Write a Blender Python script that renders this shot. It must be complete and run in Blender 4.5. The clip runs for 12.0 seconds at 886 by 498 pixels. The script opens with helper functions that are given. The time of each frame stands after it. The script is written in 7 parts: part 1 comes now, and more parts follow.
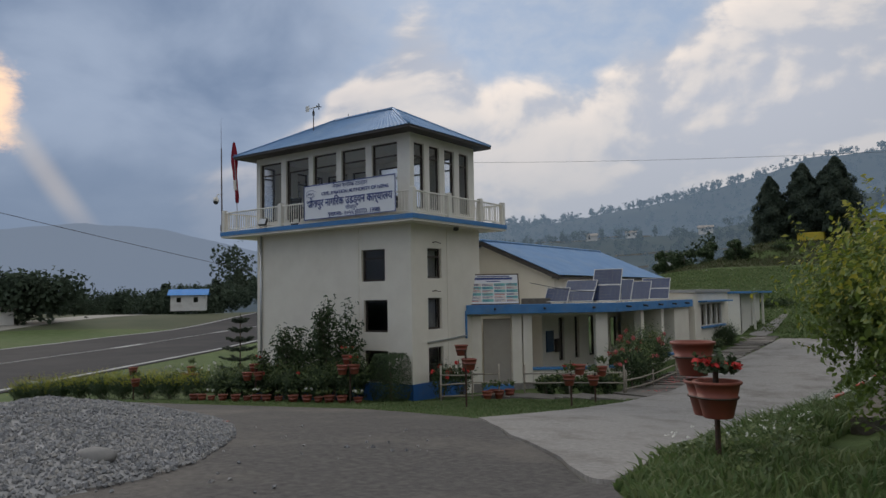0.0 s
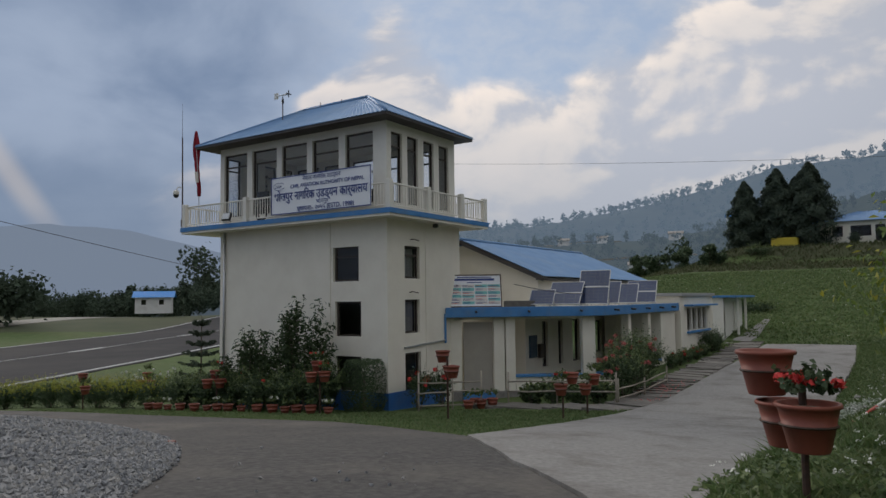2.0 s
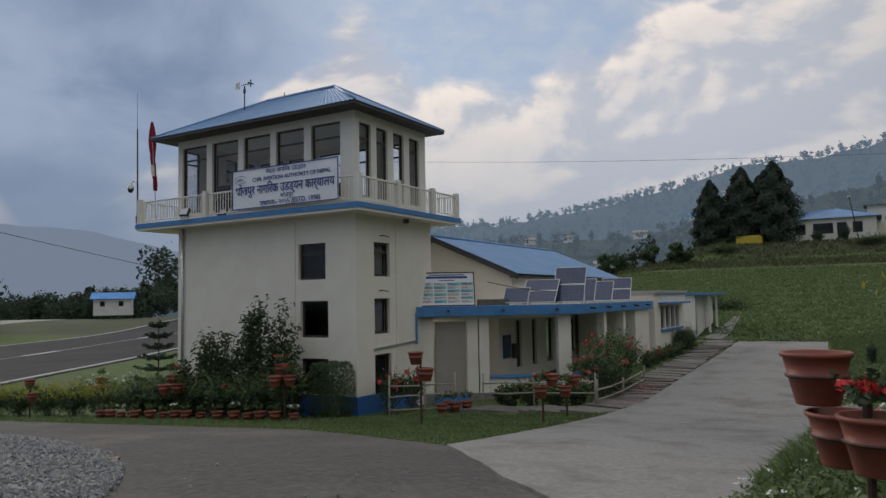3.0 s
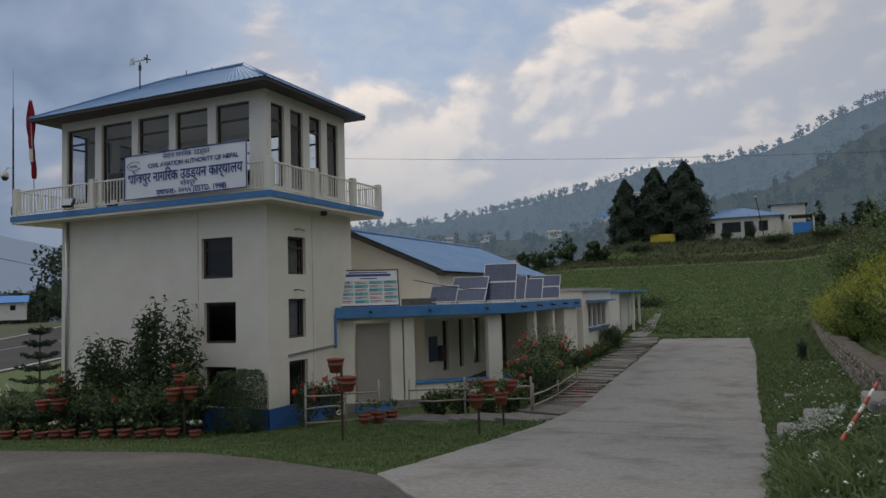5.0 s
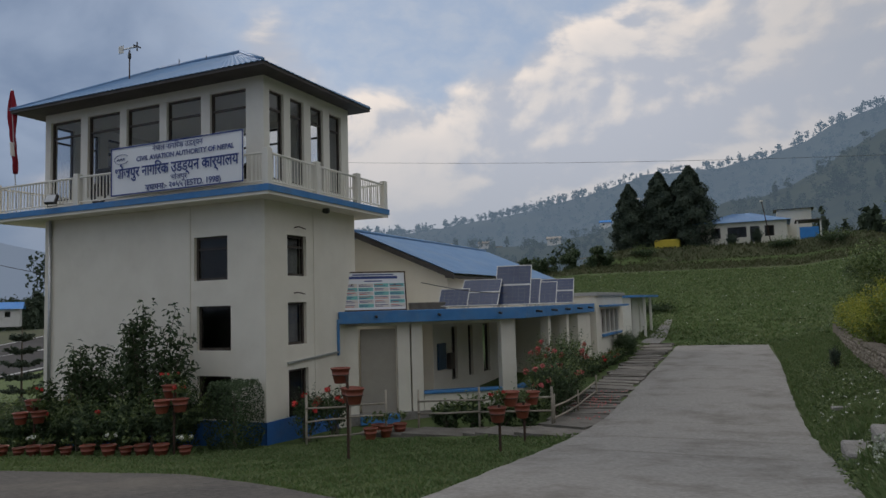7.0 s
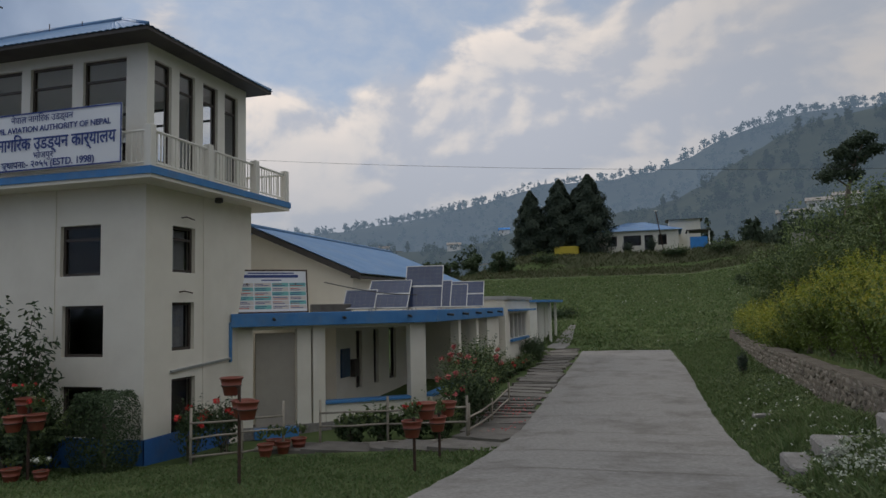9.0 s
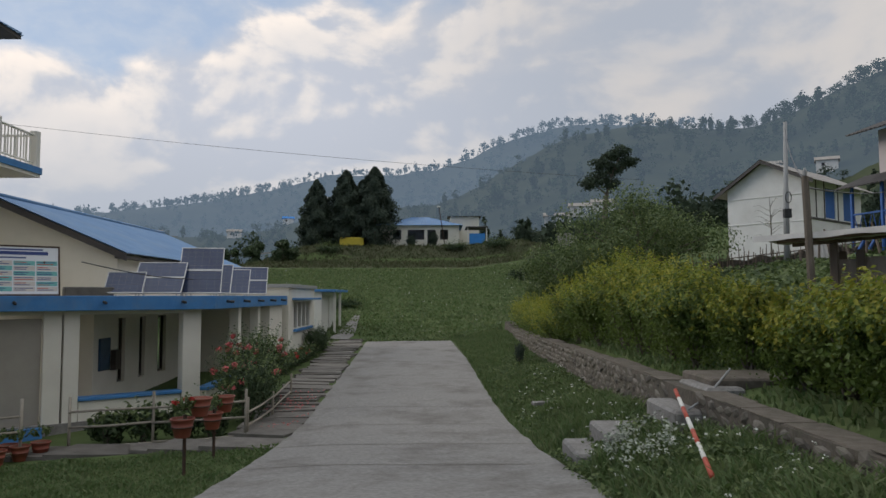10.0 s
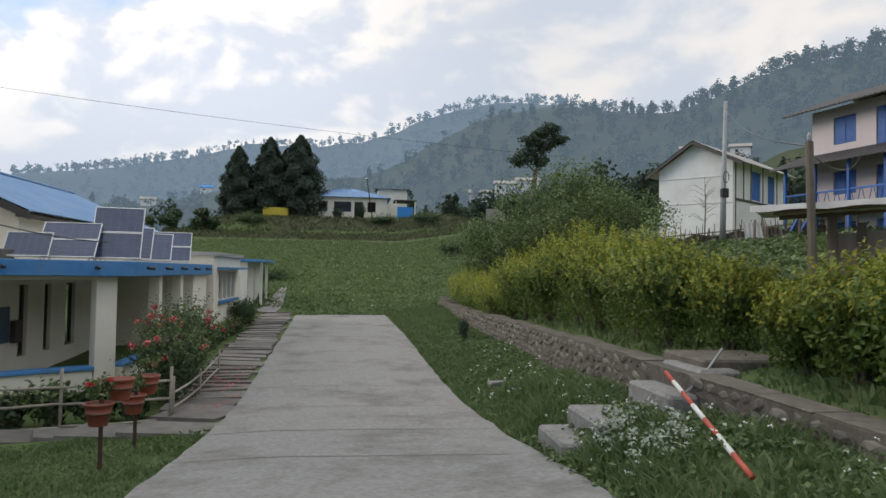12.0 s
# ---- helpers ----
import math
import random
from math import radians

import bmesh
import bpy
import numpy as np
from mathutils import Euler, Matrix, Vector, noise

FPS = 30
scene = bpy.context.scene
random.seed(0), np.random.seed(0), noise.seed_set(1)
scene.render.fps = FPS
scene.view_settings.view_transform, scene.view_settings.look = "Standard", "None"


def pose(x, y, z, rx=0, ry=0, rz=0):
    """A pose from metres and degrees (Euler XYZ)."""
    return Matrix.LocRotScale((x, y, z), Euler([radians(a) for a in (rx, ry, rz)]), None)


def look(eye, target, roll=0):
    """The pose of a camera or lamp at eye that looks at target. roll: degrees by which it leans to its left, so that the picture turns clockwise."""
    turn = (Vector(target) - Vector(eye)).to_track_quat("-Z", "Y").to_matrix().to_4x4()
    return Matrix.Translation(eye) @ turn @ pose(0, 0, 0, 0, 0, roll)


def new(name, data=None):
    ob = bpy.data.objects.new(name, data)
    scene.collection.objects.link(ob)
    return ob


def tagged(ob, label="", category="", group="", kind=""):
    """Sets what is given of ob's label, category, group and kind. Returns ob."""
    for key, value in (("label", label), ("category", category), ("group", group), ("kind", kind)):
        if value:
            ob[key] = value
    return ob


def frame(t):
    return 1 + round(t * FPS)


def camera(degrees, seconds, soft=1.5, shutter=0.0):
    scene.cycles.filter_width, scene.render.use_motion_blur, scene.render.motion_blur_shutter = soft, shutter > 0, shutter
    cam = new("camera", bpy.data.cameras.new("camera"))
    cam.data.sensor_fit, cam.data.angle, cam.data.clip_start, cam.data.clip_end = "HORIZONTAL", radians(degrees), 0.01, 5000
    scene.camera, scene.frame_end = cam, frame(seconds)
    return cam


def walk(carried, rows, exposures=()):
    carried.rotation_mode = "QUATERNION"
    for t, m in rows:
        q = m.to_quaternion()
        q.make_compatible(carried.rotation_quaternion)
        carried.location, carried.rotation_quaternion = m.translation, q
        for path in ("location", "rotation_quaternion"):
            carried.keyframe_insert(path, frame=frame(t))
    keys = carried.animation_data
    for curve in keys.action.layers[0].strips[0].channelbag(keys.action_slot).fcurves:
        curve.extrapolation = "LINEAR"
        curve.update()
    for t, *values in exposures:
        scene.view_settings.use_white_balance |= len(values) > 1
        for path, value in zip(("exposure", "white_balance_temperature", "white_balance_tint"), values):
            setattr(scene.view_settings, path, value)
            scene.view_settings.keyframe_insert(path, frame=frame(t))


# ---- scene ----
cam = camera(62.6, 12.0)
PATH = [
    (0, (14.43, -18.267, 3.322), (13.263, -16.648, 3.452), -1.0),
    (0.5, (14.157, -17.914, 3.311), (12.991, -16.294, 3.446), -0.8),
    (1, (13.809, -17.62, 3.293), (12.646, -15.999, 3.435), -0.6),
    (1.5, (13.52, -17.32, 3.258), (12.366, -15.692, 3.401), -0.7),
    (2, (13.262, -17.011, 3.249), (12.16, -15.349, 3.389), -0.7),
    (2.5, (12.913, -16.659, 3.229), (11.882, -14.951, 3.37), -1.0),
    (4.3, (11.978, -15.322, 3.211), (10.961, -13.605, 3.345), -1.1),
    (4.5, (11.878, -15.196, 3.21), (10.892, -13.461, 3.345), -1.1),
    (5, (11.57, -14.822, 3.201), (10.747, -13.005, 3.334), -1.6),
    (5.5, (11.338, -14.498, 3.169), (10.518, -12.68, 3.305), -1.6),
    (6, (11.058, -14.206, 3.17), (10.242, -12.385, 3.311), -1.6),
    (6.5, (10.849, -13.946, 3.133), (10.035, -12.125, 3.28), -1.8),
    (8.3, (10.173, -12.874, 3.118), (9.353, -11.058, 3.283), -0.4),
    (8.5, (10.078, -12.76, 3.093), (9.295, -10.927, 3.261), -0.7),
    (9, (9.92, -12.415, 3.059), (9.359, -10.502, 3.218), -1.2),
    (9.3, (9.848, -12.202, 3.035), (9.448, -10.249, 3.187), -1.2),
    (9.4, (9.829, -12.132, 3.03), (9.481, -10.168, 3.18), -0.9),
    (9.5, (9.8, -12.046, 3.028), (9.506, -10.073, 3.176), -0.8),
    (9.7, (9.741, -11.903, 3.012), (9.554, -9.916, 3.151), -0.6),
    (10, (9.641, -11.689, 2.98), (9.661, -9.694, 3.109), -0.1),
    (10.5, (9.511, -11.35, 2.948), (9.624, -9.357, 3.062), 0.2),
    (11, (9.339, -11.011, 2.928), (9.499, -9.02, 3.027), 0.4),
    (11.5, (9.156, -10.691, 2.912), (9.389, -8.706, 2.998), 0.6),
    (12, (9.076, -10.346, 2.887), (9.309, -8.361, 2.95), 1.0),
]
walk(cam, [(t, look(e, g, r)) for t, e, g, r in PATH], [(0.0, -0.15, 6250, 8), (9.4, -0.24, 6250, 8), (10.2, 0.15, 6250, 7), (11.0, 0.43, 6250, 6), (12.0, 0.53, 6250, 6)])

# ---- world, sun, exposure ----
SUN_AZ = 71.0      # degrees to the left of +y
SUN_EL = 24.0


def nodes_of(tree):
    tree.nodes.clear()
    return tree.nodes, tree.links


def sky_world():
    w = bpy.data.worlds.new("evening_sky")
    scene.world = w
    w.use_nodes = True
    N, L = nodes_of(w.node_tree)

    def node(kind, **kw):
        n = N.new(kind)
        for k, v in kw.items():
            n.inputs[k].default_value = v
        return n

    def ramp(stops, src):
        r = N.new("ShaderNodeValToRGB")
        r.color_ramp.interpolation = "EASE"
        els = r.color_ramp.elements
        while len(els) < len(stops):
            els.new(0.5)
        for e, (p, c) in zip(els, stops):
            e.position, e.color = p, (*c, 1)
        L.new(src, r.inputs[0])
        return r.outputs[0]

    def maths(op, a, b=None):
        m = N.new("ShaderNodeMath")
        m.operation = op
        for i, v in enumerate((a, b)):
            if v is None:
                continue
            if isinstance(v, (int, float)):
                m.inputs[i].default_value = v
            else:
                L.new(v, m.inputs[i])
        return m.outputs[0]

    def mix(f, a, b):
        m = N.new("ShaderNodeMix")
        m.data_type = "RGBA"
        for sock, v in ((m.inputs[0], f), (m.inputs[6], a), (m.inputs[7], b)):
            if isinstance(v, (tuple, list)):
                sock.default_value = (*v, 1)
            elif isinstance(v, (int, float)):
                sock.default_value = v
            else:
                L.new(v, sock)
        return m.outputs[2]

    tc = N.new("ShaderNodeTexCoord")
    nrm = N.new("ShaderNodeVectorMath")
    nrm.operation = "NORMALIZE"
    L.new(tc.outputs["Generated"], nrm.inputs[0])
    sep = N.new("ShaderNodeSeparateXYZ")
    L.new(nrm.outputs[0], sep.inputs[0])
    x, y, z = sep.outputs
    az = maths("MULTIPLY", maths("ARCTAN2", maths("MULTIPLY", x, -1.0), y), 180 / math.pi)   # degrees to the left of +y
    el = maths("MULTIPLY", maths("ARCSINE", z), 180 / math.pi)
    comb = N.new("ShaderNodeCombineXYZ")
    L.new(maths("MULTIPLY", az, 0.1), comb.inputs[0])
    L.new(maths("MULTIPLY", el, 0.16), comb.inputs[1])

    def noise_tex(scale, detail, rough, dist=0.0, off=(0, 0, 0)):
        mp = N.new("ShaderNodeMapping")
        mp.inputs["Location"].default_value = off
        L.new(comb.outputs[0], mp.inputs[0])
        n = node("ShaderNodeTexNoise", Scale=scale, Detail=detail, Roughness=rough, Distortion=dist)
        L.new(mp.outputs[0], n.inputs["Vector"])
        return n.outputs["Fac"]

    def smooth(v, lo, hi):
        r = N.new("ShaderNodeMapRange")
        r.interpolation_type = "SMOOTHSTEP"
        L.new(v, r.inputs[0])
        r.inputs[1].default_value, r.inputs[2].default_value = lo, hi
        return r.outputs[0]

    big = noise_tex(0.45, 3.0, 0.5, 0.2, (3.1, 1.7, 0))
    puff = noise_tex(0.85, 9.0, 0.50, 0.25, (7.3, 2.2, 0))
    puff_up = noise_tex(0.85, 9.0, 0.50, 0.25, (7.3 + 0.09, 2.2 + 0.14, 0))
    fine = noise_tex(3.4, 7.0, 0.6, 0.2, (1.3, 5.2, 0))
    relief = maths("SUBTRACT", puff, puff_up)          # billows lit from the upper left
    # the crest of the heaped cloud: its height over the horizon along the compass
    crest_stops = [(-60, 27), (-20, 25), (-6, 25), (1, 23), (4, 20.8), (7, 23), (14, 22), (19, 19), (25, 15.5), (31, 16.5), (35, 20), (38, 20.6), (42, 17.5), (46, 13.5), (50, 10), (58, 6), (75, 4)]
    crest = maths("MULTIPLY", ramp([((a + 90) / 180, (h / 30,) * 3) for a, h in crest_stops], maths("DIVIDE", maths("ADD", az, 90.0), 180.0)), 30.0)
    depth = maths("ADD", maths("SUBTRACT", crest, el), maths("MULTIPLY", maths("SUBTRACT", puff, 0.5), 14.0))
    inside_cloud = smooth(depth, -0.9, 1.6)
    rim = maths("MULTIPLY", smooth(depth, 5.5, 0.4), inside_cloud)
    left = smooth(maths("ADD", az, maths("MULTIPLY", maths("SUBTRACT", big, 0.5), 22.0)), 34.0, 52.0)
    # behind it: the clear evening sky in the middle, a dark bank of cloud at the left
    sky = N.new("ShaderNodeTexSky")
    sky.sky_type, sky.sun_disc = "NISHITA", False
    sky.sun_elevation, sky.sun_rotation = radians(SUN_EL), radians(-SUN_AZ)
    sky_c = N.new("ShaderNodeVectorMath")
    sky_c.operation = "SCALE"
    L.new(sky.outputs[0], sky_c.inputs[0])
    sky_c.inputs["Scale"].default_value = 0.10
    veil = mix(smooth(fine, 0.3, 0.75), (0.43, 0.50, 0.64), (0.55, 0.58, 0.66))
    clear = mix(0.75, sky_c.outputs[0], veil)
    dark = mix(smooth(maths("ADD", maths("MULTIPLY", puff, 0.6), maths("MULTIPLY", big, 0.4)), 0.36, 0.62), (0.19, 0.25, 0.37), (0.36, 0.42, 0.54))
    back = mix(left, clear, dark)
    body = mix(smooth(maths("ADD", puff, maths("MULTIPLY", relief, 2.0)), 0.36, 0.66), (0.52, 0.53, 0.59), (0.72, 0.67, 0.65))
    body = mix(maths("MULTIPLY", left, 0.75), body, (0.32, 0.36, 0.46))
    lit = smooth(maths("ADD", maths("MULTIPLY", relief, 3.2), maths("MULTIPLY", puff, 0.6)), 0.20, 0.66)
    glow_f = maths("MULTIPLY", maths("MULTIPLY", maths("ADD", maths("MULTIPLY", rim, 0.75), 0.25), lit), maths("SUBTRACT", 1.0, maths("MULTIPLY", left, 0.6)))
    cloud = mix(glow_f, body, (1.0, 0.86, 0.76))
    col = mix(inside_cloud, back, cloud)
    # towards the far right and low down all of it greys into haze
    right = smooth(az, 14.0, -16.0)
    col = mix(maths("MULTIPLY", right, 0.72), col, mix(smooth(puff, 0.38, 0.66), (0.37, 0.39, 0.44), (0.53, 0.49, 0.47)))
    low = smooth(el, 15.0, 4.0)
    col = mix(maths("MULTIPLY", low, 0.72), col, mix(left, (0.41, 0.43, 0.48), (0.23, 0.28, 0.37)))
    # overhead, out of view, an even lighter layer of cloud, added for ambient light
    col = mix(smooth(el, 26.0, 48.0), col, mix(smooth(fine, 0.3, 0.7), (0.66, 0.66, 0.68), (0.84, 0.82, 0.80)))
    # the sun behind the cloud at the far left, with its shaft of light
    gx, gy = maths("SUBTRACT", az, 67.6), maths("SUBTRACT", el, 13.6)
    gd = maths("SQRT", maths("ADD", maths("MULTIPLY", gx, gx), maths("MULTIPLY", maths("MULTIPLY", gy, gy), 0.22)))
    glow = smooth(maths("ADD", gd, maths("MULTIPLY", maths("SUBTRACT", fine, 0.5), 3.2)), 1.9, 0.5)
    off = maths("SUBTRACT", az, maths("ADD", 58.4, maths("MULTIPLY", el, 0.68)))
    shaft = maths("MULTIPLY", smooth(maths("ABSOLUTE", off), 1.5, 0.1), maths("MULTIPLY", smooth(el, 3.5, 8.0), smooth(el, 14.0, 11.5)))
    col = mix(maths("MULTIPLY", shaft, 0.30), col, (0.80, 0.66, 0.54))
    col = mix(glow, col, (1.20, 0.82, 0.56))
    bg = N.new("ShaderNodeBackground")
    L.new(col, bg.inputs[0])
    bg.inputs[1].default_value = 1.08
    out = N.new("ShaderNodeOutputWorld")
    L.new(bg.outputs[0], out.inputs[0])


sky_world()
sun = new("sun", bpy.data.lights.new("sun", "SUN"))
sun.data.energy, sun.data.angle, sun.data.color = 1.1, radians(25), (1.0, 0.88, 0.76)
_a, _e = radians(SUN_AZ), radians(SUN_EL)
sun.matrix_world = look((-math.sin(_a) * math.cos(_e) * 60, math.cos(_a) * math.cos(_e) * 60, math.sin(_e) * 60), (0, 0, 0))


# ---- materials ----
MATS = {}


def material(name, colours, scale=4.0, rough=0.8, metal=0.0, bump=0.0, bump_scale=40.0, stain=0.0, stain_scale=0.6,
             stain_col=(0.1, 0.09, 0.08), vary=0.0, spec=0.5, stretch=(1, 1, 1), island=False, glow=None, glow_s=0.0, leaf=0.0):
    """Two colours mixed by noise, stains at a larger scale, bump at a finer one."""
    if name in MATS:
        return MATS[name]
    m = bpy.data.materials.new(name)
    m.use_nodes = True
    N, L = nodes_of(m.node_tree)
    out = N.new("ShaderNodeOutputMaterial")
    p = N.new("ShaderNodeBsdfPrincipled")
    L.new(p.outputs[0], out.inputs[0])
    geo = N.new("ShaderNodeNewGeometry")
    mp = N.new("ShaderNodeMapping")
    mp.inputs["Scale"].default_value = stretch
    L.new(geo.outputs["Position"], mp.inputs[0])

    def nz(s, d=5.0, r=0.6):
        n = N.new("ShaderNodeTexNoise")
        n.inputs["Scale"].default_value, n.inputs["Detail"].default_value, n.inputs["Roughness"].default_value = s, d, r
        L.new(mp.outputs[0], n.inputs["Vector"])
        return n.outputs["Fac"]

    def remap(src, lo, hi):
        r = N.new("ShaderNodeMapRange")
        r.inputs[1].default_value, r.inputs[2].default_value = lo, hi
        L.new(src, r.inputs[0])
        return r.outputs[0]

    def mix(f, a, b, mode="MIX"):
        x = N.new("ShaderNodeMix")
        x.data_type, x.blend_type = "RGBA", mode
        for sock, v in ((x.inputs[0], f), (x.inputs[6], a), (x.inputs[7], b)):
            if isinstance(v, (tuple, list)):
                sock.default_value = (*v, 1)
            elif isinstance(v, (int, float)):
                sock.default_value = v
            else:
                L.new(v, sock)
        return x.outputs[2]

    c = mix(remap(nz(scale), 0.3, 0.7), colours[0], colours[1])
    if len(colours) > 2:
        rnd = geo.outputs["Random Per Island"] if island else N.new("ShaderNodeObjectInfo").outputs["Random"]
        c = mix(remap(rnd, 0.25, 1.0), c, colours[2])
    if stain:
        f = N.new("ShaderNodeMath")
        f.operation = "MULTIPLY"
        L.new(remap(nz(stain_scale, 6.0, 0.65), 0.48, 0.72), f.inputs[0])
        f.inputs[1].default_value = stain
        c = mix(f.outputs[0], c, stain_col)
    if vary:
        rnd = geo.outputs["Random Per Island"] if island else N.new("ShaderNodeObjectInfo").outputs["Random"]
        hs = N.new("ShaderNodeHueSaturation")
        r = N.new("ShaderNodeMapRange")
        r.inputs[3].default_value, r.inputs[4].default_value = 1 - vary, 1 + vary
        L.new(rnd, r.inputs[0])
        L.new(r.outputs[0], hs.inputs["Value"])
        L.new(c, hs.inputs["Color"])
        c = hs.outputs[0]
    L.new(c, p.inputs["Base Color"])
    p.inputs["Roughness"].default_value, p.inputs["Metallic"].default_value = rough, metal
    p.inputs["Specular IOR Level"].default_value = spec
    if glow:
        p.inputs["Emission Color"].default_value = (*glow, 1)
        p.inputs["Emission Strength"].default_value = glow_s
    if leaf:
        tl, mx = N.new("ShaderNodeBsdfTranslucent"), N.new("ShaderNodeMixShader")
        L.new(c, tl.inputs[0])
        mx.inputs[0].default_value = leaf
        L.new(p.outputs[0], mx.inputs[1])
        L.new(tl.outputs[0], mx.inputs[2])
        L.new(mx.outputs[0], out.inputs[0])
    if bump:
        b = N.new("ShaderNodeBump")
        b.inputs["Strength"].default_value, b.inputs["Distance"].default_value = bump, 0.02
        L.new(nz(bump_scale, 4.0), b.inputs["Height"])
        L.new(b.outputs[0], p.inputs["Normal"])
    MATS[name] = m
    return m


def glass_material():
    m = bpy.data.materials.new("window_glass")
    m.use_nodes = True
    N, L = nodes_of(m.node_tree)
    out = N.new("ShaderNodeOutputMaterial")
    mx = N.new("ShaderNodeMixShader")
    tr = N.new("ShaderNodeBsdfTransparent")
    tr.inputs[0].default_value = (0.80, 0.83, 0.86, 1)
    gl = N.new("ShaderNodeBsdfGlossy")
    gl.inputs["Roughness"].default_value = 0.03
    fr = N.new("ShaderNodeFresnel")
    fr.inputs[0].default_value = 1.5
    L.new(fr.outputs[0], mx.inputs[0])
    L.new(tr.outputs[0], mx.inputs[1])
    L.new(gl.outputs[0], mx.inputs[2])
    L.new(mx.outputs[0], out.inputs[0])
    return m


GLASS = glass_material()
CREAM = material("cream_wall_paint", [(0.75, 0.71, 0.62), (0.81, 0.77, 0.68)], 1.2, 0.85, bump=0.15, bump_scale=60, stain=0.28, stain_scale=0.5, stain_col=(0.52, 0.47, 0.39))
WHITE = material("white_paint", [(0.74, 0.72, 0.66), (0.80, 0.78, 0.73)], 2.0, 0.7, bump=0.1, stain=0.3, stain_scale=2.0, stain_col=(0.5, 0.47, 0.42))
BLUE = material("blue_trim_paint", [(0.05, 0.19, 0.46), (0.08, 0.25, 0.54)], 3.0, 0.6, bump=0.1, stain=0.45, stain_scale=2.2, stain_col=(0.16, 0.23, 0.32))
PLINTH = material("blue_plinth_paint", [(0.03, 0.12, 0.38), (0.05, 0.17, 0.46)], 2.0, 0.6, stain=0.35, stain_scale=1.6, stain_col=(0.10, 0.12, 0.18))
ROOF = material("blue_sheet_roofing", [(0.13, 0.25, 0.45), (0.18, 0.31, 0.52)], 1.5, 0.55, metal=0.15, stain=0.4, stain_scale=0.9, stain_col=(0.28, 0.36, 0.47))
SOFFIT = material("soffit_board", [(0.12, 0.115, 0.11), (0.16, 0.15, 0.145)], 2, 0.8)
FRAME = material("dark_window_frame", [(0.045, 0.035, 0.03), (0.07, 0.055, 0.045)], 8, 0.5)
# one dark tone for floors, partitions and inner walls behind the windows
DARK = material("dark_interior", [(0.10, 0.095, 0.09), (0.14, 0.13, 0.12)], 2, 0.9)
CURTAIN = material("pale_curtain", [(0.35, 0.33, 0.33), (0.45, 0.43, 0.42)], 12, 0.9)
STEEL = material("galvanised_steel", [(0.42, 0.43, 0.44), (0.55, 0.56, 0.57)], 9, 0.4, metal=0.7)
BLACK = material("black_plastic", [(0.02, 0.02, 0.022), (0.04, 0.04, 0.04)], 9, 0.45)
BANNER = material("white_vinyl_banner", [(0.84, 0.86, 0.90), (0.79, 0.81, 0.87)], 1.2, 0.5)
INK = material("navy_print", [(0.025, 0.05, 0.22), (0.03, 0.06, 0.25)], 5, 0.5)
INKRED = material("red_print", [(0.50, 0.06, 0.07), (0.45, 0.05, 0.06)], 5, 0.5)
TEAL = material("teal_print", [(0.18, 0.50, 0.50), (0.22, 0.55, 0.53)], 5, 0.5)
PALE = material("pale_print", [(0.70, 0.66, 0.62), (0.65, 0.60, 0.58)], 5, 0.5)
CELL = material("solar_cells", [(0.04, 0.055, 0.12), (0.055, 0.075, 0.15)], 3, 0.14, spec=0.6)
ALU = material("aluminium_frame", [(0.48, 0.48, 0.49), (0.56, 0.56, 0.57)], 8, 0.4, metal=0.8)
POT = material("terracotta_plastic", [(0.20, 0.052, 0.032), (0.26, 0.07, 0.042)], 6, 0.55, bump=0.1, stain=0.35, stain_scale=5, stain_col=(0.20, 0.09, 0.06), vary=0.2)
SOIL = material("dry_soil", [(0.09, 0.06, 0.04), (0.16, 0.11, 0.08)], 30, 0.95, bump=0.6)
IRON = material("rusty_iron", [(0.05, 0.04, 0.035), (0.11, 0.06, 0.04)], 20, 0.7, metal=0.4)
BAMBOO = material("grey_bamboo", [(0.24, 0.21, 0.17), (0.36, 0.32, 0.26)], 14, 0.75, stretch=(1, 1, 0.3), vary=0.15)
GRASS = material("meadow_soil", [(0.07, 0.105, 0.036), (0.115, 0.15, 0.06)], 0.8, 0.95, spec=0.1, bump=0.8, bump_scale=18, stain=0.55, stain_scale=0.16, stain_col=(0.12, 0.12, 0.06))
BLADE = material("grass_blades", [(0.085, 0.145, 0.045), (0.13, 0.19, 0.065), (0.18, 0.215, 0.095)], 1.5, 0.7, island=True, leaf=0.4)
ASPHALT = material("dusty_asphalt", [(0.068, 0.064, 0.062), (0.135, 0.126, 0.118)], 11.0, 0.92, spec=0.2, bump=0.8, bump_scale=45, stain=0.6, stain_scale=0.45, stain_col=(0.20, 0.178, 0.155))
RUNWAY = material("runway_asphalt", [(0.036, 0.035, 0.038), (0.052, 0.05, 0.052)], 0.4, 0.9, spec=0.08, stain=0.4, stain_scale=0.08, stain_col=(0.09, 0.085, 0.08))
GRAVELROAD = material("pale_dirt_road", [(0.26, 0.25, 0.22), (0.34, 0.32, 0.28)], 0.5, 0.95)
CONCRETE = material("worn_concrete", [(0.215, 0.204, 0.193), (0.335, 0.32, 0.302)], 15.0, 0.9, spec=0.3, bump=0.8, bump_scale=30, stain=0.85, stain_scale=0.9, stain_col=(0.145, 0.13, 0.117))
JOINT = material("dirt_filled_joint", [(0.15, 0.135, 0.115), (0.24, 0.22, 0.195)], 5, 0.95, bump=0.5)
EARTHSLAB = material("earthy_slab", [(0.105, 0.088, 0.07), (0.19, 0.163, 0.132)], 7, 0.95, bump=1.0, bump_scale=16, stain=0.6, stain_scale=1.8, stain_col=(0.075, 0.075, 0.045))
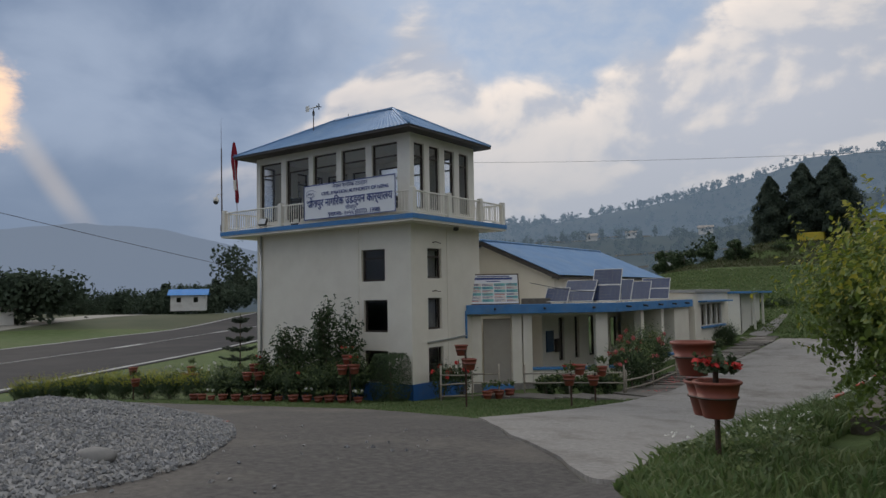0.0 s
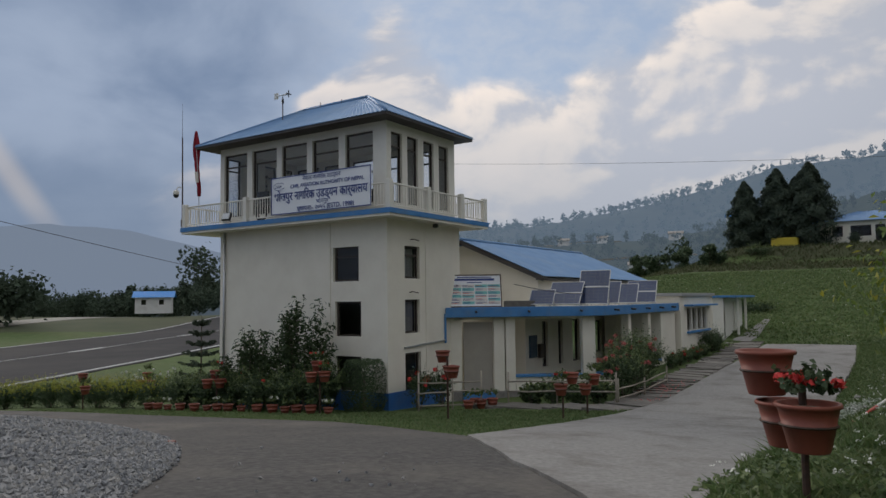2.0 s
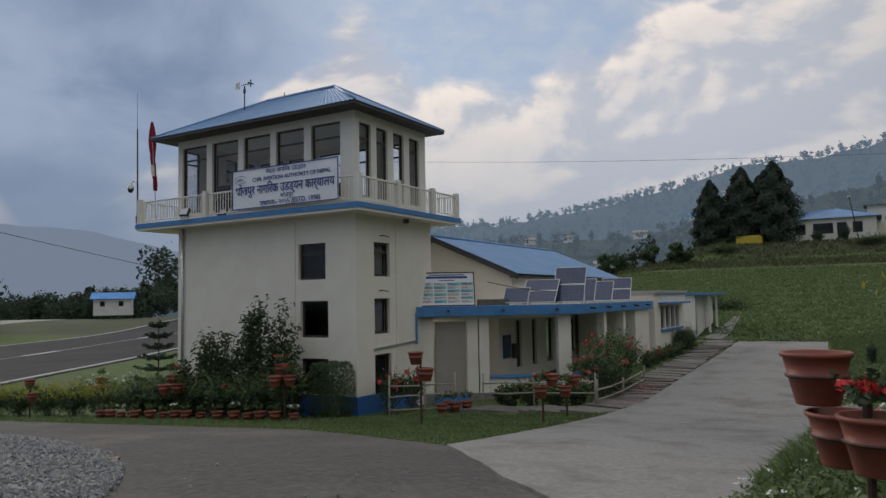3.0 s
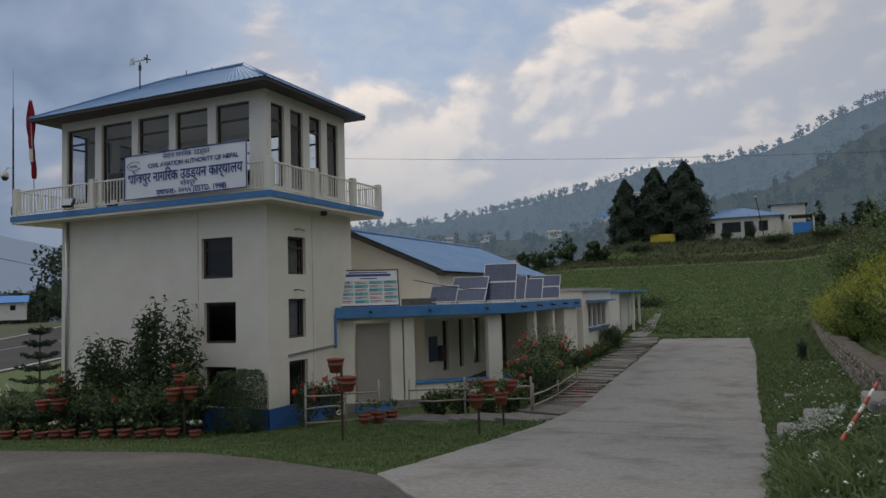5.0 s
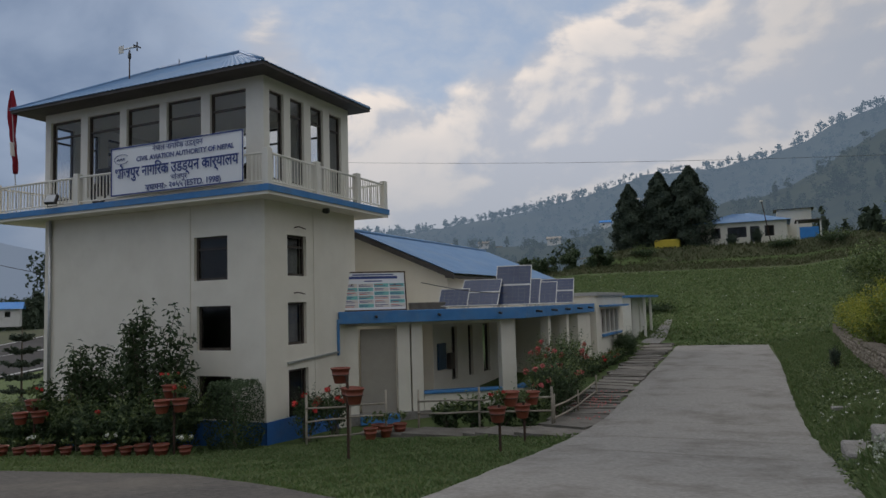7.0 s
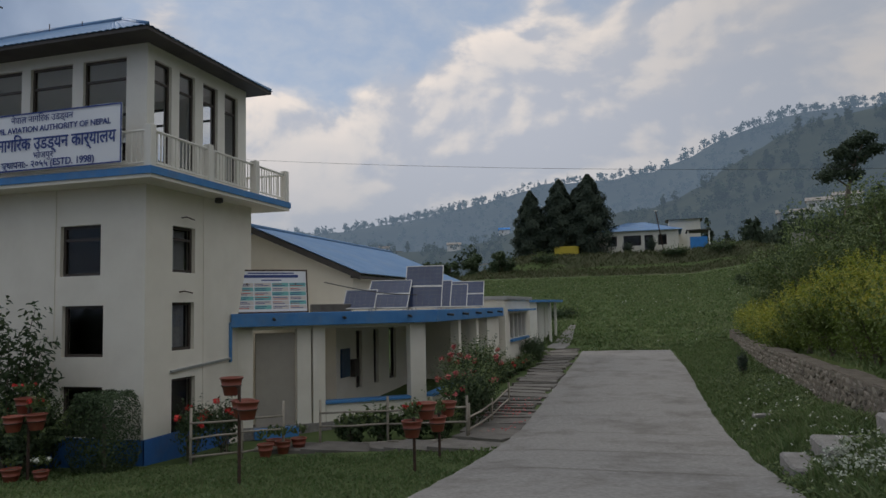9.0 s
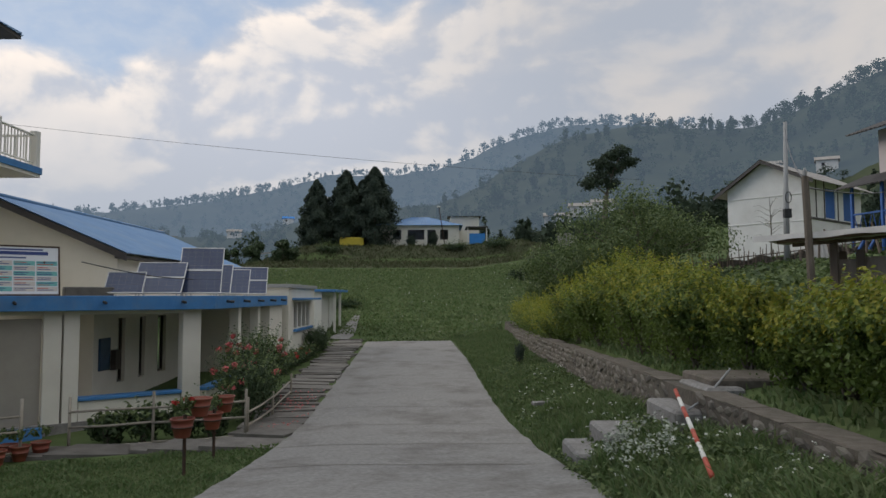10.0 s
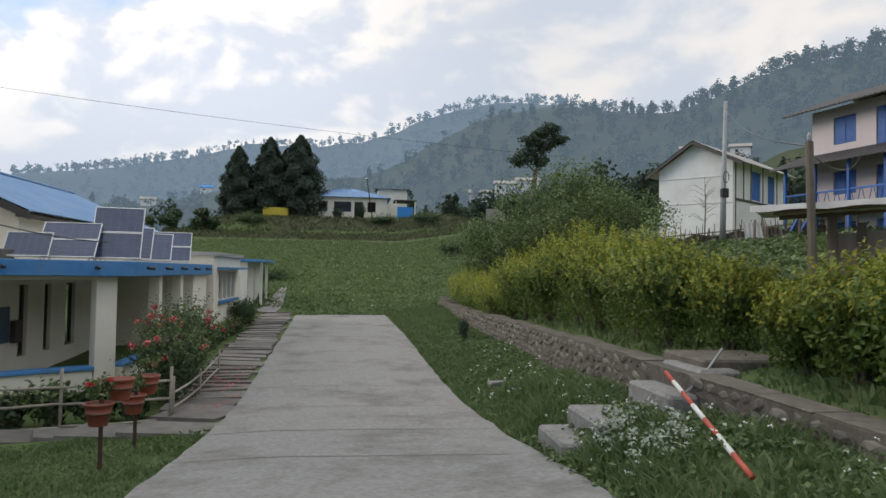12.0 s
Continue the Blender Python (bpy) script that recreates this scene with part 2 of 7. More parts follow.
STONE = material("rubble_stone", [(0.10, 0.088, 0.072), (0.20, 0.18, 0.15)], 5, 0.9, bump=0.7, bump_scale=22, vary=0.35, stain=0.4, stain_scale=2.5, stain_col=(0.07, 0.08, 0.05))
MORTAR = material("earthy_mortar", [(0.085, 0.072, 0.058), (0.15, 0.128, 0.104)], 9, 0.95, bump=1.0, bump_scale=14, stain=0.6, stain_scale=1.6, stain_col=(0.075, 0.08, 0.05))
FLAG = material("flagstone", [(0.135, 0.122, 0.108), (0.22, 0.20, 0.18)], 3, 0.9, bump=0.6, vary=0.3, stain=0.5, stain_scale=1.6, stain_col=(0.10, 0.095, 0.068))
CRUSHED = material("crushed_stone", [(0.17, 0.175, 0.185), (0.36, 0.368, 0.385), (0.25, 0.24, 0.225)], 9, 0.9, bump=0.3, island=True, vary=0.35)
HEDGE = material("golden_hedge_leaf", [(0.19, 0.245, 0.032), (0.27, 0.30, 0.045), (0.40, 0.37, 0.06)], 1.6, 0.55, island=True, spec=0.3, leaf=0.4)
HEDGE_IN = material("green_hedge_leaf", [(0.115, 0.175, 0.036), (0.175, 0.235, 0.052)], 1.6, 0.55, island=True, vary=0.3, leaf=0.4)
LEAF = material("dark_green_leaf", [(0.046, 0.078, 0.036), (0.07, 0.106, 0.05), (0.095, 0.13, 0.064)], 2.2, 0.6, island=True, vary=0.25, leaf=0.25, spec=0.3)
BUSHLEAF = material("mid_green_leaf", [(0.07, 0.12, 0.035), (0.11, 0.16, 0.05), (0.17, 0.21, 0.08)], 1.4, 0.55, island=True, vary=0.3, leaf=0.35)
CONIFER = material("conifer_needles", [(0.066, 0.09, 0.07), (0.098, 0.12, 0.088)], 1.2, 0.85, island=True, vary=0.25, spec=0.12, leaf=0.3)
BARK = material("grey_bark", [(0.11, 0.09, 0.07), (0.18, 0.15, 0.12)], 12, 0.9, bump=0.6, stretch=(1, 1, 0.3))
REDFLOWER = material("red_petals", [(0.52, 0.02, 0.02), (0.62, 0.05, 0.04)], 20, 0.55, island=True, vary=0.25)
PINKFLOWER = material("coral_pink_petals", [(0.55, 0.10, 0.11), (0.64, 0.18, 0.17)], 20, 0.55, island=True, vary=0.25)
WHITEFLOWER = material("white_petals", [(0.66, 0.66, 0.60), (0.74, 0.74, 0.68)], 20, 0.6, island=True, vary=0.15)
YELLOWPAINT = material("yellow_tank_paint", [(0.55, 0.42, 0.03), (0.62, 0.48, 0.05)], 2, 0.6)
WHITEWASH = material("whitewashed_mud_wall", [(0.66, 0.65, 0.63), (0.76, 0.75, 0.73)], 0.8, 0.9, bump=0.3, bump_scale=14, stain=0.4, stain_scale=0.7, stain_col=(0.48, 0.45, 0.42))
PINKWASH = material("pale_pink_wall", [(0.58, 0.50, 0.49), (0.66, 0.58, 0.56)], 0.8, 0.9, bump=0.2, bump_scale=14, stain=0.35, stain_scale=0.8, stain_col=(0.42, 0.36, 0.34))
INDIGO = material("indigo_painted_wood", [(0.03, 0.10, 0.33), (0.045, 0.14, 0.42)], 4, 0.55, vary=0.15)
TIN = material("weathered_tin", [(0.30, 0.28, 0.26), (0.40, 0.37, 0.34)], 1.5, 0.55, metal=0.3, stain=0.5, stain_scale=0.8, stain_col=(0.17, 0.11, 0.08))
DARKTIN = material("dark_roof_edge", [(0.055, 0.05, 0.05), (0.09, 0.08, 0.075)], 2, 0.7)
PLANK = material("weathered_plank", [(0.13, 0.10, 0.08), (0.20, 0.155, 0.12)], 4, 0.85, bump=0.4, stretch=(3, 3, 0.4), vary=0.3)
POLECON = material("concrete_pole", [(0.30, 0.30, 0.30), (0.36, 0.36, 0.355)], 3, 0.8)
ROADLINE = material("white_line_paint", [(0.36, 0.36, 0.36), (0.50, 0.50, 0.49)], 1.5, 0.8)
FLAGRED = material("crimson_cloth", [(0.20, 0.016, 0.028), (0.28, 0.022, 0.036)], 6, 0.85, spec=0.2)
HILL = material("terraced_hillside", [(0.055, 0.074, 0.042), (0.105, 0.112, 0.068)], 0.06, 0.95, spec=0.1, stain=0.5, stain_scale=0.012, stain_col=(0.10, 0.085, 0.06))
# leaf colours kept slightly pale and bluish for distance haze
FARWOOD = material("hill_woodland", [(0.050, 0.072, 0.050), (0.078, 0.10, 0.068)], 0.05, 0.85, island=True, vary=0.3, spec=0.1, leaf=0.2)
# distance haze put into these hills, woods and the mountain as blue emission
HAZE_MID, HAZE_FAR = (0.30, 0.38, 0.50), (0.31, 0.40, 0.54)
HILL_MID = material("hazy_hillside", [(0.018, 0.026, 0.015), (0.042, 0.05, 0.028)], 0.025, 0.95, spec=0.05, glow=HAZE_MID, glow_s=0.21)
HILL_FAR = material("haze_tinted_ridge", [(0.014, 0.02, 0.013), (0.03, 0.036, 0.022)], 0.02, 0.95, spec=0.05, glow=HAZE_FAR, glow_s=0.34)
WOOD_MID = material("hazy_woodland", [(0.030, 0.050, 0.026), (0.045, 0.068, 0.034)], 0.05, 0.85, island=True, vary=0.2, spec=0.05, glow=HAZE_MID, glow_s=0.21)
WOOD_FAR = material("haze_tinted_woodland", [(0.030, 0.048, 0.026), (0.04, 0.06, 0.034)], 0.05, 0.85, island=True, vary=0.15, spec=0.05, glow=HAZE_FAR, glow_s=0.34)
PEAK = material("haze_tinted_mountain", [(0.05, 0.06, 0.06), (0.06, 0.07, 0.07)], 0.002, 1.0, glow=(0.27, 0.32, 0.42), glow_s=0.66)
DRYBANK = material("scrubby_earth", [(0.065, 0.078, 0.038), (0.115, 0.11, 0.07)], 1.2, 0.95, spec=0.1, bump=0.8, bump_scale=6, stain=0.5, stain_scale=0.3, stain_col=(0.06, 0.085, 0.036))
DRYBLADE = material("dry_grass_blades", [(0.10, 0.11, 0.055), (0.15, 0.145, 0.085), (0.08, 0.11, 0.045)], 0.6, 0.8, island=True, leaf=0.3, spec=0.2)
SHEDWOOD = material("bleached_boards", [(0.24, 0.19, 0.155), (0.33, 0.27, 0.22)], 5, 0.85, bump=0.5, stretch=(3, 3, 0.4), vary=0.15, stain=0.4, stain_scale=1.5, stain_col=(0.15, 0.11, 0.085))
PALETIN = material("pale_sheet_edge", [(0.50, 0.48, 0.45), (0.62, 0.60, 0.56)], 3, 0.6, metal=0.1, stain=0.4, stain_scale=1.2, stain_col=(0.33, 0.28, 0.24))
SILVER = material("silvery_weed_leaf", [(0.28, 0.32, 0.24), (0.38, 0.40, 0.33)], 8, 0.7, island=True, vary=0.2)
TARP = material("bright_blue_sheet", [(0.04, 0.22, 0.60), (0.05, 0.27, 0.68)], 3, 0.6)


# ---- mesh tools ----
class Shape:
    """Collects vertices and faces for one mesh."""

    def __init__(self):
        self.v, self.f = [], []

    def add(self, verts, faces):
        n = len(self.v)
        self.v += [tuple(p) for p in verts]
        self.f += [tuple(i + n for i in f) for f in faces]
        return self

    def box(self, x0, x1, y0, y1, z0, z1, m=None):
        vs = [Vector((x, y, z)) for z in (z0, z1) for x, y in ((x0, y0), (x1, y0), (x1, y1), (x0, y1))]
        if m is not None:
            vs = [m @ p for p in vs]
        return self.add(vs, [(0, 3, 2, 1), (4, 5, 6, 7), (0, 1, 5, 4), (1, 2, 6, 5), (2, 3, 7, 6), (3, 0, 4, 7)])

    def soft_box(self, x0, x1, y0, y1, z0, z1, b=0.01, m=None):
        """A box with chamfered edges."""
        bm = bmesh.new()
        bmesh.ops.create_cube(bm, size=1)
        for p in bm.verts:
            p.co = Vector(((x0 + x1) / 2 + p.co.x * (x1 - x0), (y0 + y1) / 2 + p.co.y * (y1 - y0), (z0 + z1) / 2 + p.co.z * (z1 - z0)))
        bmesh.ops.bevel(bm, geom=bm.edges[:], offset=b, segments=1, affect="EDGES")
        bm.verts.index_update()
        vs = [(m @ p.co if m is not None else p.co.copy()) for p in bm.verts]
        fs = [[q.index for q in f.verts] for f in bm.faces]
        bm.free()
        return self.add(vs, fs)

    def prism(self, poly, z0, z1):
        """A flat polygon (x, y) drawn up from z0 to z1; z0 and z1 may be lists."""
        n = len(poly)
        a = z0 if isinstance(z0, (list, tuple)) else [z0] * n
        b = z1 if isinstance(z1, (list, tuple)) else [z1] * n
        vs = [(x, y, a[i]) for i, (x, y) in enumerate(poly)] + [(x, y, b[i]) for i, (x, y) in enumerate(poly)]
        fs = [tuple(range(n - 1, -1, -1)), tuple(range(n, 2 * n))] + [(i, (i + 1) % n, n + (i + 1) % n, n + i) for i in range(n)]
        return self.add(vs, fs)

    def tube(self, pts, radii, n=8, caps=True):
        pts = [Vector(p) for p in pts]
        if isinstance(radii, (int, float)):
            radii = [radii] * len(pts)
        vs, fs = [], []
        for i, p in enumerate(pts):
            d = (pts[min(i + 1, len(pts) - 1)] - pts[max(i - 1, 0)]).normalized()
            a = d.cross(Vector((0.0, 0, 1)) if abs(d.z) < 0.95 else Vector((1.0, 0, 0))).normalized()
            b = d.cross(a)
            vs += [p + (a * math.cos(k * math.tau / n) + b * math.sin(k * math.tau / n)) * radii[i] for k in range(n)]
        for i in range(len(pts) - 1):
            fs += [(i * n + k, i * n + (k + 1) % n, (i + 1) * n + (k + 1) % n, (i + 1) * n + k) for k in range(n)]
        if caps:
            fs += [tuple(range(n - 1, -1, -1)), tuple(range((len(pts) - 1) * n, len(pts) * n))]
        return self.add(vs, fs)

    def lathe(self, prof, n=20, at=(0, 0, 0)):
        """Turns a profile of (radius, height) round the upright axis."""
        o = Vector(at)
        vs = [o + Vector((r * math.cos(k * math.tau / n), r * math.sin(k * math.tau / n), h)) for r, h in prof for k in range(n)]
        fs = [(i * n + k, i * n + (k + 1) % n, (i + 1) * n + (k + 1) % n, (i + 1) * n + k) for i in range(len(prof) - 1) for k in range(n)]
        fs += [tuple(range(n - 1, -1, -1)), tuple(range((len(prof) - 1) * n, len(prof) * n))]
        return self.add(vs, fs)

    def mesh(self, name, mat, smooth=False):
        me = bpy.data.meshes.new(name)
        me.from_pydata(self.v, [], self.f)
        me.materials.append(mat)
        if smooth:
            me.polygons.foreach_set("use_smooth", [True] * len(me.polygons))
        me.update()
        return me


def thing(name, at, label, category, group="", rz=0.0):
    ob = new(name)
    ob.empty_display_size = 0.1
    ob.matrix_basis = Matrix.Translation(at) @ pose(0, 0, 0, 0, 0, rz)
    return tagged(ob, label, category, group)


def part(name, shape, mat, parent, label="", smooth=False, m=None):
    """One mesh object under a thing or a part; shape is a Shape or a mesh."""
    me = shape.mesh(name, mat, smooth) if isinstance(shape, Shape) else shape
    ob = new(name, me)
    ob.parent = parent
    if m is not None:
        ob.matrix_basis = m
    return tagged(ob, label) if label else ob


def single(name, shape, mat, label, category, group="", kind="", smooth=False, at=None):
    me = shape.mesh(name, mat, smooth) if isinstance(shape, Shape) else shape
    ob = new(name, me)
    if at is not None:
        ob.matrix_basis = Matrix.Translation(at)
    return tagged(ob, label, category, group, kind)


def cloud_mesh(name, mats, pos, nrm, size, rng, aspect=0.5, which=None, fold=0.25):
    """Many small folded leaves: two triangles each, at pos, facing about nrm."""
    pos, nrm = np.asarray(pos, float), np.asarray(nrm, float)
    n = len(pos)
    nrm = nrm + rng.normal(0, 0.55, (n, 3))
    nrm /= np.linalg.norm(nrm, axis=1, keepdims=True) + 1e-9
    t = np.cross(nrm, rng.normal(0, 1, (n, 3)))
    t /= np.linalg.norm(t, axis=1, keepdims=True) + 1e-9
    b = np.cross(nrm, t)
    s = (np.asarray(size) * rng.uniform(0.7, 1.3, n))[:, None]
    v = np.empty((n, 4, 3))
    v[:, 0] = pos - t * s * 0.5
    v[:, 1] = pos + b * s * aspect * 0.5 + nrm * s * fold * 0.5
    v[:, 2] = pos + t * s * 0.5
    v[:, 3] = pos - b * s * aspect * 0.5 + nrm * s * fold * 0.5
    me = bpy.data.meshes.new(name)
    me.vertices.add(n * 4)
    me.vertices.foreach_set("co", v.ravel())
    base = (np.arange(n) * 4)[:, None]
    idx = (base + np.array([[0, 1, 2, 0, 2, 3]])).ravel()
    me.loops.add(n * 6)
    me.loops.foreach_set("vertex_index", idx)
    me.polygons.add(n * 2)
    me.polygons.foreach_set("loop_start", np.arange(n * 2) * 3)
    for k in mats:
        me.materials.append(k)
    if which is not None:
        me.polygons.foreach_set("material_index", np.repeat(np.asarray(which, np.int32), 2))
    me.update(calc_edges=True)
    me.validate()
    return me


def blob_points(rng, n, centre, radii, shell=0.55):
    """Points in the outer shell of a lumpy ellipsoid, with outward normals."""
    d = rng.normal(0, 1, (n, 3))
    d /= np.linalg.norm(d, axis=1, keepdims=True)
    lump = 1 + 0.16 * np.sin(d[:, 0] * 5 + centre[0]) + 0.14 * np.sin(d[:, 1] * 6 + centre[1]) + 0.12 * np.sin(d[:, 2] * 7 + 1)
    r = (shell + (1 - shell) * rng.random(n) ** 0.6) * lump
    return np.asarray(centre) + d * np.asarray(radii) * r[:, None], d


# ---- the lie of the land ----
def lerp_table(v, table):
    if v <= table[0][0]:
        return table[0][1]
    for (a, p), (b, q) in zip(table, table[1:]):
        if v <= b:
            return p + (q - p) * (v - a) / (b - a)
    return table[-1][1]


def step(v, a, b):
    t = min(1.0, max(0.0, (v - a) / (b - a)))
    return t * t * (3 - 2 * t)


DRIVE = [(-40, 2.9), (-20, 1.92), (-15, 1.68), (-10, 1.38), (-7, 1.10), (-3, 0.70), (0, 0.48), (4, 0.32), (10, 0.46), (16, 0.60), (23, 0.86), (25, 0.95)]
RIDGE = [(-180, 10), (-90, 15), (-60, 16.6), (-45, 15.8), (-38, 15.2), (-34.8, 14.4), (-32, 14.3), (-29.4, 13.7), (-26.3, 12.8), (-23.5, 12.3), (-18.5, 12.7), (-15.9, 13.2), (-10.2, 13.1), (-7.1, 12.3), (-4.4, 11.3),
         (-2.7, 10.4), (0, 9.6), (3.5, 9.2), (8.5, 9.4), (13, 7.9), (17.4, 7.0), (21.6, 6.5), (26, 5.9), (30, 5.8), (36, 4.6), (44, 2.6), (52, 1.4), (60, -0.5), (180, -0.5)]
EYE = (10.0, -12.0, 3.1)
WALL_X = 13.15   # face of the retaining wall


def wall_top(y):
    return lerp_table(y, [(-16, 2.0), (-5, 1.67), (0, 1.67), (4, 1.63), (9, 1.58), (21, 1.50), (26, 1.70)])


def land(x, y):
    d = lerp_table(y, DRIVE)
    # the forecourt falls away to the airfield
    cross = 0.055 * (max(-13.0, min(x, 8.0)) - 8.0) * (1 - 0.75 * step(y, 3, 12))
    z = d + cross
    side = -0.855 * (x + 26.9) - 0.52 * (y + 0.7)     # metres beyond the near edge of the runway
    air = -1.35 + min(0.045 * max(0.0, side - 28.0), 5.0) * step(y, -10, 60)
    z = z + (air - z) * step(-x, 12, 24)
    # bank beside the drive, then the terrace behind the wall
    lift = (0.33 * step(y, -17, -11) + 0.22 * step(y, -9, -3)) * (1 - 0.4 * step(y, 6, 14))
    z += lift * step(x, 11.2, 12.6)
    off = 0.30 + 0.022 * math.hypot(x - EYE[0], y - EYE[1])
    if x > WALL_X + off and y < 27:
        ter = wall_top(y) - 0.10 + 0.15 * (x - 13.4) + 0.062 * max(0.0, y - 5) * step(x, 14.6, 19)
        z = ter + (z - ter) * max(step(y, 22, 27), step(-y, 7.5, 10.5) * 0.7)
    # the meadow that climbs to the house on its platform
    if y > 24:
        m = 0.95 + 0.125 * (min(y, 63) - 24) + 1.0 * step(y, 64, 72)
        m += 2.25 * step(y, 71.5, 77) * step(x, -14, -5) * (1 - step(x, 18, 26))
        k = step(x, -42, -8)
        m = m * k + (air + 0.012 * (y - 24)) * (1 - k)
        right = 0.15 * max(0.0, x - 13.4) * step(y, 24, 30)
        z = m + min(right, 4.0)
        if x > WALL_X + off and y < 40:
            ter = wall_top(y) - 0.10 + 0.15 * (x - 13.4) + 0.062 * max(0.0, y - 5) * step(x, 14.6, 19)
            z = max(z, ter + (z - ter) * step(y, 26, 40))
    dx, dy = x - EYE[0], y - EYE[1]
    dist = math.hypot(dx, dy)
    if dist > 60:
        az = math.degrees(math.atan2(-dx, dy))
        el = lerp_table(az, RIDGE)
        start = 92.0
        if dist > start:
            z0 = z
            near_el = math.degrees(math.atan2(z0 - EYE[2], dist))
            far = lerp_table(az, [(-60, 330), (-38, 340), (-20, 420), (-5, 520), (10, 600), (30, 640), (60, 700)])
            f = step(dist, start, far)
            e = near_el * (1 - f) + el * f
            z = EYE[2] + math.tan(radians(e)) * min(dist, far)
            # terraces
            t = 5.0
            z += 0.55 * (math.floor(z / t) * t + t * step(z / t - math.floor(z / t), 0.55, 0.95) - z) * step(dist, 95, 130) * (1 - f * 0.4)
            z += 10.0 * (noise.noise(Vector((x * 0.010, y * 0.010, 0.3)))) * step(dist, 100, 260)
            if dist > far:
                z -= (dist - far) * 0.22
                z = max(z, -30.0)
    return z


def ground_sheet():
    rings = [0.0]
    r = 0.6
    while r < 2600:
        rings.append(r)
        r += max(0.35, r * 0.030)
    seg = 420
    vs = [(EYE[0], EYE[1], land(EYE[0], EYE[1]))]
    for r in rings[1:]:
        for k in range(seg):
            a = math.tau * k / seg
            x, y = EYE[0] + r * math.sin(a), EYE[1] + r * math.cos(a)
            vs.append((x, y, land(x, y) + 0.03 * noise.noise(Vector((x * 0.6, y * 0.6, 0)))))
    near, mid, far = [(0, 1 + (k + 1) % seg, 1 + k) for k in range(seg)], [], []
    fi = [0] * seg
    for i in range(len(rings) - 2):
        a, b = 1 + i * seg, 1 + (i + 1) * seg
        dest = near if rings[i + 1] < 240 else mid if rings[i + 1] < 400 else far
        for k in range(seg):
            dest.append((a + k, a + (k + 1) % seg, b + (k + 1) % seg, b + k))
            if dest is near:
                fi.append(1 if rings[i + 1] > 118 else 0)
    # backdrop hillside and ridge get their haze from emissive materials
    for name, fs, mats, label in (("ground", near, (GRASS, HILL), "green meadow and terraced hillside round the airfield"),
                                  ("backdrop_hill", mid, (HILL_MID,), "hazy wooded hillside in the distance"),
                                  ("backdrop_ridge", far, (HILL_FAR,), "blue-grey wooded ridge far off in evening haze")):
        used = sorted({i for f in fs for i in f})
        back = {i: k for k, i in enumerate(used)}
        me = bpy.data.meshes.new(name)
        me.from_pydata([vs[i] for i in used], [], [tuple(back[i] for i in f) for f in fs])
        for m in mats:
            me.materials.append(m)
        if len(mats) > 1:
            me.polygons.foreach_set("material_index", fi)
        me.polygons.foreach_set("use_smooth", [True] * len(fs))
        me.update()
        tagged(new(name, me), label, "ground" if name == "ground" else "hill", kind="structure")


ground_sheet()


def inside(poly, x, y):
    c = False
    for (x0, y0), (x1, y1) in zip(poly, poly[1:] + poly[:1]):
        if (y0 > y) != (y1 > y) and x < (x1 - x0) * (y - y0) / (y1 - y0) + x0:
            c = not c
    return c


def draped(name, poly, lift, mat, label, category, cell=0.5, rag=0.0):
    """A sheet laid over the ground inside a polygon, with a skirt at its edge."""
    bm = bmesh.new()
    pts = []
    for (x0, y0), (x1, y1) in zip(poly, poly[1:] + poly[:1]):
        n = max(1, int(math.hypot(x1 - x0, y1 - y0) / cell))
        for i in range(n):
            t = i / n
            j = rag * noise.noise(Vector((x0 + (x1 - x0) * t, y0 + (y1 - y0) * t, 5.0)) * 1.9)
            pts.append((x0 + (x1 - x0) * t + j, y0 + (y1 - y0) * t + j))
    f = bm.faces.new([bm.verts.new((x, y, 0)) for x, y in pts])
    xs, ys = [p[0] for p in pts], [p[1] for p in pts]
    big = max(max(xs) - min(xs), max(ys) - min(ys))
    st = cell if big < 60 else cell * 6
    for ax, lo, hi in ((0, min(xs), max(xs)), (1, min(ys), max(ys))):
        k = lo + st
        while k < hi:
            co, no = [0, 0, 0], [0, 0, 0]
            co[ax], no[ax] = k, 1
            bmesh.ops.bisect_plane(bm, geom=bm.verts[:] + bm.edges[:] + bm.faces[:], plane_co=co, plane_no=no)
            k += st
    for v in bm.verts:
        v.co.z = land(v.co.x, v.co.y) + lift
    rim = [e for e in bm.edges if e.is_boundary]
    ext = bmesh.ops.extrude_edge_only(bm, edges=rim)["geom"]
    for v in ext:
        if isinstance(v, bmesh.types.BMVert):
            v.co.z -= lift + 0.12
    bmesh.ops.recalc_face_normals(bm, faces=bm.faces[:])
    me = bpy.data.meshes.new(name)
    bm.to_mesh(me)
    bm.free()
    me.materials.append(mat)
    return tagged(new(name, me), label, category, kind="structure")


# forecourt, drive, runway, dirt road
FORECOURT = [(7.2, -7.2), (4.6, -5.75), (2.2, -4.85), (-2.9, -4.8), (-9.0, -4.6), (-12.5, -5.2), (-18.0, -7.0), (-18.0, -40.0), (19.0, -40.0), (16.6, -19.0), (11.9, -12.4), (10.6, -10.8), (9.2, -9.5)]
draped("forecourt", FORECOURT, 0.05, ASPHALT, "dusty grey asphalt forecourt", "pavement", 0.6, 0.10)
DRIVE_POLY = [(7.15, -7.2), (6.95, -3.2), (6.95, 1.0), (6.85, 6.0), (6.7, 11.5), (6.43, 22.2), (10.35, 22.4), (10.8, 15.2), (11.0, 6.1), (11.2, 1.7), (11.42, -2.7), (11.42, -8.0), (11.6, -10.4), (11.9, -12.3), (10.6, -10.75), (9.2, -9.45)]
draped("driveway", DRIVE_POLY, 0.075, CONCRETE, "worn pale concrete driveway beside the office", "driveway", 0.5, 0.05)


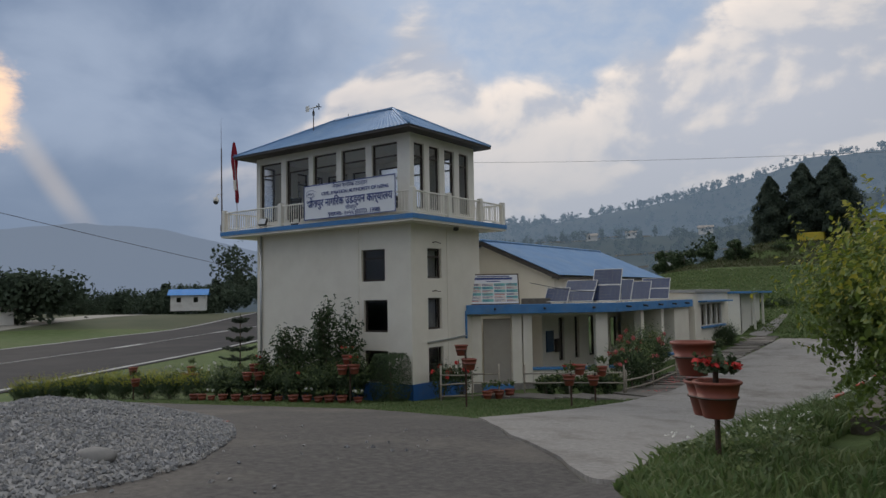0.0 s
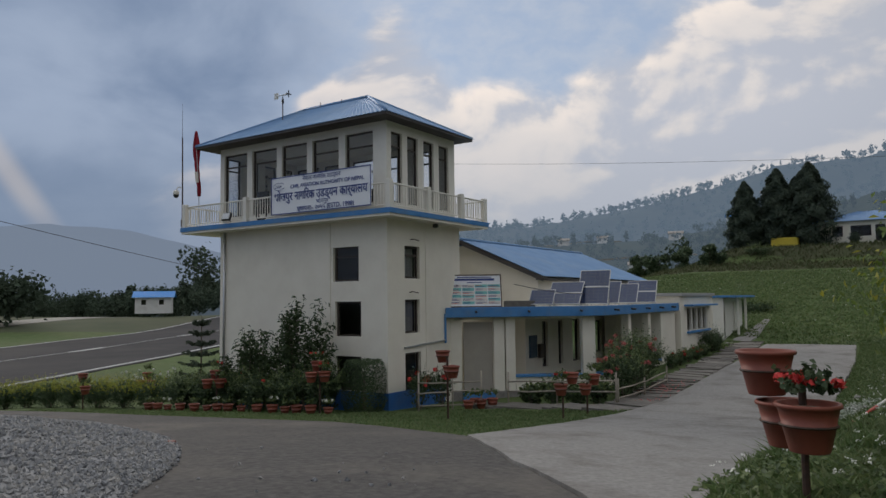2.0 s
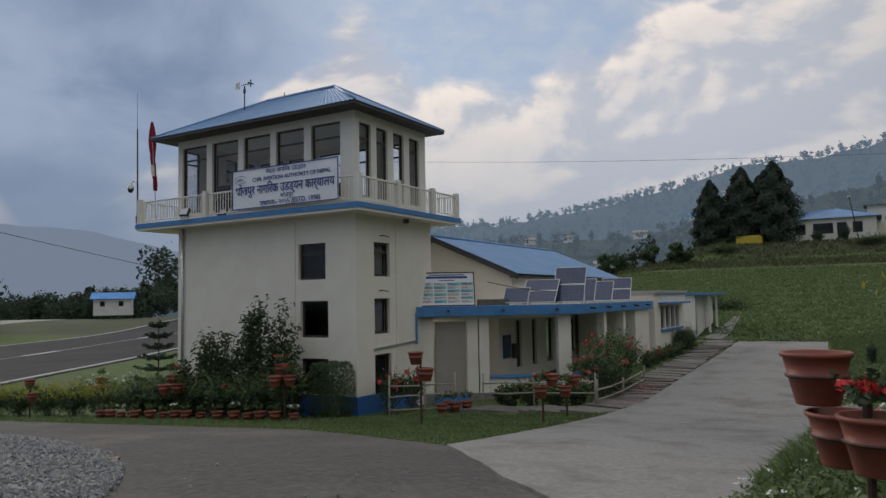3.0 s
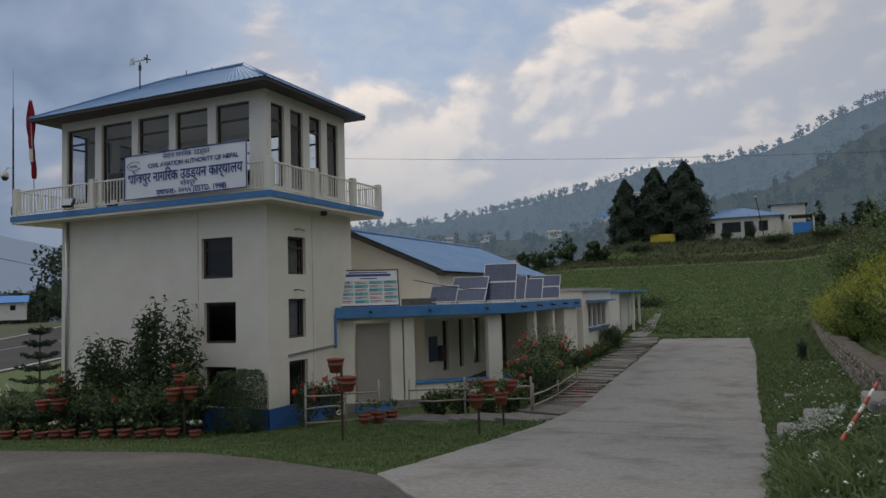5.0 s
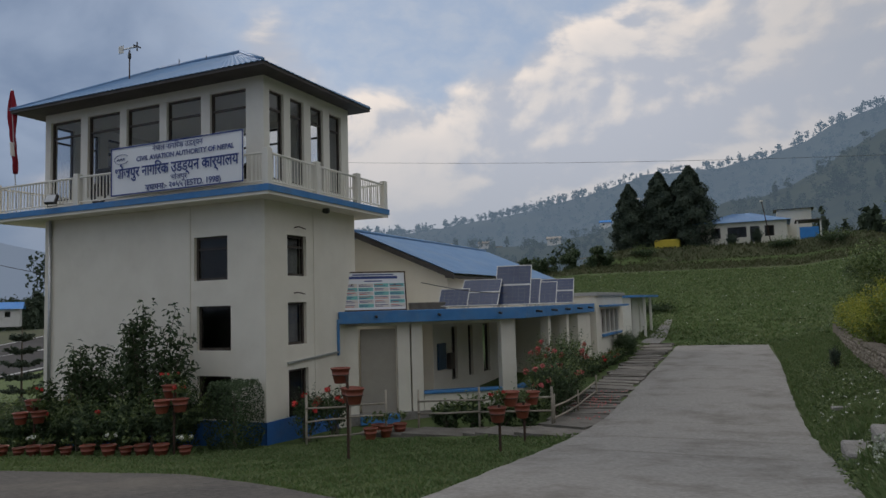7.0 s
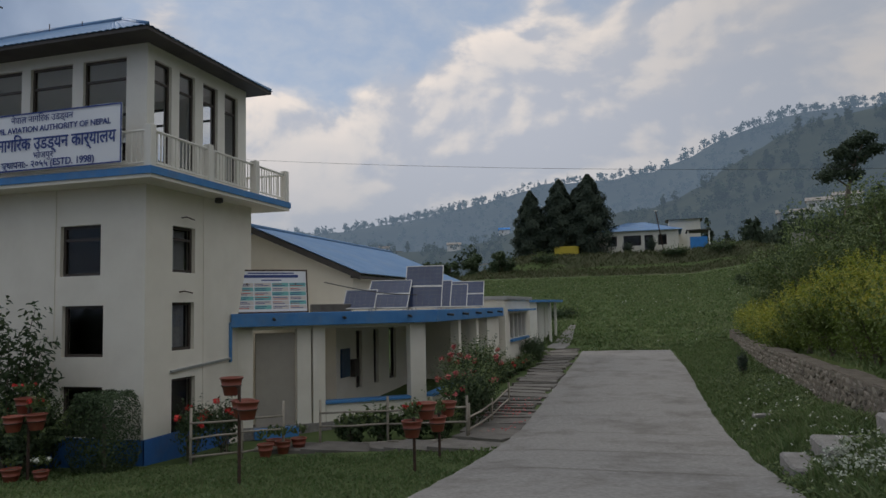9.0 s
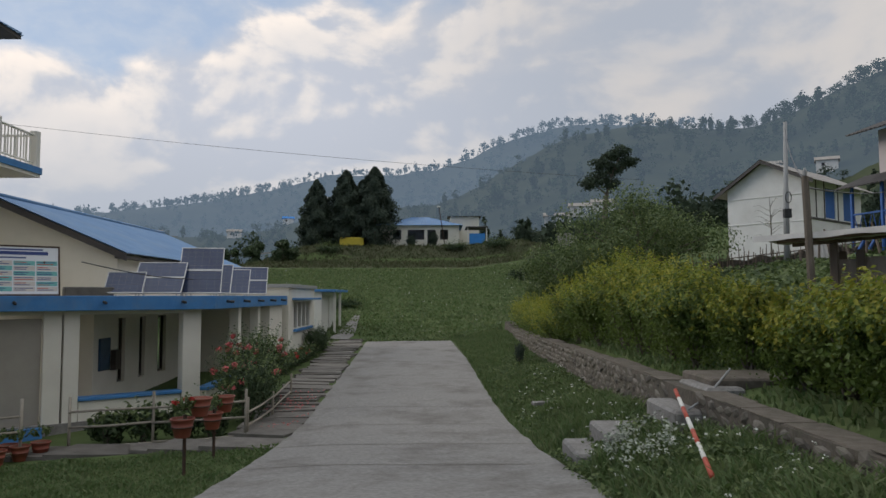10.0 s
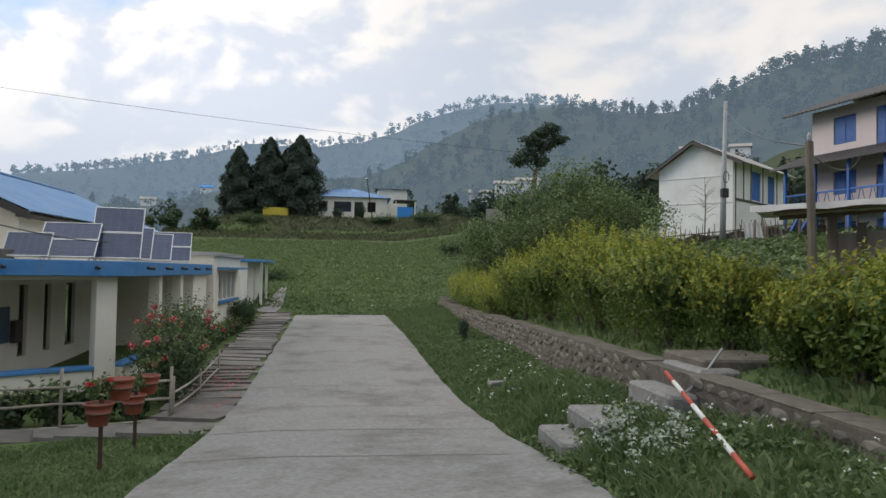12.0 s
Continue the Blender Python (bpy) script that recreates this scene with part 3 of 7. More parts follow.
def along(p, q, w):
    a, b = Vector(p), Vector(q)
    n = Vector((-(b - a).y, (b - a).x)).normalized() * w / 2
    return [tuple(a - n), tuple(b - n), tuple(b + n), tuple(a + n)]


RUN_D, RUN_N, RUN_O = Vector((-0.52, 0.854)), Vector((-0.854, -0.52)), Vector((-26.9, -0.7))


def run_at(u, s):
    p = RUN_O + RUN_D * u + RUN_N * s
    return (p.x, p.y)


draped("runway", [run_at(-60, 0), run_at(230, 0), run_at(230, 25.5), run_at(18, 25.5), run_at(6, 29), run_at(-4, 40), run_at(-20, 90), run_at(-60, 90)], 0.05, RUNWAY, "dark asphalt runway and taxiway", "runway", 0.7)
draped("dirt_road", [run_at(-30, 62), run_at(20, 50), run_at(60, 47), run_at(230, 47), run_at(230, 53), run_at(60, 54), run_at(20, 58), run_at(-30, 72)], 0.06, GRAVELROAD, "pale dirt road beyond the runway", "road", 0.7)
for nm, a, b, s, w in (("edge_line", -60, 230, 0.6, 0.35), ("edge_line", 14, 230, 24.8, 0.35), ("centre_line", -60, 230, 12.6, 0.14)):
    draped(nm, [run_at(a, s - w / 2), run_at(b, s - w / 2), run_at(b, s + w / 2), run_at(a, s + w / 2)], 0.09, ROADLINE, "thin faded white line painted on the runway", "line", 0.7)
for u in (8, 34, 60):
    draped("centre_dash", [run_at(u, 12.3), run_at(u + 6, 12.3), run_at(u + 6, 12.9), run_at(u, 12.9)], 0.10, ROADLINE, "short faded white dash painted on the runway", "line", 0.7)


# ---- buildings: tools ----
def wall_mesh(u0, u1, z0, z1, thick, holes):
    """A wall in its own u-z plane: outer face at v = 0, inner at v = thick; holes are (u0, u1, z0, z1)."""
    us = sorted({u0, u1, *[h[0] for h in holes], *[h[1] for h in holes]})
    zs = sorted({z0, z1, *[h[2] for h in holes], *[h[3] for h in holes]})
    us, zs = [u for u in us if u0 <= u <= u1], [z for z in zs if z0 <= z <= z1]

    def solid(i, j):
        if not (0 <= i < len(us) - 1 and 0 <= j < len(zs) - 1):
            return False
        cu, cz = (us[i] + us[i + 1]) / 2, (zs[j] + zs[j + 1]) / 2
        return not any(h[0] < cu < h[1] and h[2] < cz < h[3] for h in holes)

    s = Shape()
    for i in range(len(us) - 1):
        for j in range(len(zs) - 1):
            if not solid(i, j):
                continue
            a, b, c, d = us[i], us[i + 1], zs[j], zs[j + 1]
            s.add([(a, 0, c), (b, 0, c), (b, 0, d), (a, 0, d)], [(0, 1, 2, 3)])
            s.add([(a, thick, c), (b, thick, c), (b, thick, d), (a, thick, d)], [(3, 2, 1, 0)])
            if not solid(i - 1, j):
                s.add([(a, 0, c), (a, thick, c), (a, thick, d), (a, 0, d)], [(3, 2, 1, 0)])
            if not solid(i + 1, j):
                s.add([(b, 0, c), (b, thick, c), (b, thick, d), (b, 0, d)], [(0, 1, 2, 3)])
            if not solid(i, j - 1):
                s.add([(a, 0, c), (b, 0, c), (b, thick, c), (a, thick, c)], [(3, 2, 1, 0)])
            if not solid(i, j + 1):
                s.add([(a, 0, d), (b, 0, d), (b, thick, d), (a, thick, d)], [(0, 1, 2, 3)])
    return s


def face(origin, rz):
    """A frame for a wall: u to the right as seen from outside, v inwards."""
    return Matrix.Translation(origin) @ pose(0, 0, 0, 0, 0, rz)


def window(parent, m, u0, u1, z0, z1, depth=0.10, bars=(), transom=None, label="", sill=False, frame_mat=None, fw=0.06, curtain=False):
    """A window in a wall's opening: frame with its bars, panes, sill."""
    fm = frame_mat or FRAME
    w = new("window")
    w.parent = parent
    w.matrix_basis = m
    if label:
        tagged(w, label)
    f = Shape()
    for a, b, c, d in ((u0, u1, z0, z0 + fw), (u0, u1, z1 - fw, z1), (u0, u0 + fw, z0 + fw, z1 - fw), (u1 - fw, u1, z0 + fw, z1 - fw)):
        f.box(a, b, depth, depth + 0.06, c, d)
    for t in bars:
        u = u0 + (u1 - u0) * t
        f.box(u - fw * 0.4, u + fw * 0.4, depth + 0.003, depth + 0.057, z0 + fw, z1 - fw)
    if transom:
        z = z0 + (z1 - z0) * transom
        f.box(u0 + fw, u1 - fw, depth + 0.005, depth + 0.055, z - fw * 0.5, z + fw * 0.5)
    part("window_frame", f, fm, w)
    edges = [u0 + fw] + [u0 + (u1 - u0) * t for t in bars] + [u1 - fw]
    for a, b in zip(edges, edges[1:]):
        pane = part("pane", Shape().add([(a, depth + 0.03, z0 + fw), (b, depth + 0.03, z0 + fw), (b, depth + 0.03, z1 - fw), (a, depth + 0.03, z1 - fw)], [(0, 1, 2, 3)]), GLASS, w)
        pane.visible_shadow = False
    if sill:
        part("window_sill", Shape().soft_box(u0 - 0.05, u1 + 0.05, -0.04, depth, z0 - 0.05, z0 - 0.002, 0.008), WHITE, w)
    if curtain:
        c = Shape()
        n = 14
        vs = [(u0 + fw + (u1 - u0 - 2 * fw) * i / n, depth + 0.16 + 0.02 * math.sin(i * 2.2), z) for z in (z0 + fw, z1 - fw) for i in range(n + 1)]
        c.add(vs, [(i, i + 1, n + 2 + i, n + 1 + i) for i in range(n)])
        part("curtain", c, CURTAIN, w)
    return w


def corrugated(p0, p1, p2, p3, pitch=0.16, amp=0.011, thick=0.01):
    """Corrugated sheet over the quad p0 p1 (eave) p2 p3 (ridge); waves run up the slope."""
    p0, p1, p2, p3 = map(Vector, (p0, p1, p2, p3))
    n = max(4, int((p1 - p0).length / pitch) * 4)
    nrm = (p1 - p0).cross(p3 - p0).normalized()
    s = Shape()
    vs = []
    for i in range(n + 1):
        t = i / n
        w = amp * math.cos(i * math.pi / 2)
        vs += [p0.lerp(p1, t) + nrm * w, p3.lerp(p2, t) + nrm * w]
    for k in range(len(vs)):
        vs.append(vs[k] - nrm * thick)
    m = 2 * (n + 1)
    fs = []
    for i in range(n):
        a = 2 * i
        fs += [(a, a + 2, a + 3, a + 1), (m + a, m + a + 1, m + a + 3, m + a + 2), (a, m + a, m + a + 2, a + 2), (a + 1, a + 3, m + a + 3, m + a + 1)]
    return s.add(vs, fs)


# ---- the control tower ----
TW, TD = 7.42, 4.0          # width of the banner side, depth
SLAB0, SLAB1 = 5.70, 5.90
CAB_TOP = 8.66
tower = thing("control_tower", (0, 0, 0), "cream three-storey control tower with glazed cab and blue hipped roof", "tower")
T = 0.22
GZ = -0.95
front, side_f, back_f, left_f = face((-TW, 0, 0), 0), face((0, 0, 0), 90), face((0, TD, 0), 180), face((-TW, TD, 0), -90)
fw = [(TW - 2.13, TW - 1.10, 3.86, 4.92), (TW - 2.05, TW - 1.01, 2.18, 3.24), (TW - 2.05, TW - 1.01, 0.55, 1.58)]
sw = [(0.86, 1.65, 3.93, 4.93), (0.86, 1.63, 2.25, 3.28), (0.86, 1.68, 0.30, 1.66)]
part("front_wall", wall_mesh(0, TW, GZ, SLAB0, T, fw), CREAM, tower, m=front)
part("side_wall", wall_mesh(T, TD - T, GZ, SLAB0, T, sw), CREAM, tower, m=side_f)
part("back_wall", wall_mesh(0, TW, GZ, SLAB0, T, []), CREAM, tower, m=back_f)
part("side_wall", wall_mesh(T, TD - T, GZ, SLAB0, T, []), CREAM, tower, m=left_f)
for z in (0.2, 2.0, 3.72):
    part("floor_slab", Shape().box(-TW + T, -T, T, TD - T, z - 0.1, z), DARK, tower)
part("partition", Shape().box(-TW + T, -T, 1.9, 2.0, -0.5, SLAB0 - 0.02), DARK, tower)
for h in fw:
    window(tower, front, *h, depth=0.09, transom=0.72 if h[2] > 3 else None, label="dark wooden window with a transom")
for h in sw:
    window(tower, side_f, *h, depth=0.09, transom=0.72 if h[2] > 3 else None, label="narrow dark wooden window", curtain=h[2] > 2)
# painted plinth, proud of the wall
pl = Shape()
pl.box(-TW - 0.02, 0.02, -0.02, -0.002, GZ, 0.55)
part("plinth", pl, PLINTH, tower, "deep blue painted plinth")
part("plinth", Shape().box(0.002, 0.02, -0.02, 3.0, GZ, 0.55), PLINTH, tower, "deep blue painted plinth")
# ledge over the ground-floor window, with its blue line
lm = Shape()
for (ya, za), (yb, zb) in (((0.80, 1.80), (3.05, 1.92)),):
    lm.add([(0.002, ya, za), (0.05, ya, za), (0.05, ya, za + 0.05), (0.002, ya, za + 0.05), (0.002, yb, zb), (0.05, yb, zb), (0.05, yb, zb + 0.05), (0.002, yb, zb + 0.05)],
           [(0, 3, 2, 1), (4, 5, 6, 7), (0, 1, 5, 4), (1, 2, 6, 5), (2, 3, 7, 6), (3, 0, 4, 7)])
part("ledge", lm, STEEL, tower, "sloping pipe ledge")
part("pilaster", Shape().soft_box(0.002, 0.06, 3.0, 3.06, 1.85, 2.80, 0.006), BLUE, tower, "thin pale blue edge strip")
# shallow bands that break the wall
part("wall_band", Shape().box(-2.32, -2.24, -0.025, -0.002, 1.7, SLAB0), CREAM, tower)
part("wall_band", Shape().box(0.002, 0.02, 1.95, 2.02, 0.56, SLAB0), CREAM, tower)
part("downpipe", Shape().tube([(-TW + 0.28, -0.06, SLAB0), (-TW + 0.28, -0.06, 0.2)], 0.04, 8), STEEL, tower, "grey plastic downpipe", smooth=True)
# balcony slab with its blue edge
SX0, SX1, SY0, SY1 = -8.85, 0.60, -0.62, 5.0
part("balcony_slab", Shape().box(SX0 + 0.03, SX1 - 0.03, SY0 + 0.03, SY1 - 0.03, SLAB0, SLAB1 + 0.01), CREAM, tower)
ed = Shape()
for a, b, c, d in ((SX0, SX1, SY0, SY0 + 0.026), (SX0, SX1, SY1 - 0.026, SY1), (SX0, SX0 + 0.026, SY0 + 0.026, SY1 - 0.026), (SX1 - 0.026, SX1, SY0 + 0.026, SY1 - 0.026)):
    ed.box(a, b, c, d, SLAB1 - 0.125, SLAB1 + 0.025)
part("slab_edge", ed, BLUE, tower, "flaking blue painted slab edge")
# cab: sill wall, pillars, head beam
CW, CD = 7.46, 3.75
SILL, HEAD = 6.22, 8.42
PIL = 0.20
fwin = [(-7.25, -6.08), (-5.82, -4.64), (-4.40, -3.26), (-3.02, -1.90), (-1.62, -0.52)]
swin = [(0.22, 0.78), (1.05, 1.62), (1.92, 2.50), (2.80, 3.38)]
f_h = [(a + CW, b + CW, SILL, HEAD) for a, b in fwin]
s_h = [(a, b, SILL, HEAD - 0.05) for a, b in swin]
cab_f, cab_s, cab_b, cab_l = face((-CW, 0, 0), 0), face((0, 0, 0), 90), face((0, CD, 0), 180), face((-CW, CD, 0), -90)
part("cab_wall", wall_mesh(0, CW, SLAB1, CAB_TOP, PIL, f_h), WHITE, tower, m=cab_f)
part("cab_wall", wall_mesh(PIL, CD - PIL, SLAB1, CAB_TOP, PIL, s_h), WHITE, tower, m=cab_s)
b_h = [(-b, -a, SILL, HEAD) for a, b in fwin]
l_h = [(CD - b, CD - a, SILL, HEAD - 0.05) for a, b in swin]
part("cab_wall", wall_mesh(0, CW, SLAB1, CAB_TOP, PIL, b_h), WHITE, tower, m=cab_b)
part("cab_wall", wall_mesh(PIL, CD - PIL, SLAB1, CAB_TOP, PIL, l_h), WHITE, tower, m=cab_l)
for hs, m in ((f_h, cab_f), (s_h, cab_s), (b_h, cab_b), (l_h, cab_l)):
    for h in hs:
        window(tower, m, *h, depth=0.07, transom=0.80, label="tall glazed cab window", fw=0.05)
part("cab_ceiling", Shape().box(-CW + PIL, -PIL, PIL, CD - PIL, CAB_TOP - 0.06, CAB_TOP - 0.002), WHITE, tower)
# hipped roof on its soffit
RX0, RX1, RY0, RY1, RZ = -8.05, 0.48, -0.62, 4.18, 8.75
RXA, RXB, RYM, RTOP = -5.15, -2.25, 1.9, 10.16
part("soffit", Shape().box(RX0 + 0.06, RX1 - 0.06, RY0 + 0.06, RY1 - 0.06, CAB_TOP + 0.002, CAB_TOP + 0.05), SOFFIT, tower)
part("fascia", Shape().prism([(RX0, RY0), (RX1, RY0), (RX1, RY1), (RX0, RY1)], RZ - 0.09, RZ - 0.015), DARKTIN, tower)
part("roof_slope", corrugated((RX0 - 0.03, RY0 - 0.03, RZ), (RX1 + 0.03, RY0 - 0.03, RZ), (RXB, RYM, RTOP), (RXA, RYM, RTOP)), ROOF, tower)
part("roof_slope", corrugated((RX1 + 0.03, RY0 - 0.03, RZ), (RX1 + 0.03, RY1 + 0.03, RZ), (RXB, RYM + 0.01, RTOP), (RXB, RYM - 0.01, RTOP)), ROOF, tower)
part("roof_slope", corrugated((RX1 + 0.03, RY1 + 0.03, RZ), (RX0 - 0.03, RY1 + 0.03, RZ), (RXA, RYM, RTOP), (RXB, RYM, RTOP)), ROOF, tower)
part("roof_slope", corrugated((RX0 - 0.03, RY1 + 0.03, RZ), (RX0 - 0.03, RY0 - 0.03, RZ), (RXA, RYM - 0.01, RTOP), (RXA, RYM + 0.01, RTOP)), ROOF, tower)
cap = Shape().tube([(RXA, RYM, RTOP + 0.02), (RXB, RYM, RTOP + 0.02)], 0.06, 8)
for x, y, r in ((RX1, RY0, RXB), (RX1, RY1, RXB), (RX0, RY0, RXA), (RX0, RY1, RXA)):
    cap.tube([(x, y, RZ + 0.02), (r, RYM, RTOP + 0.02)], 0.045, 6)
part("ridge_cap", cap, ROOF, tower, smooth=True)


def railing():
    top, bot = 6.66, 6.02
    corner = [(SX0 + 0.12, SY0 + 0.12), (SX1 - 0.12, SY0 + 0.12), (SX1 - 0.12, SY1 - 0.12), (SX0 + 0.12, SY1 - 0.12)]
    post_me = Shape().soft_box(-0.085, 0.085, -0.085, 0.085, SLAB1 - 0.05, 6.76, 0.012).mesh("railing_post", WHITE)
    bal_me = Shape().box(-0.011, 0.011, -0.011, 0.011, bot, top).mesh("baluster", WHITE)
    spans = {0: [0.0, 0.345, 1.0], 1: [0.0, 0.36, 0.72, 1.0], 2: [0, 0.5, 1.0], 3: [0, 0.5, 1.0]}
    for k in range(4):
        a, b = Vector(corner[k]), Vector(corner[(k + 1) % 4])
        st = spans[k]
        for t0, t1 in zip(st, st[1:]):
            p, q = a.lerp(b, t0), a.lerp(b, t1)
            part("railing_post", post_me, WHITE, tower, m=Matrix.Translation((p.x, p.y, 0)))
            d = (q - p).normalized()
            p2, q2 = p + d * 0.09, q - d * 0.09
            for z, r in ((top, 0.03), (bot, 0.022)):
                part("hand_rail" if z == top else "bottom_rail", Shape().tube([(p2.x, p2.y, z), (q2.x, q2.y, z)], r, 6), WHITE, tower)
            n = int((q2 - p2).length / 0.115)
            for i in range(1, n):
                c = p2.lerp(q2, i / n)
                part("baluster", bal_me, WHITE, tower, m=Matrix.Translation((c.x, c.y, 0)))


railing()

# ---- the office wing ----
office = thing("office_building", (0, 4, 0), "long single-storey cream office wing with a blue canopy and sheet roof", "building")
office.matrix_basis = Matrix.Identity(4)
CA, CC, CE = (0.03, 3.05), (4.22, 6.25), (4.12, 15.4)      # canopy: start at the tower, corner, far end
CZ0, CZ1 = 2.70, 3.00


def poly_inset(p, q, d):
    a, b = Vector(p), Vector(q)
    n = Vector(((b - a).y, -(b - a).x)).normalized()
    return n * d


part("canopy_slab", Shape().prism([(0.03, 3.12), (4.15, 6.27), (4.05, 15.3), (0.03, 15.3)], CZ0 + 0.03, CZ1 - 0.05), CREAM, office)
can_edge = Shape()
for p, q in ((CA, CC), (CC, CE)):
    a, b = Vector(p), Vector(q)
    d = (b - a).normalized()
    n = Vector((d.y, -d.x))
    L_ = (b - a).length
    mm = Matrix.Translation((a.x, a.y, 0)) @ Matrix.Rotation(math.atan2(d.y, d.x), 4, "Z")
    s = Shape().soft_box(0.0 if p == CA else -0.02, L_, -0.03, 0.06, CZ0 - 0.03, CZ1, 0.012, mm)
    part("canopy_edge", s, BLUE, office, "flaking blue canopy fascia")
    # water spouts
    k = 1.0
    while k < L_ - 0.4:
        sp = Shape().tube([mm @ Vector((k, -0.02, CZ0 + 0.16)), mm @ Vector((k, -0.22, CZ0 + 0.14))], 0.035, 8)
        part("water_spout", sp, BLACK, office, smooth=True)
        k += 1.75


def front_pt(t, inset):
    a, b = Vector(CA), Vector(CC)
    d = (b - a).normalized()
    p = a.lerp(b, t) + Vector((-d.y, d.x)) * inset
    return p


FLOOR_Z = 0.22
dF = (Vector(CC) - Vector(CA)).normalized()
ANG = math.degrees(math.atan2(dF.y, dF.x))
LF = (Vector(CC) - Vector(CA)).length
part("veranda_floor", Shape().prism([(0.05, 3.4), (4.05, 6.45), (3.95, 15.2), (0.05, 15.2)], -0.6, FLOOR_Z), CONCRETE, office)
fm = Matrix.Translation((CA[0], CA[1], 0)) @ pose(0, 0, 0, 0, 0, ANG)
for u0, u1 in ((1.62, 1.98), (2.02, 2.34), (4.62, 5.06)):
    part("column", Shape().soft_box(u0, u1, 0.28, 0.62, 0.0, CZ0 + 0.02, 0.012, fm), CREAM, office)
part("front_beam", Shape().soft_box(0.3, 5.06, 0.30, 0.60, 2.58, CZ0 + 0.025, 0.01, fm), CREAM, office)
part("entrance_side_wall", Shape().soft_box(0.02, 0.55, 0.30, 0.62, -0.2, CZ0 + 0.02, 0.01, fm), CREAM, office)
part("low_wall", Shape().box(2.36, 4.60, 0.32, 0.56, -0.3, 0.66, fm), CREAM, office)
part("low_wall_cap", Shape().soft_box(2.34, 4.62, 0.26, 0.62, 0.662, 0.74, 0.01, fm), BLUE, office, "blue painted ledge")
# entrance: plain recessed wall with a metal sheet door
part("entrance_back_wall", Shape().box(0.50, 2.0, 2.1, 2.3, 0.0, CZ0 + 0.02, fm), CREAM, office)
part("entrance_door", Shape().soft_box(0.62, 1.60, 0.40, 0.46, 0.20, 2.50, 0.008, fm), material("beige_sheet_door", [(0.33, 0.30, 0.26), (0.38, 0.35, 0.30)], 1.5, 0.7, stain=0.3, stain_scale=1.2, stain_col=(0.24, 0.21, 0.18)), office, "plain beige sheet metal door")
part("door_sill", Shape().soft_box(0.56, 1.62, 0.05, 0.60, -0.05, 0.19, 0.01, fm), BLUE, office, "blue painted step")
# back wall of the veranda, with its dark doors and windows
VX = 1.35
hv = [(1.15, 1.62, 0.75, 2.42), (2.55, 2.95, 0.75, 2.42), (3.9, 4.55, 0.75, 2.42), (6.2, 7.0, 0.95, 2.3)]
vm = face((VX, 6.35, 0), 90)
part("veranda_wall", wall_mesh(0.0, 9.0, -0.2, CZ0 + 0.02, 0.2, hv), CREAM, office, m=vm)
for h in hv:
    window(office, vm, *h, depth=0.09, label="tall dark wooden window", fw=0.06)
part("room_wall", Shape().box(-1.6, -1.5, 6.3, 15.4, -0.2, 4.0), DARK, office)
part("veranda_end_wall", Shape().box(0.05, VX, 6.15, 6.35, -0.2, CZ0 + 0.02), CREAM, office)
# side columns and the closed far bay
for y in (9.3, 11.6):
    part("column", Shape().soft_box(3.72, 4.0, y, y + 0.30, 0.0, CZ0 + 0.02, 0.012), CREAM, office)
part("side_low_wall", Shape().box(3.74, 3.96, 6.6, 13.2, -0.3, 0.66), CREAM, office)
part("low_wall_cap", Shape().soft_box(3.69, 4.01, 6.6, 13.2, 0.662, 0.74, 0.01), BLUE, office, "blue painted ledge")
part("end_wall", Shape().box(1.56, 4.0, 13.2, 15.2, -0.2, CZ0 + 0.02), CREAM, office)
# gabled main roof behind the canopy
RA, RB = (-1.35, 5.52), (2.05, 4.06)     # ridge x, z and eave x, z
Y0, Y1 = 6.2, 17.8
g = Shape().add([(-4.4, 6.45, 2.9), (1.75, 6.45, 2.9), (1.75, 6.45, 4.02), (-1.35, 6.45, 5.34), (-4.4, 6.45, 4.1),
                 (-4.4, 6.65, 2.9), (1.75, 6.65, 2.9), (1.75, 6.65, 4.02), (-1.35, 6.65, 5.34), (-4.4, 6.65, 4.1)],
                [(0, 1, 2, 3, 4), (9, 8, 7, 6, 5), (0, 5, 6, 1), (1, 6, 7, 2), (2, 7, 8, 3), (3, 8, 9, 4), (4, 9, 5, 0)])
part("gable_wall", g, CREAM, office)
part("upper_side_wall", Shape().box(1.55, 1.75, 6.65, 17.5, CZ1 - 0.05, 4.02), CREAM, office)
part("back_side_wall", Shape().box(-4.4, -4.2, 6.65, 17.5, -0.3, 4.1), CREAM, office)
part("end_gable", g.mesh("end_gable", CREAM), CREAM, office, m=Matrix.Translation((0, 11.05, 0)))
part("roof_slope", corrugated((RB[0], Y0, RB[1]), (RB[0], Y1, RB[1]), (RA[0], Y1, RA[1]), (RA[0], Y0, RA[1])), ROOF, office)
part("roof_slope", corrugated((-4.75, Y1, 4.06), (-4.75, Y0, 4.06), (RA[0], Y0, RA[1]), (RA[0], Y1, RA[1])), ROOF, office)
part("ridge_cap", Shape().tube([(RA[0], Y0, RA[1] + 0.02), (RA[0], Y1, RA[1] + 0.02)], 0.06, 8), ROOF, office, smooth=True)
bb = Shape()
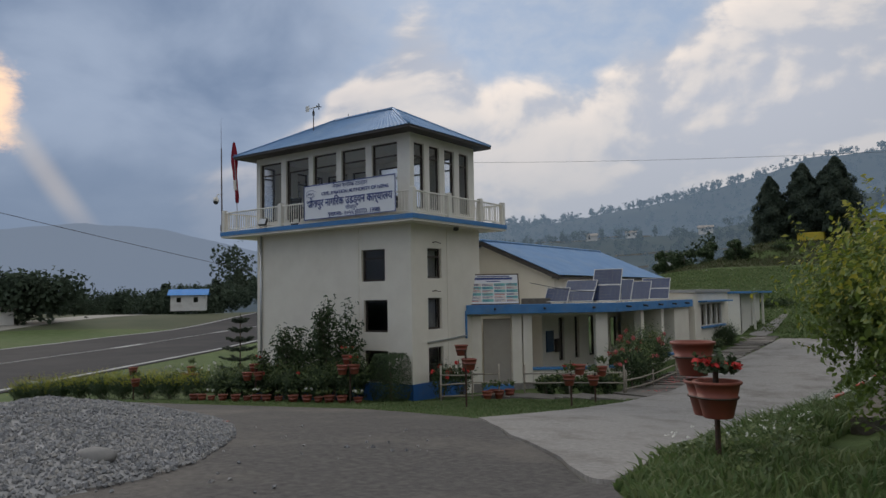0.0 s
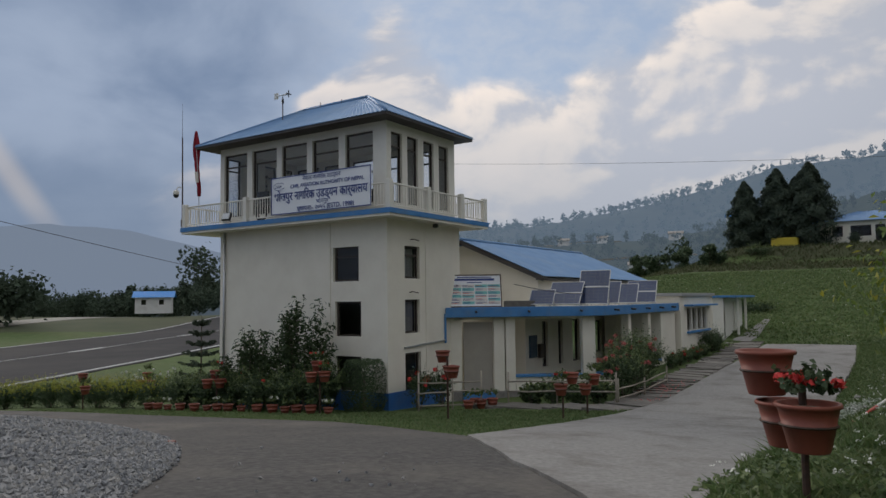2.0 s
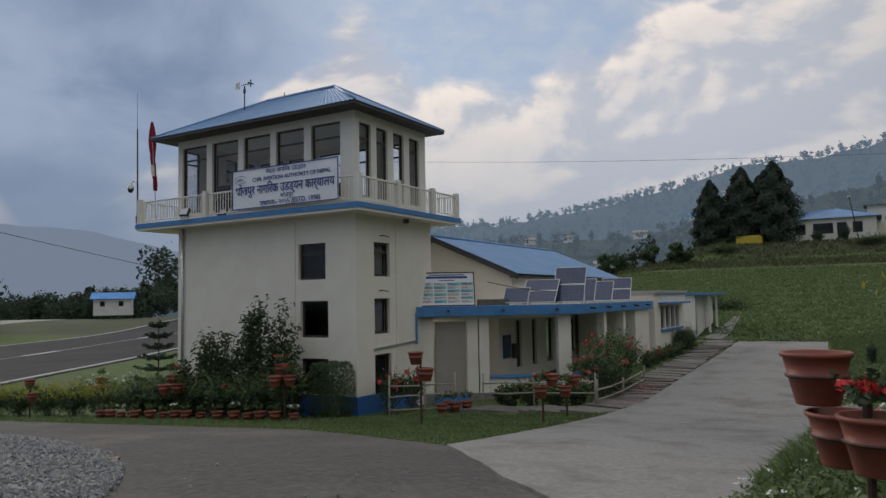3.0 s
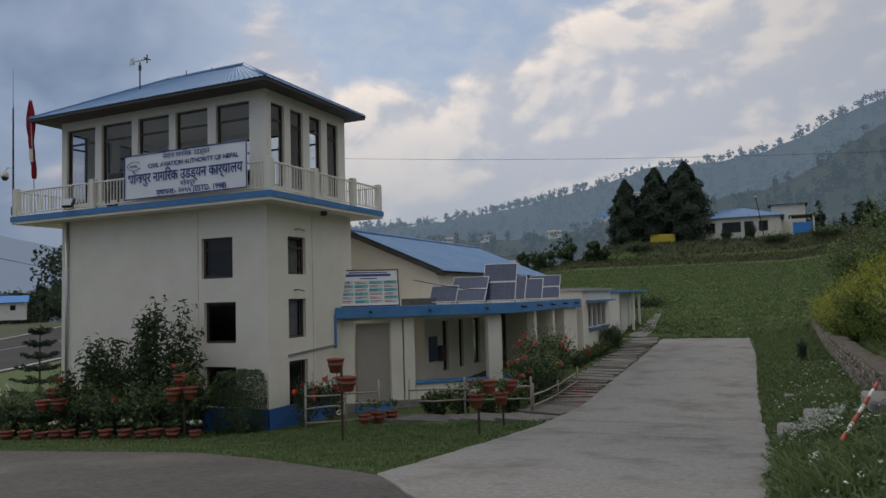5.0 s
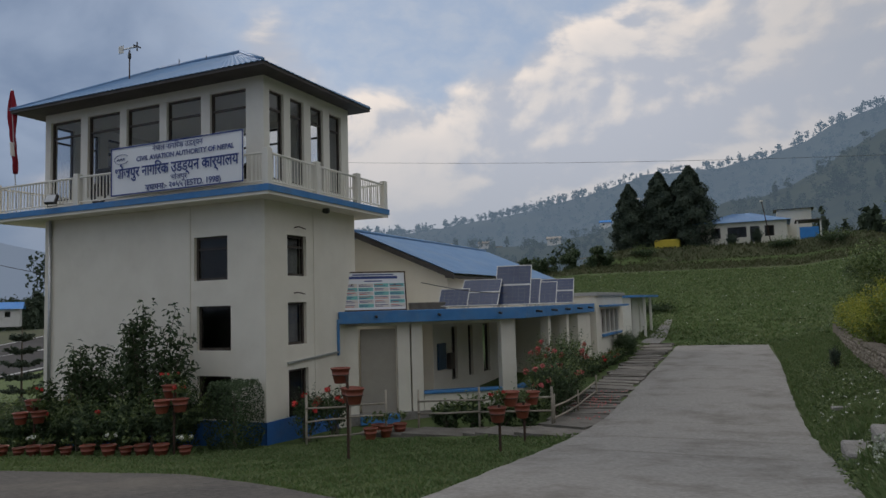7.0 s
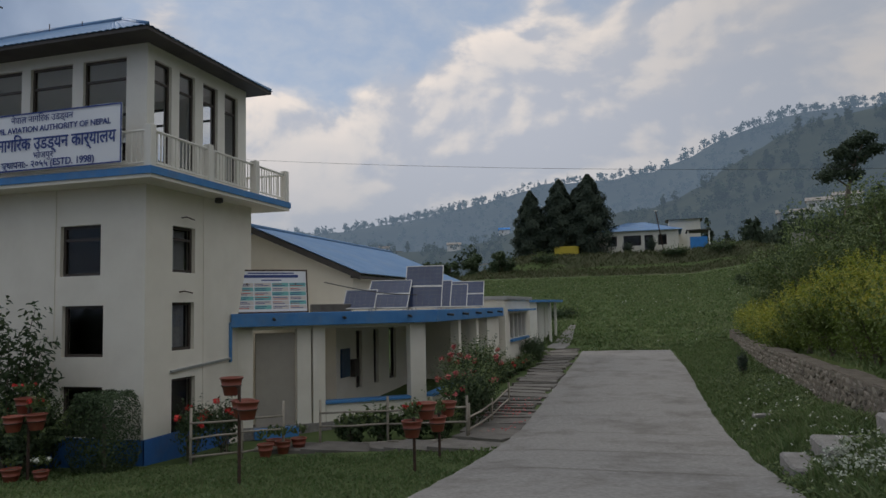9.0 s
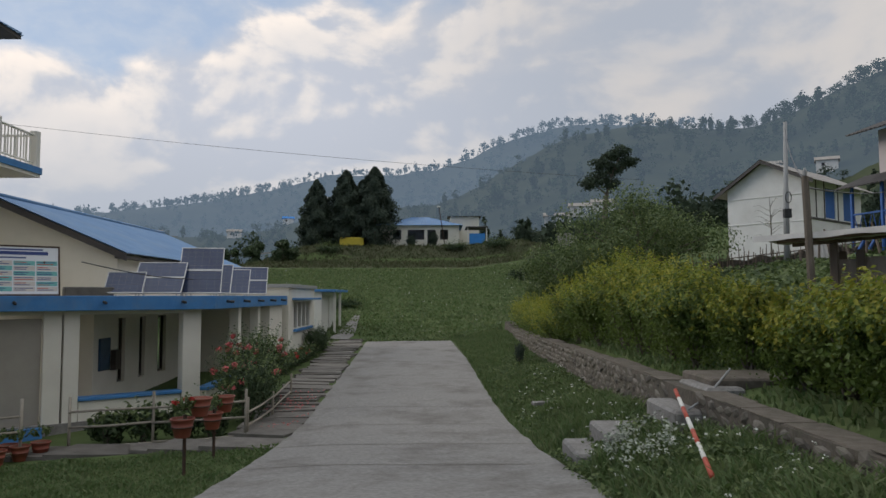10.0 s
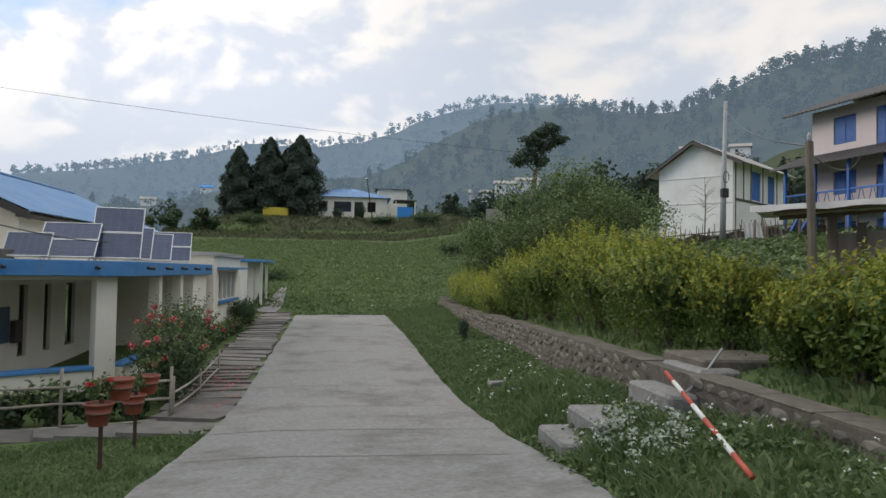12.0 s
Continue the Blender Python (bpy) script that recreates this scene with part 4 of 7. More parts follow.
for a, b in ((RB, RA), (RA, (-4.75, 4.06))):
    bb.add([(a[0], Y0 + 0.02, a[1] - 0.03), (a[0], Y0 + 0.06, a[1] - 0.03), (a[0], Y0 + 0.06, a[1] - 0.20), (a[0], Y0 + 0.02, a[1] - 0.20),
            (b[0], Y0 + 0.02, b[1] - 0.03), (b[0], Y0 + 0.06, b[1] - 0.03), (b[0], Y0 + 0.06, b[1] - 0.20), (b[0], Y0 + 0.02, b[1] - 0.20)],
           [(0, 1, 2, 3), (7, 6, 5, 4), (0, 4, 5, 1), (1, 5, 6, 2), (2, 6, 7, 3), (3, 7, 4, 0)])
part("barge_board", bb, DARKTIN, office, "dark barge board")
part("eave_soffit", Shape().box(1.752, 2.03, Y0 + 0.06, Y1 - 0.05, 3.92, 3.98), DARKTIN, office)
# wall cupboards on the veranda wall
part("notice_box", Shape().soft_box(0.05, 0.62, -0.06, -0.004, 1.15, 1.95, 0.01, vm), material("dark_blue_board", [(0.02, 0.05, 0.10), (0.03, 0.07, 0.13)], 4, 0.4), office, "dark blue notice case")
part("meter_box", Shape().soft_box(0.74, 1.05, -0.14, -0.004, 1.12, 1.62, 0.01, vm), FRAME, office, "dark meter box")

# ---- toilet block and store behind the office ----
block = thing("annex_block", (3.0, 17.4, 0), "small flat-roofed cream block with a barred blue-silled opening", "building")
block.matrix_basis = Matrix.Identity(4)
BX, BY0, BY1, BT = 4.18, 15.5, 21.2, 3.30
bm_ = face((BX, BY0, 0), 90)
oh = [(1.0, 4.6, 1.75, 2.75)]
part("side_wall", wall_mesh(0.2, BY1 - BY0 - 0.2, 0.1, BT, 0.2, oh), CREAM, block, m=bm_)
part("front_wall", Shape().box(1.2, BX, BY0, BY0 + 0.2, 0.1, BT), CREAM, block)
part("back_wall", Shape().box(1.2, BX, BY1 - 0.2, BY1, 0.1, BT), CREAM, block)
part("inner_wall", Shape().box(1.2, 1.4, BY0 + 0.2, BY1 - 0.2, 0.1, BT), CREAM, block)
part("roof_slab", Shape().soft_box(1.1, BX + 0.12, BY0 - 0.1, BY1 + 0.1, BT, BT + 0.14, 0.01), POLECON, block, "weathered grey roof slab edge")
part("sun_shade", Shape().soft_box(BX + 0.002, BX + 0.42, BY0 + 0.6, BY1 - 0.6, 2.84, 2.92, 0.008), BLUE, block, "thin blue sun shade")
part("window_ledge", Shape().soft_box(BX + 0.002, BX + 0.12, BY0 + 0.9, BY1 - 0.9, 1.62, 1.72, 0.008), BLUE, block, "blue painted ledge")
for i in range(5):
    y = BY0 + 1.0 + 3.6 * i / 4
    part("mullion", Shape().soft_box(BX - 0.14, BX - 0.02, y - 0.08, y + 0.08, 1.75, 2.75, 0.008), WHITE, block)
store = thing("store_hut", (3.0, 25.2, 0), "small white hut with a flat blue-edged roof", "building")
store.matrix_basis = Matrix.Identity(4)
sm = face((4.05, 24.2, 0), 90)
part("side_wall", wall_mesh(0, 4.6, 0.3, 3.2, 0.2, [(1.9, 2.7, 1.0, 2.95)]), WHITE, store, m=sm)
part("front_wall", wall_mesh(0, 3.0, 0.3, 3.2, 0.2, [(0.4, 1.2, 2.3, 2.9)]), WHITE, store, m=face((1.05, 24.202, 0), 0))
part("back_wall", Shape().box(1.05, 3.85, 28.6, 28.8, 0.3, 3.2), WHITE, store)
part("inner_wall", Shape().box(1.05, 1.25, 24.4, 28.6, 0.3, 3.2), DARK, store)
part("roof_slab", Shape().soft_box(0.9, 4.75, 24.0, 29.0, 3.2, 3.32, 0.01), BLUE, store, "thin blue-edged roof slab")
part("door", Shape().soft_box(1.92, 2.68, 0.08, 0.12, 0.9, 2.93, 0.008, sm), WHITE, store)
for y in (25.4, 27.4):
    part("post", Shape().soft_box(4.45, 4.57, y, y + 0.12, 0.4, 3.2, 0.01), WHITE, store)
part("wall_sign", Shape().box(2.2, 2.8, 24.195 - 0.01, 24.195, 1.5, 1.8), INK, store)


# ---- plants: tools ----
def sprigs(rng, centre, radii, count, per, upward=0.5, start=0.35, bend=0.25):
    """Leaf places along many twigs that grow out and up from a bush's heart. Gives places, normals and how far out each lies (0 to 1)."""
    c, R = np.asarray(centre, float), np.asarray(radii, float)
    d = rng.normal(0, 1, (count, 3))
    d[:, 2] = np.abs(d[:, 2]) * 0.9 - 0.25
    d /= np.linalg.norm(d, axis=1, keepdims=True)
    root = c + d * R * (start + 0.35 * rng.random((count, 1)))
    lift = np.array([0, 0, 1.0])
    g = d * (1 - upward) + lift * upward + rng.normal(0, 0.16, (count, 3))
    g /= np.linalg.norm(g, axis=1, keepdims=True)
    ln = (0.28 + 0.5 * rng.random((count, 1))) * R.mean()
    t = np.linspace(0.05, 1, per)[None, :, None]
    p = root[:, None] + g[:, None] * ln[:, None] * t + (d * ln * bend)[:, None] * t ** 2
    p = p + rng.normal(0, 0.018 * R.mean(), p.shape)
    out = np.broadcast_to(t, (count, per, 1))
    hgt = np.clip((p[:, :, 2:3] - (c[2] - R[2])) / (2 * R[2]), 0, 1.3)
    nrm = np.broadcast_to(d[:, None], p.shape) + np.array([0, 0, 0.5])
    return p.reshape(-1, 3), nrm.reshape(-1, 3), (0.55 * out + 0.45 * hgt).reshape(-1)


def stems(rng, shape, base, tips, r0=0.02):
    for tip in tips:
        a, b = Vector(base) + Vector((rng.uniform(-0.08, 0.08), rng.uniform(-0.08, 0.08), 0)), Vector(tip)
        mid = a.lerp(b, 0.5) + Vector((rng.uniform(-0.1, 0.1), rng.uniform(-0.1, 0.1), 0.08))
        shape.tube([a, mid, b], [r0, r0 * 0.7, r0 * 0.35], 5)


def hedge_bush(x, y, z, rx, ry, h, seed, gold=0.62, n=470):
    rng = np.random.default_rng(seed)
    ob = thing("hedge_bush", (x, y, z), "bushy golden-green hedge shrub on the terrace edge", "shrub", "golden hedge shrubs")
    c, R = (0, 0, h * 0.46), (rx * 0.95, ry * 0.86, h * 0.50)
    p, nn, o = sprigs(rng, c, R, n, 30, upward=0.72, bend=0.4)
    p2, n2 = blob_points(rng, 3200, c, (rx * 0.72, ry * 0.66, h * 0.44), 0.35)
    p2 = p2[p2[:, 2] > 0.03]
    n2 = n2[:len(p2)]
    p[:, 2] = np.maximum(p[:, 2], 0.04)
    which = np.concatenate([(o + rng.normal(0, 0.16, len(o)) < gold).astype(int), np.ones(len(p2), int)])
    size = np.concatenate([np.full(len(p), 0.074), np.full(len(p2), 0.08)])
    part("leaves", cloud_mesh("leaves", (HEDGE, HEDGE_IN), np.vstack([p, p2]), np.vstack([nn, n2]), size, rng, 0.55, which), HEDGE, ob)
    s = Shape()
    stems(rng, s, (0, 0, -0.05), [(rng.uniform(-rx, rx) * 0.7, rng.uniform(-ry, ry) * 0.7, h * rng.uniform(0.5, 0.85)) for _ in range(9)], 0.022)
    tagged(part("woody_stem", s, BARK, ob), kind="stuff")
    return ob


def shrub(name, at, rx, ry, h, seed, label, mat, mat2=None, size=0.07, n=200, per=18, inner=2500, flowers=None, fcount=0, group="", upward=0.45, fsize=0.06):
    rng = np.random.default_rng(seed)
    ob = thing(name, at, label, "shrub", group)
    c, R = (0, 0, h * 0.48), (rx, ry, h * 0.52)
    p, nn, o = sprigs(rng, c, R, n, per, upward=upward)
    p2, n2 = blob_points(rng, inner, c, (rx * 0.82, ry * 0.82, h * 0.46), 0.3)
    p[:, 2], p2[:, 2] = np.maximum(p[:, 2], 0.03), np.maximum(p2[:, 2], 0.03)
    P_, N_ = np.vstack([p, p2]), np.vstack([nn, n2])
    which = np.zeros(len(P_), int)
    if mat2:
        which[:len(p)] = (o > 0.72).astype(int)
    part("leaves", cloud_mesh("leaves", (mat, mat2 or mat), P_, N_, size, rng, 0.5, which), mat, ob)
    s = Shape()
    stems(rng, s, (0, 0, -0.05), [(rng.uniform(-rx, rx) * 0.7, rng.uniform(-ry, ry) * 0.7, h * rng.uniform(0.5, 0.9)) for _ in range(7)], 0.018)
    tagged(part("woody_stem", s, BARK, ob), kind="stuff")
    if flowers:
        bloom(rng, ob, p[o > 0.6], fcount, flowers, fsize)
    return ob


def bloom(rng, ob, places, count, mat, r=0.06):
    """Flower heads of small petals; each head a part."""
    if not len(places):
        return
    for q in places[rng.integers(0, len(places), count)]:
        pp, nn = blob_points(rng, 26, (0, 0, 0), (r, r, r * 0.8), 0.5)
        part("flower", cloud_mesh("flower", (mat,), pp, nn, r * 0.95, rng, 0.8), mat, ob, m=Matrix.Translation(tuple(q)))


def tall_shrub(at, width, h, seed, label, n_stems, leaf=0.15):
    """A loose shrub of upright stems with leaves in whorls, so that the wall shows between them."""
    rng = np.random.default_rng(seed)
    ob = thing("tall_shrub", at, label, "shrub", "shrubs by the tower")
    s = Shape()
    P_, N_ = [], []
    for i in range(n_stems):
        u = rng.uniform(-1, 1)
        top = Vector((u * width, rng.uniform(-0.35, 0.35), h * (0.55 + 0.45 * rng.random()) * (1 - 0.25 * abs(u))))
        base = Vector((u * width * 0.35, rng.uniform(-0.15, 0.15), 0))
        mid = base.lerp(top, 0.55) + Vector((rng.uniform(-0.12, 0.12), 0, 0.1))
        s.tube([base - Vector((0, 0, 0.05)), mid, top], [0.02, 0.014, 0.006], 5)
        for k in range(int(13 * h)):
            t = 0.22 + 0.78 * rng.random() ** 0.8
            c = base.lerp(mid, t / 0.55) if t < 0.55 else mid.lerp(top, (t - 0.55) / 0.45)
            for j in range(4):
                off = rng.normal(0, 1, 3)
                off /= np.linalg.norm(off)
                P_.append(np.array(c) + off * np.array([0.24, 0.16, 0.15]) * (0.5 + rng.random()))
                N_.append(np.array([off[1], off[0], 0.9]))
    part("leaves", cloud_mesh("leaves", (LEAF,), P_, N_, leaf, rng, 0.42), LEAF, ob)
    part("woody_stem", s, BARK, ob)
    return ob


def tree(name, at, h, r, seed, label, mat=LEAF, leaf=0.22, clumps=16, per=520, trunk_h=0.3, flat=0.8, group=""):
    rng = np.random.default_rng(seed)
    ob = thing(name, at, label, "tree", group)
    s = Shape()
    s.tube([(0, 0, -0.3), (0.05 * h * 0.3, 0, h * trunk_h), (0.0, 0.1, h * 0.72)], [0.035 * h, 0.026 * h, 0.01 * h], 8)
    P_, N_ = [], []
    for i in range(clumps):
        a, k = rng.uniform(0, math.tau), rng.random() ** 0.6
        z = h * rng.uniform(trunk_h + 0.08, 0.92)
        w = r * (1.0 - 0.55 * abs(z / h - 0.55) / 0.45)
        c = np.array([math.cos(a) * k * w, math.sin(a) * k * w, z])
        s.tube([(0, 0, h * max(trunk_h * 0.8, z / h - 0.25)), tuple(c)], [0.012 * h, 0.004 * h], 5)
        q = r * rng.uniform(0.28, 0.46)
        pp, nn = blob_points(rng, per, c, (q, q, q * flat), 0.35)
        P_.append(pp)
        N_.append(nn)
    part("trunk", s, BARK, ob)
    part("crown", cloud_mesh("crown", (mat,), np.vstack(P_), np.vstack(N_), leaf, rng, 0.6), mat, ob)
    return ob


def conifer(at, h, r, seed):
    rng = np.random.default_rng(seed)
    ob = thing("conifer", at, "tall dark columnar conifer in front of the house", "tree", "tall conifers")
    part("trunk", Shape().tube([(0, 0, -0.4), (0, 0, h * 0.95)], [0.22, 0.03], 8), BARK, ob)
    n = 15000
    t = rng.random(n) ** 0.85
    z = h * (0.05 + 0.95 * t)
    prof = r * np.clip(np.minimum(1.0, (1 - t) * 1.75 + 0.02), 0, 1) ** 0.75 * (0.8 + 0.2 * np.clip(t * 6, 0, 1))
    a = rng.uniform(0, math.tau, n)
    lump = 1 + 0.2 * np.sin(a * 5 + z * 1.7) + 0.16 * np.sin(a * 3 - z * 2.9)
    rr = prof * lump * (0.55 + 0.45 * rng.random(n))
    p = np.stack([rr * np.cos(a), rr * np.sin(a), z], 1)
    nn = np.stack([np.cos(a), np.sin(a), np.full(n, 0.6)], 1)
    part("crown", cloud_mesh("crown", (CONIFER,), p, nn, 0.38, rng, 0.5), CONIFER, ob)


def woods(name, spots, mat, label, seed, per=70, leaf=0.40):
    """Many far trees as one mass of leaf clumps."""
    rng = np.random.default_rng(seed)
    P_, N_, S_ = [], [], []
    for x, y, z, h, r, kind in spots:
        n = per
        if kind == 1:      # slim and tall
            c = np.array([x, y, z + h * 0.55])
            pp, nn = blob_points(rng, n, c, (r * 0.45, r * 0.45, h * 0.5), 0.3)
            P_.append(pp); N_.append(nn); S_.append(np.full(n, r * 0.42))
            continue
        m = max(2, n // 22)
        for j in range(m):
            c = np.array([x + rng.uniform(-0.6, 0.6) * r, y + rng.uniform(-0.6, 0.6) * r, z + h * rng.uniform(0.35, 0.85)])
            pp, nn = blob_points(rng, n // m, c, (r * 0.55, r * 0.55, r * 0.45), 0.3)
            P_.append(pp); N_.append(nn); S_.append(np.full(n // m, r * leaf))
        k = 4              # a few low leaves hide the foot
        pp = np.array([x, y, z + h * 0.2]) + rng.normal(0, 1, (k, 3)) * np.array([r * 0.15, r * 0.15, h * 0.15])
        P_.append(pp); N_.append(np.ones((k, 3))); S_.append(np.full(k, r * 0.4))
    me = cloud_mesh(name, (mat,), np.vstack(P_), np.vstack(N_), np.concatenate(S_), rng, 0.7)
    tagged(new(name, me), label, "woods", kind="stuff")


def grass_patch(name, poly, count, hmin, hmax, seed, label, mats=(BLADE,), skip=(), lean=0.5, width=0.012):
    rng = np.random.default_rng(seed)
    xs, ys = [p[0] for p in poly], [p[1] for p in poly]
    pts = []
    while len(pts) < count:
        x, y = rng.uniform(min(xs), max(xs)), rng.uniform(min(ys), max(ys))
        if inside(poly, x, y) and not any(inside(q, x, y) for q in skip):
            pts.append((x, y, land(x, y)))
    p = np.array(pts)
    n = len(p)
    tuft = np.array([0.55 + 0.9 * max(0, 0.5 + noise.noise(Vector((x * 1.3, y * 1.3, 2.0)))) for x, y, _ in pts])
    h = rng.uniform(hmin, hmax, n) * tuft
    a = rng.uniform(0, math.tau, n)
    w = np.stack([np.cos(a), np.sin(a), np.zeros(n)], 1) * (width * (0.7 + h / hmax))[:, None]
    b = rng.normal(0, 1, (n, 3)) * [1, 1, 0] * (h * lean)[:, None]
    up = np.stack([np.zeros(n), np.zeros(n), h], 1)
    v = np.empty((n, 5, 3))
    v[:, 0], v[:, 1] = p - w, p + w
    v[:, 2], v[:, 3] = p + w * 0.7 + up * 0.6 + b * 0.35, p - w * 0.7 + up * 0.6 + b * 0.35
    v[:, 4] = p + up * (1 - 0.25 * lean) + b
    base = (np.arange(n) * 5)[:, None]
    idx = (base + np.array([[0, 1, 2, 0, 2, 3, 3, 2, 4]])).ravel()
    me = bpy.data.meshes.new(name)
    me.vertices.add(n * 5)
    me.vertices.foreach_set("co", v.ravel())
    me.loops.add(n * 9)
    me.loops.foreach_set("vertex_index", idx)
    me.polygons.add(n * 3)
    me.polygons.foreach_set("loop_start", np.arange(n * 3) * 3)
    me.materials.append(mats[0])
    me.update(calc_edges=True)
    me.validate()
    tagged(new(name, me), label, "grass", kind="stuff")


# ---- terrace: wall, steps, hedge ----
def retaining_wall():
    ob = tagged(new("retaining_wall"), "low rubble-stone retaining wall with a worn mortar cap", "wall", kind="structure")
    rng = random.Random(5)
    y0, y1, n = -8.0, 25.5, 67
    core = Shape()
    ys = [y0 + (y1 - y0) * i / n for i in range(n + 1)]
    vs = []
    for y in ys:
        zt = wall_top(y)
        vs += [(WALL_X, y, land(WALL_X - 0.2, y) - 0.4), (WALL_X, y, zt), (WALL_X + 0.42, y, zt), (WALL_X + 0.42, y, land(WALL_X - 0.2, y) - 0.4)]
    fs = [(4 * i + k, 4 * i + (k + 1) % 4, 4 * i + 4 + (k + 1) % 4, 4 * i + 4 + k) for i in range(n) for k in range(4)] + [(0, 1, 2, 3), (4 * n + 3, 4 * n + 2, 4 * n + 1, 4 * n)]
    fs = [f[::-1] for f in fs]
    part("core", core.add(vs, fs), MORTAR, ob)
    cap = Shape()
    y = y0
    while y < y1:
        l = rng.uniform(0.5, 1.5)
        if not (-1.75 < y + l / 2 < -0.4):
            zt = wall_top(y + l / 2)
            cap.soft_box(WALL_X + 0.01 + rng.uniform(-0.03, 0.05), WALL_X + rng.uniform(0.30, 0.48), y, min(y + l, y1) - 0.006, zt + 0.002, zt + rng.uniform(0.012, 0.03), 0.008)
        y += l
    part("cap", cap, EARTHSLAB, ob, "worn mortar capping")
    kinds = []
    for k in range(14):
        bm = bmesh.new()
        bmesh.ops.create_icosphere(bm, subdivisions=1, radius=0.5)
        w, h = rng.uniform(0.12, 0.38), rng.uniform(0.09, 0.17)
        for v in bm.verts:
            c = v.co * rng.uniform(0.74, 1.18)
            p = 2.6
            m = (abs(c.y * 2) ** p + abs(c.z * 2) ** p) ** (1 / p) or 1
            q = math.hypot(c.y * 2, c.z * 2) or 1
            v.co = Vector((max(-0.05, min(0.04, c.x * 0.10)), c.y * q / m * w, c.z * q / m * h))
        me = bpy.data.meshes.new("stone")
        bm.to_mesh(me)
        bm.free()
        me.materials.append(STONE)
        kinds.append((me, w, h))
    count, rest = 0, Shape()
    z = 0.1
    rows = 9
    for r in range(rows):
        y = -7.9 + rng.uniform(0, 0.3)
        while y < 22:
            me, w, h = rng.choice(kinds)
            y += w * 0.52
            zc = wall_top(y) - 0.075 - r * 0.128 + rng.uniform(-0.03, 0.03)
            if zc > land(WALL_X - 0.15, y) - 0.05 and not (-1.9 < y < -0.5):
                m = Matrix.Translation((WALL_X + rng.uniform(-0.004, 0.026), y, zc)) @ pose(0, 0, 0, rng.uniform(-25, 25), 0, 0)
                if -6.5 < y < 7.5 and count < 290:
                    part("stone", me, STONE, ob, m=m)
                    count += 1
                else:
                    rest.add([m @ v.co for v in me.vertices], [tuple(p.vertices) for p in me.polygons])
            y += w * 0.52 + rng.uniform(0.01, 0.04)
    tagged(part("more_stones", rest, STONE, ob), kind="stuff")


retaining_wall()

steps = thing("steps", (12.3, -1.3, 0.6), "worn concrete steps climbing to the terrace", "steps")
steps.matrix_basis = Matrix.Translation((0.12, 0.04, 0))
for a, b, c, d, e, f in ((11.36, 11.95, -2.1, -0.95, 0.30, 0.91), (11.78, 12.78, -2.1, -0.85, 0.30, 1.15), (12.66, 13.50, -2.1, -0.75, 0.30, 1.46), (13.20, 13.75, -1.75, -0.6, 0.9, 1.72)):
    part("step", Shape().soft_box(a, b, c, d, e, f, 0.035), CONCRETE, steps)
single("landing_slab", Shape().soft_box(13.50, 14.75, -1.45, -0.2, 1.46, 1.82, 0.03), EARTHSLAB, "flat earth-stained stone slab at the top of the steps", "slab")

hedges = [(14.7, -11.2, 1.15, 1.0, 2.2), (13.95, -9.5, 1.1, 1.15, 2.35), (14.5, -7.4, 0.8, 1.0, 1.3), (14.4, -5.7, 0.85, 1.0, 1.35), (14.5, -4.2, 0.85, 0.85, 1.3), (14.6, -3.0, 0.75, 0.72, 1.2), (14.5, -2.1, 0.6, 0.55, 1.0),
          (14.75, 0.15, 0.7, 0.7, 1.3), (14.3, 1.4, 0.85, 0.95, 1.6), (14.4, 2.9, 0.9, 1.05, 1.75), (14.3, 4.7, 0.95, 1.05, 2.05), (14.4, 6.6, 0.95, 1.1, 2.3), (14.2, 8.6, 1.0, 1.2, 1.75), (14.05, 10.8, 1.0, 1.35, 1.65),
          (13.95, 13.2, 1.0, 1.5, 1.65), (13.95, 15.8, 1.0, 1.55, 1.5), (13.95, 18.6, 1.0, 1.65, 1.45), (14.0, 21.6, 1.0, 1.7, 1.4)]
for i, (x, y, rx, ry, h) in enumerate(hedges):
    hedge_bush(x, y, land(x, y), rx, ry, h, 100 + i, gold=0.80 + 0.08 * math.sin(i * 1.7))
for i, (x, y, h, r) in enumerate(((18.7, 20.8, 4.6, 3.2), (16.3, 23.5, 3.5, 2.6), (20.4, 24.0, 4.2, 2.6), (18.5, 14.5, 1.5, 1.5))):
    tree("round_bush", (x, y, land(x, y) - 0.2), h, r, 300 + i, "broad round-crowned bush behind the hedge", BUSHLEAF, 0.13, 22, 620, 0.08, 0.85, "bushes behind the hedge")
shrub("small_conifer", (12.25, 11.1, land(12.25, 11.1)), 0.18, 0.18, 0.75, 41, "tiny dark cypress sapling in the grass", CONIFER, size=0.05, n=60, per=10, inner=900, upward=0.8)

# ranging pole leaning against the steps
rod = thing("ranging_pole", (12.14, -5.0, 1.0), "red and white banded surveying pole leaning on the steps", "pole")
rod.matrix_basis = Matrix.Identity(4)
pa, pb = Vector((12.16, -4.95, land(12.16, -4.95) + 0.06)), Vector((12.95, -1.55, 1.68))
for i in range(7):
    a, b = pa.lerp(pb, i / 7), pa.lerp(pb, (i + 1) / 7)
    part("band", Shape().tube([a, b], 0.026, 10), material("red_pole_paint", [(0.42, 0.06, 0.03), (0.5, 0.09, 0.05)], 9, 0.5) if i % 2 == 0 else WHITE, rod, "red band" if i % 2 == 0 else "white band", smooth=True)
single("grey_pipe", Shape().tube([(12.95, -2.05, 1.49), (13.3, -1.75, 1.60), (13.8, -1.35, 1.95)], 0.016, 8), POLECON, "thin grey pipe lying over the top step", "pipe", smooth=True)


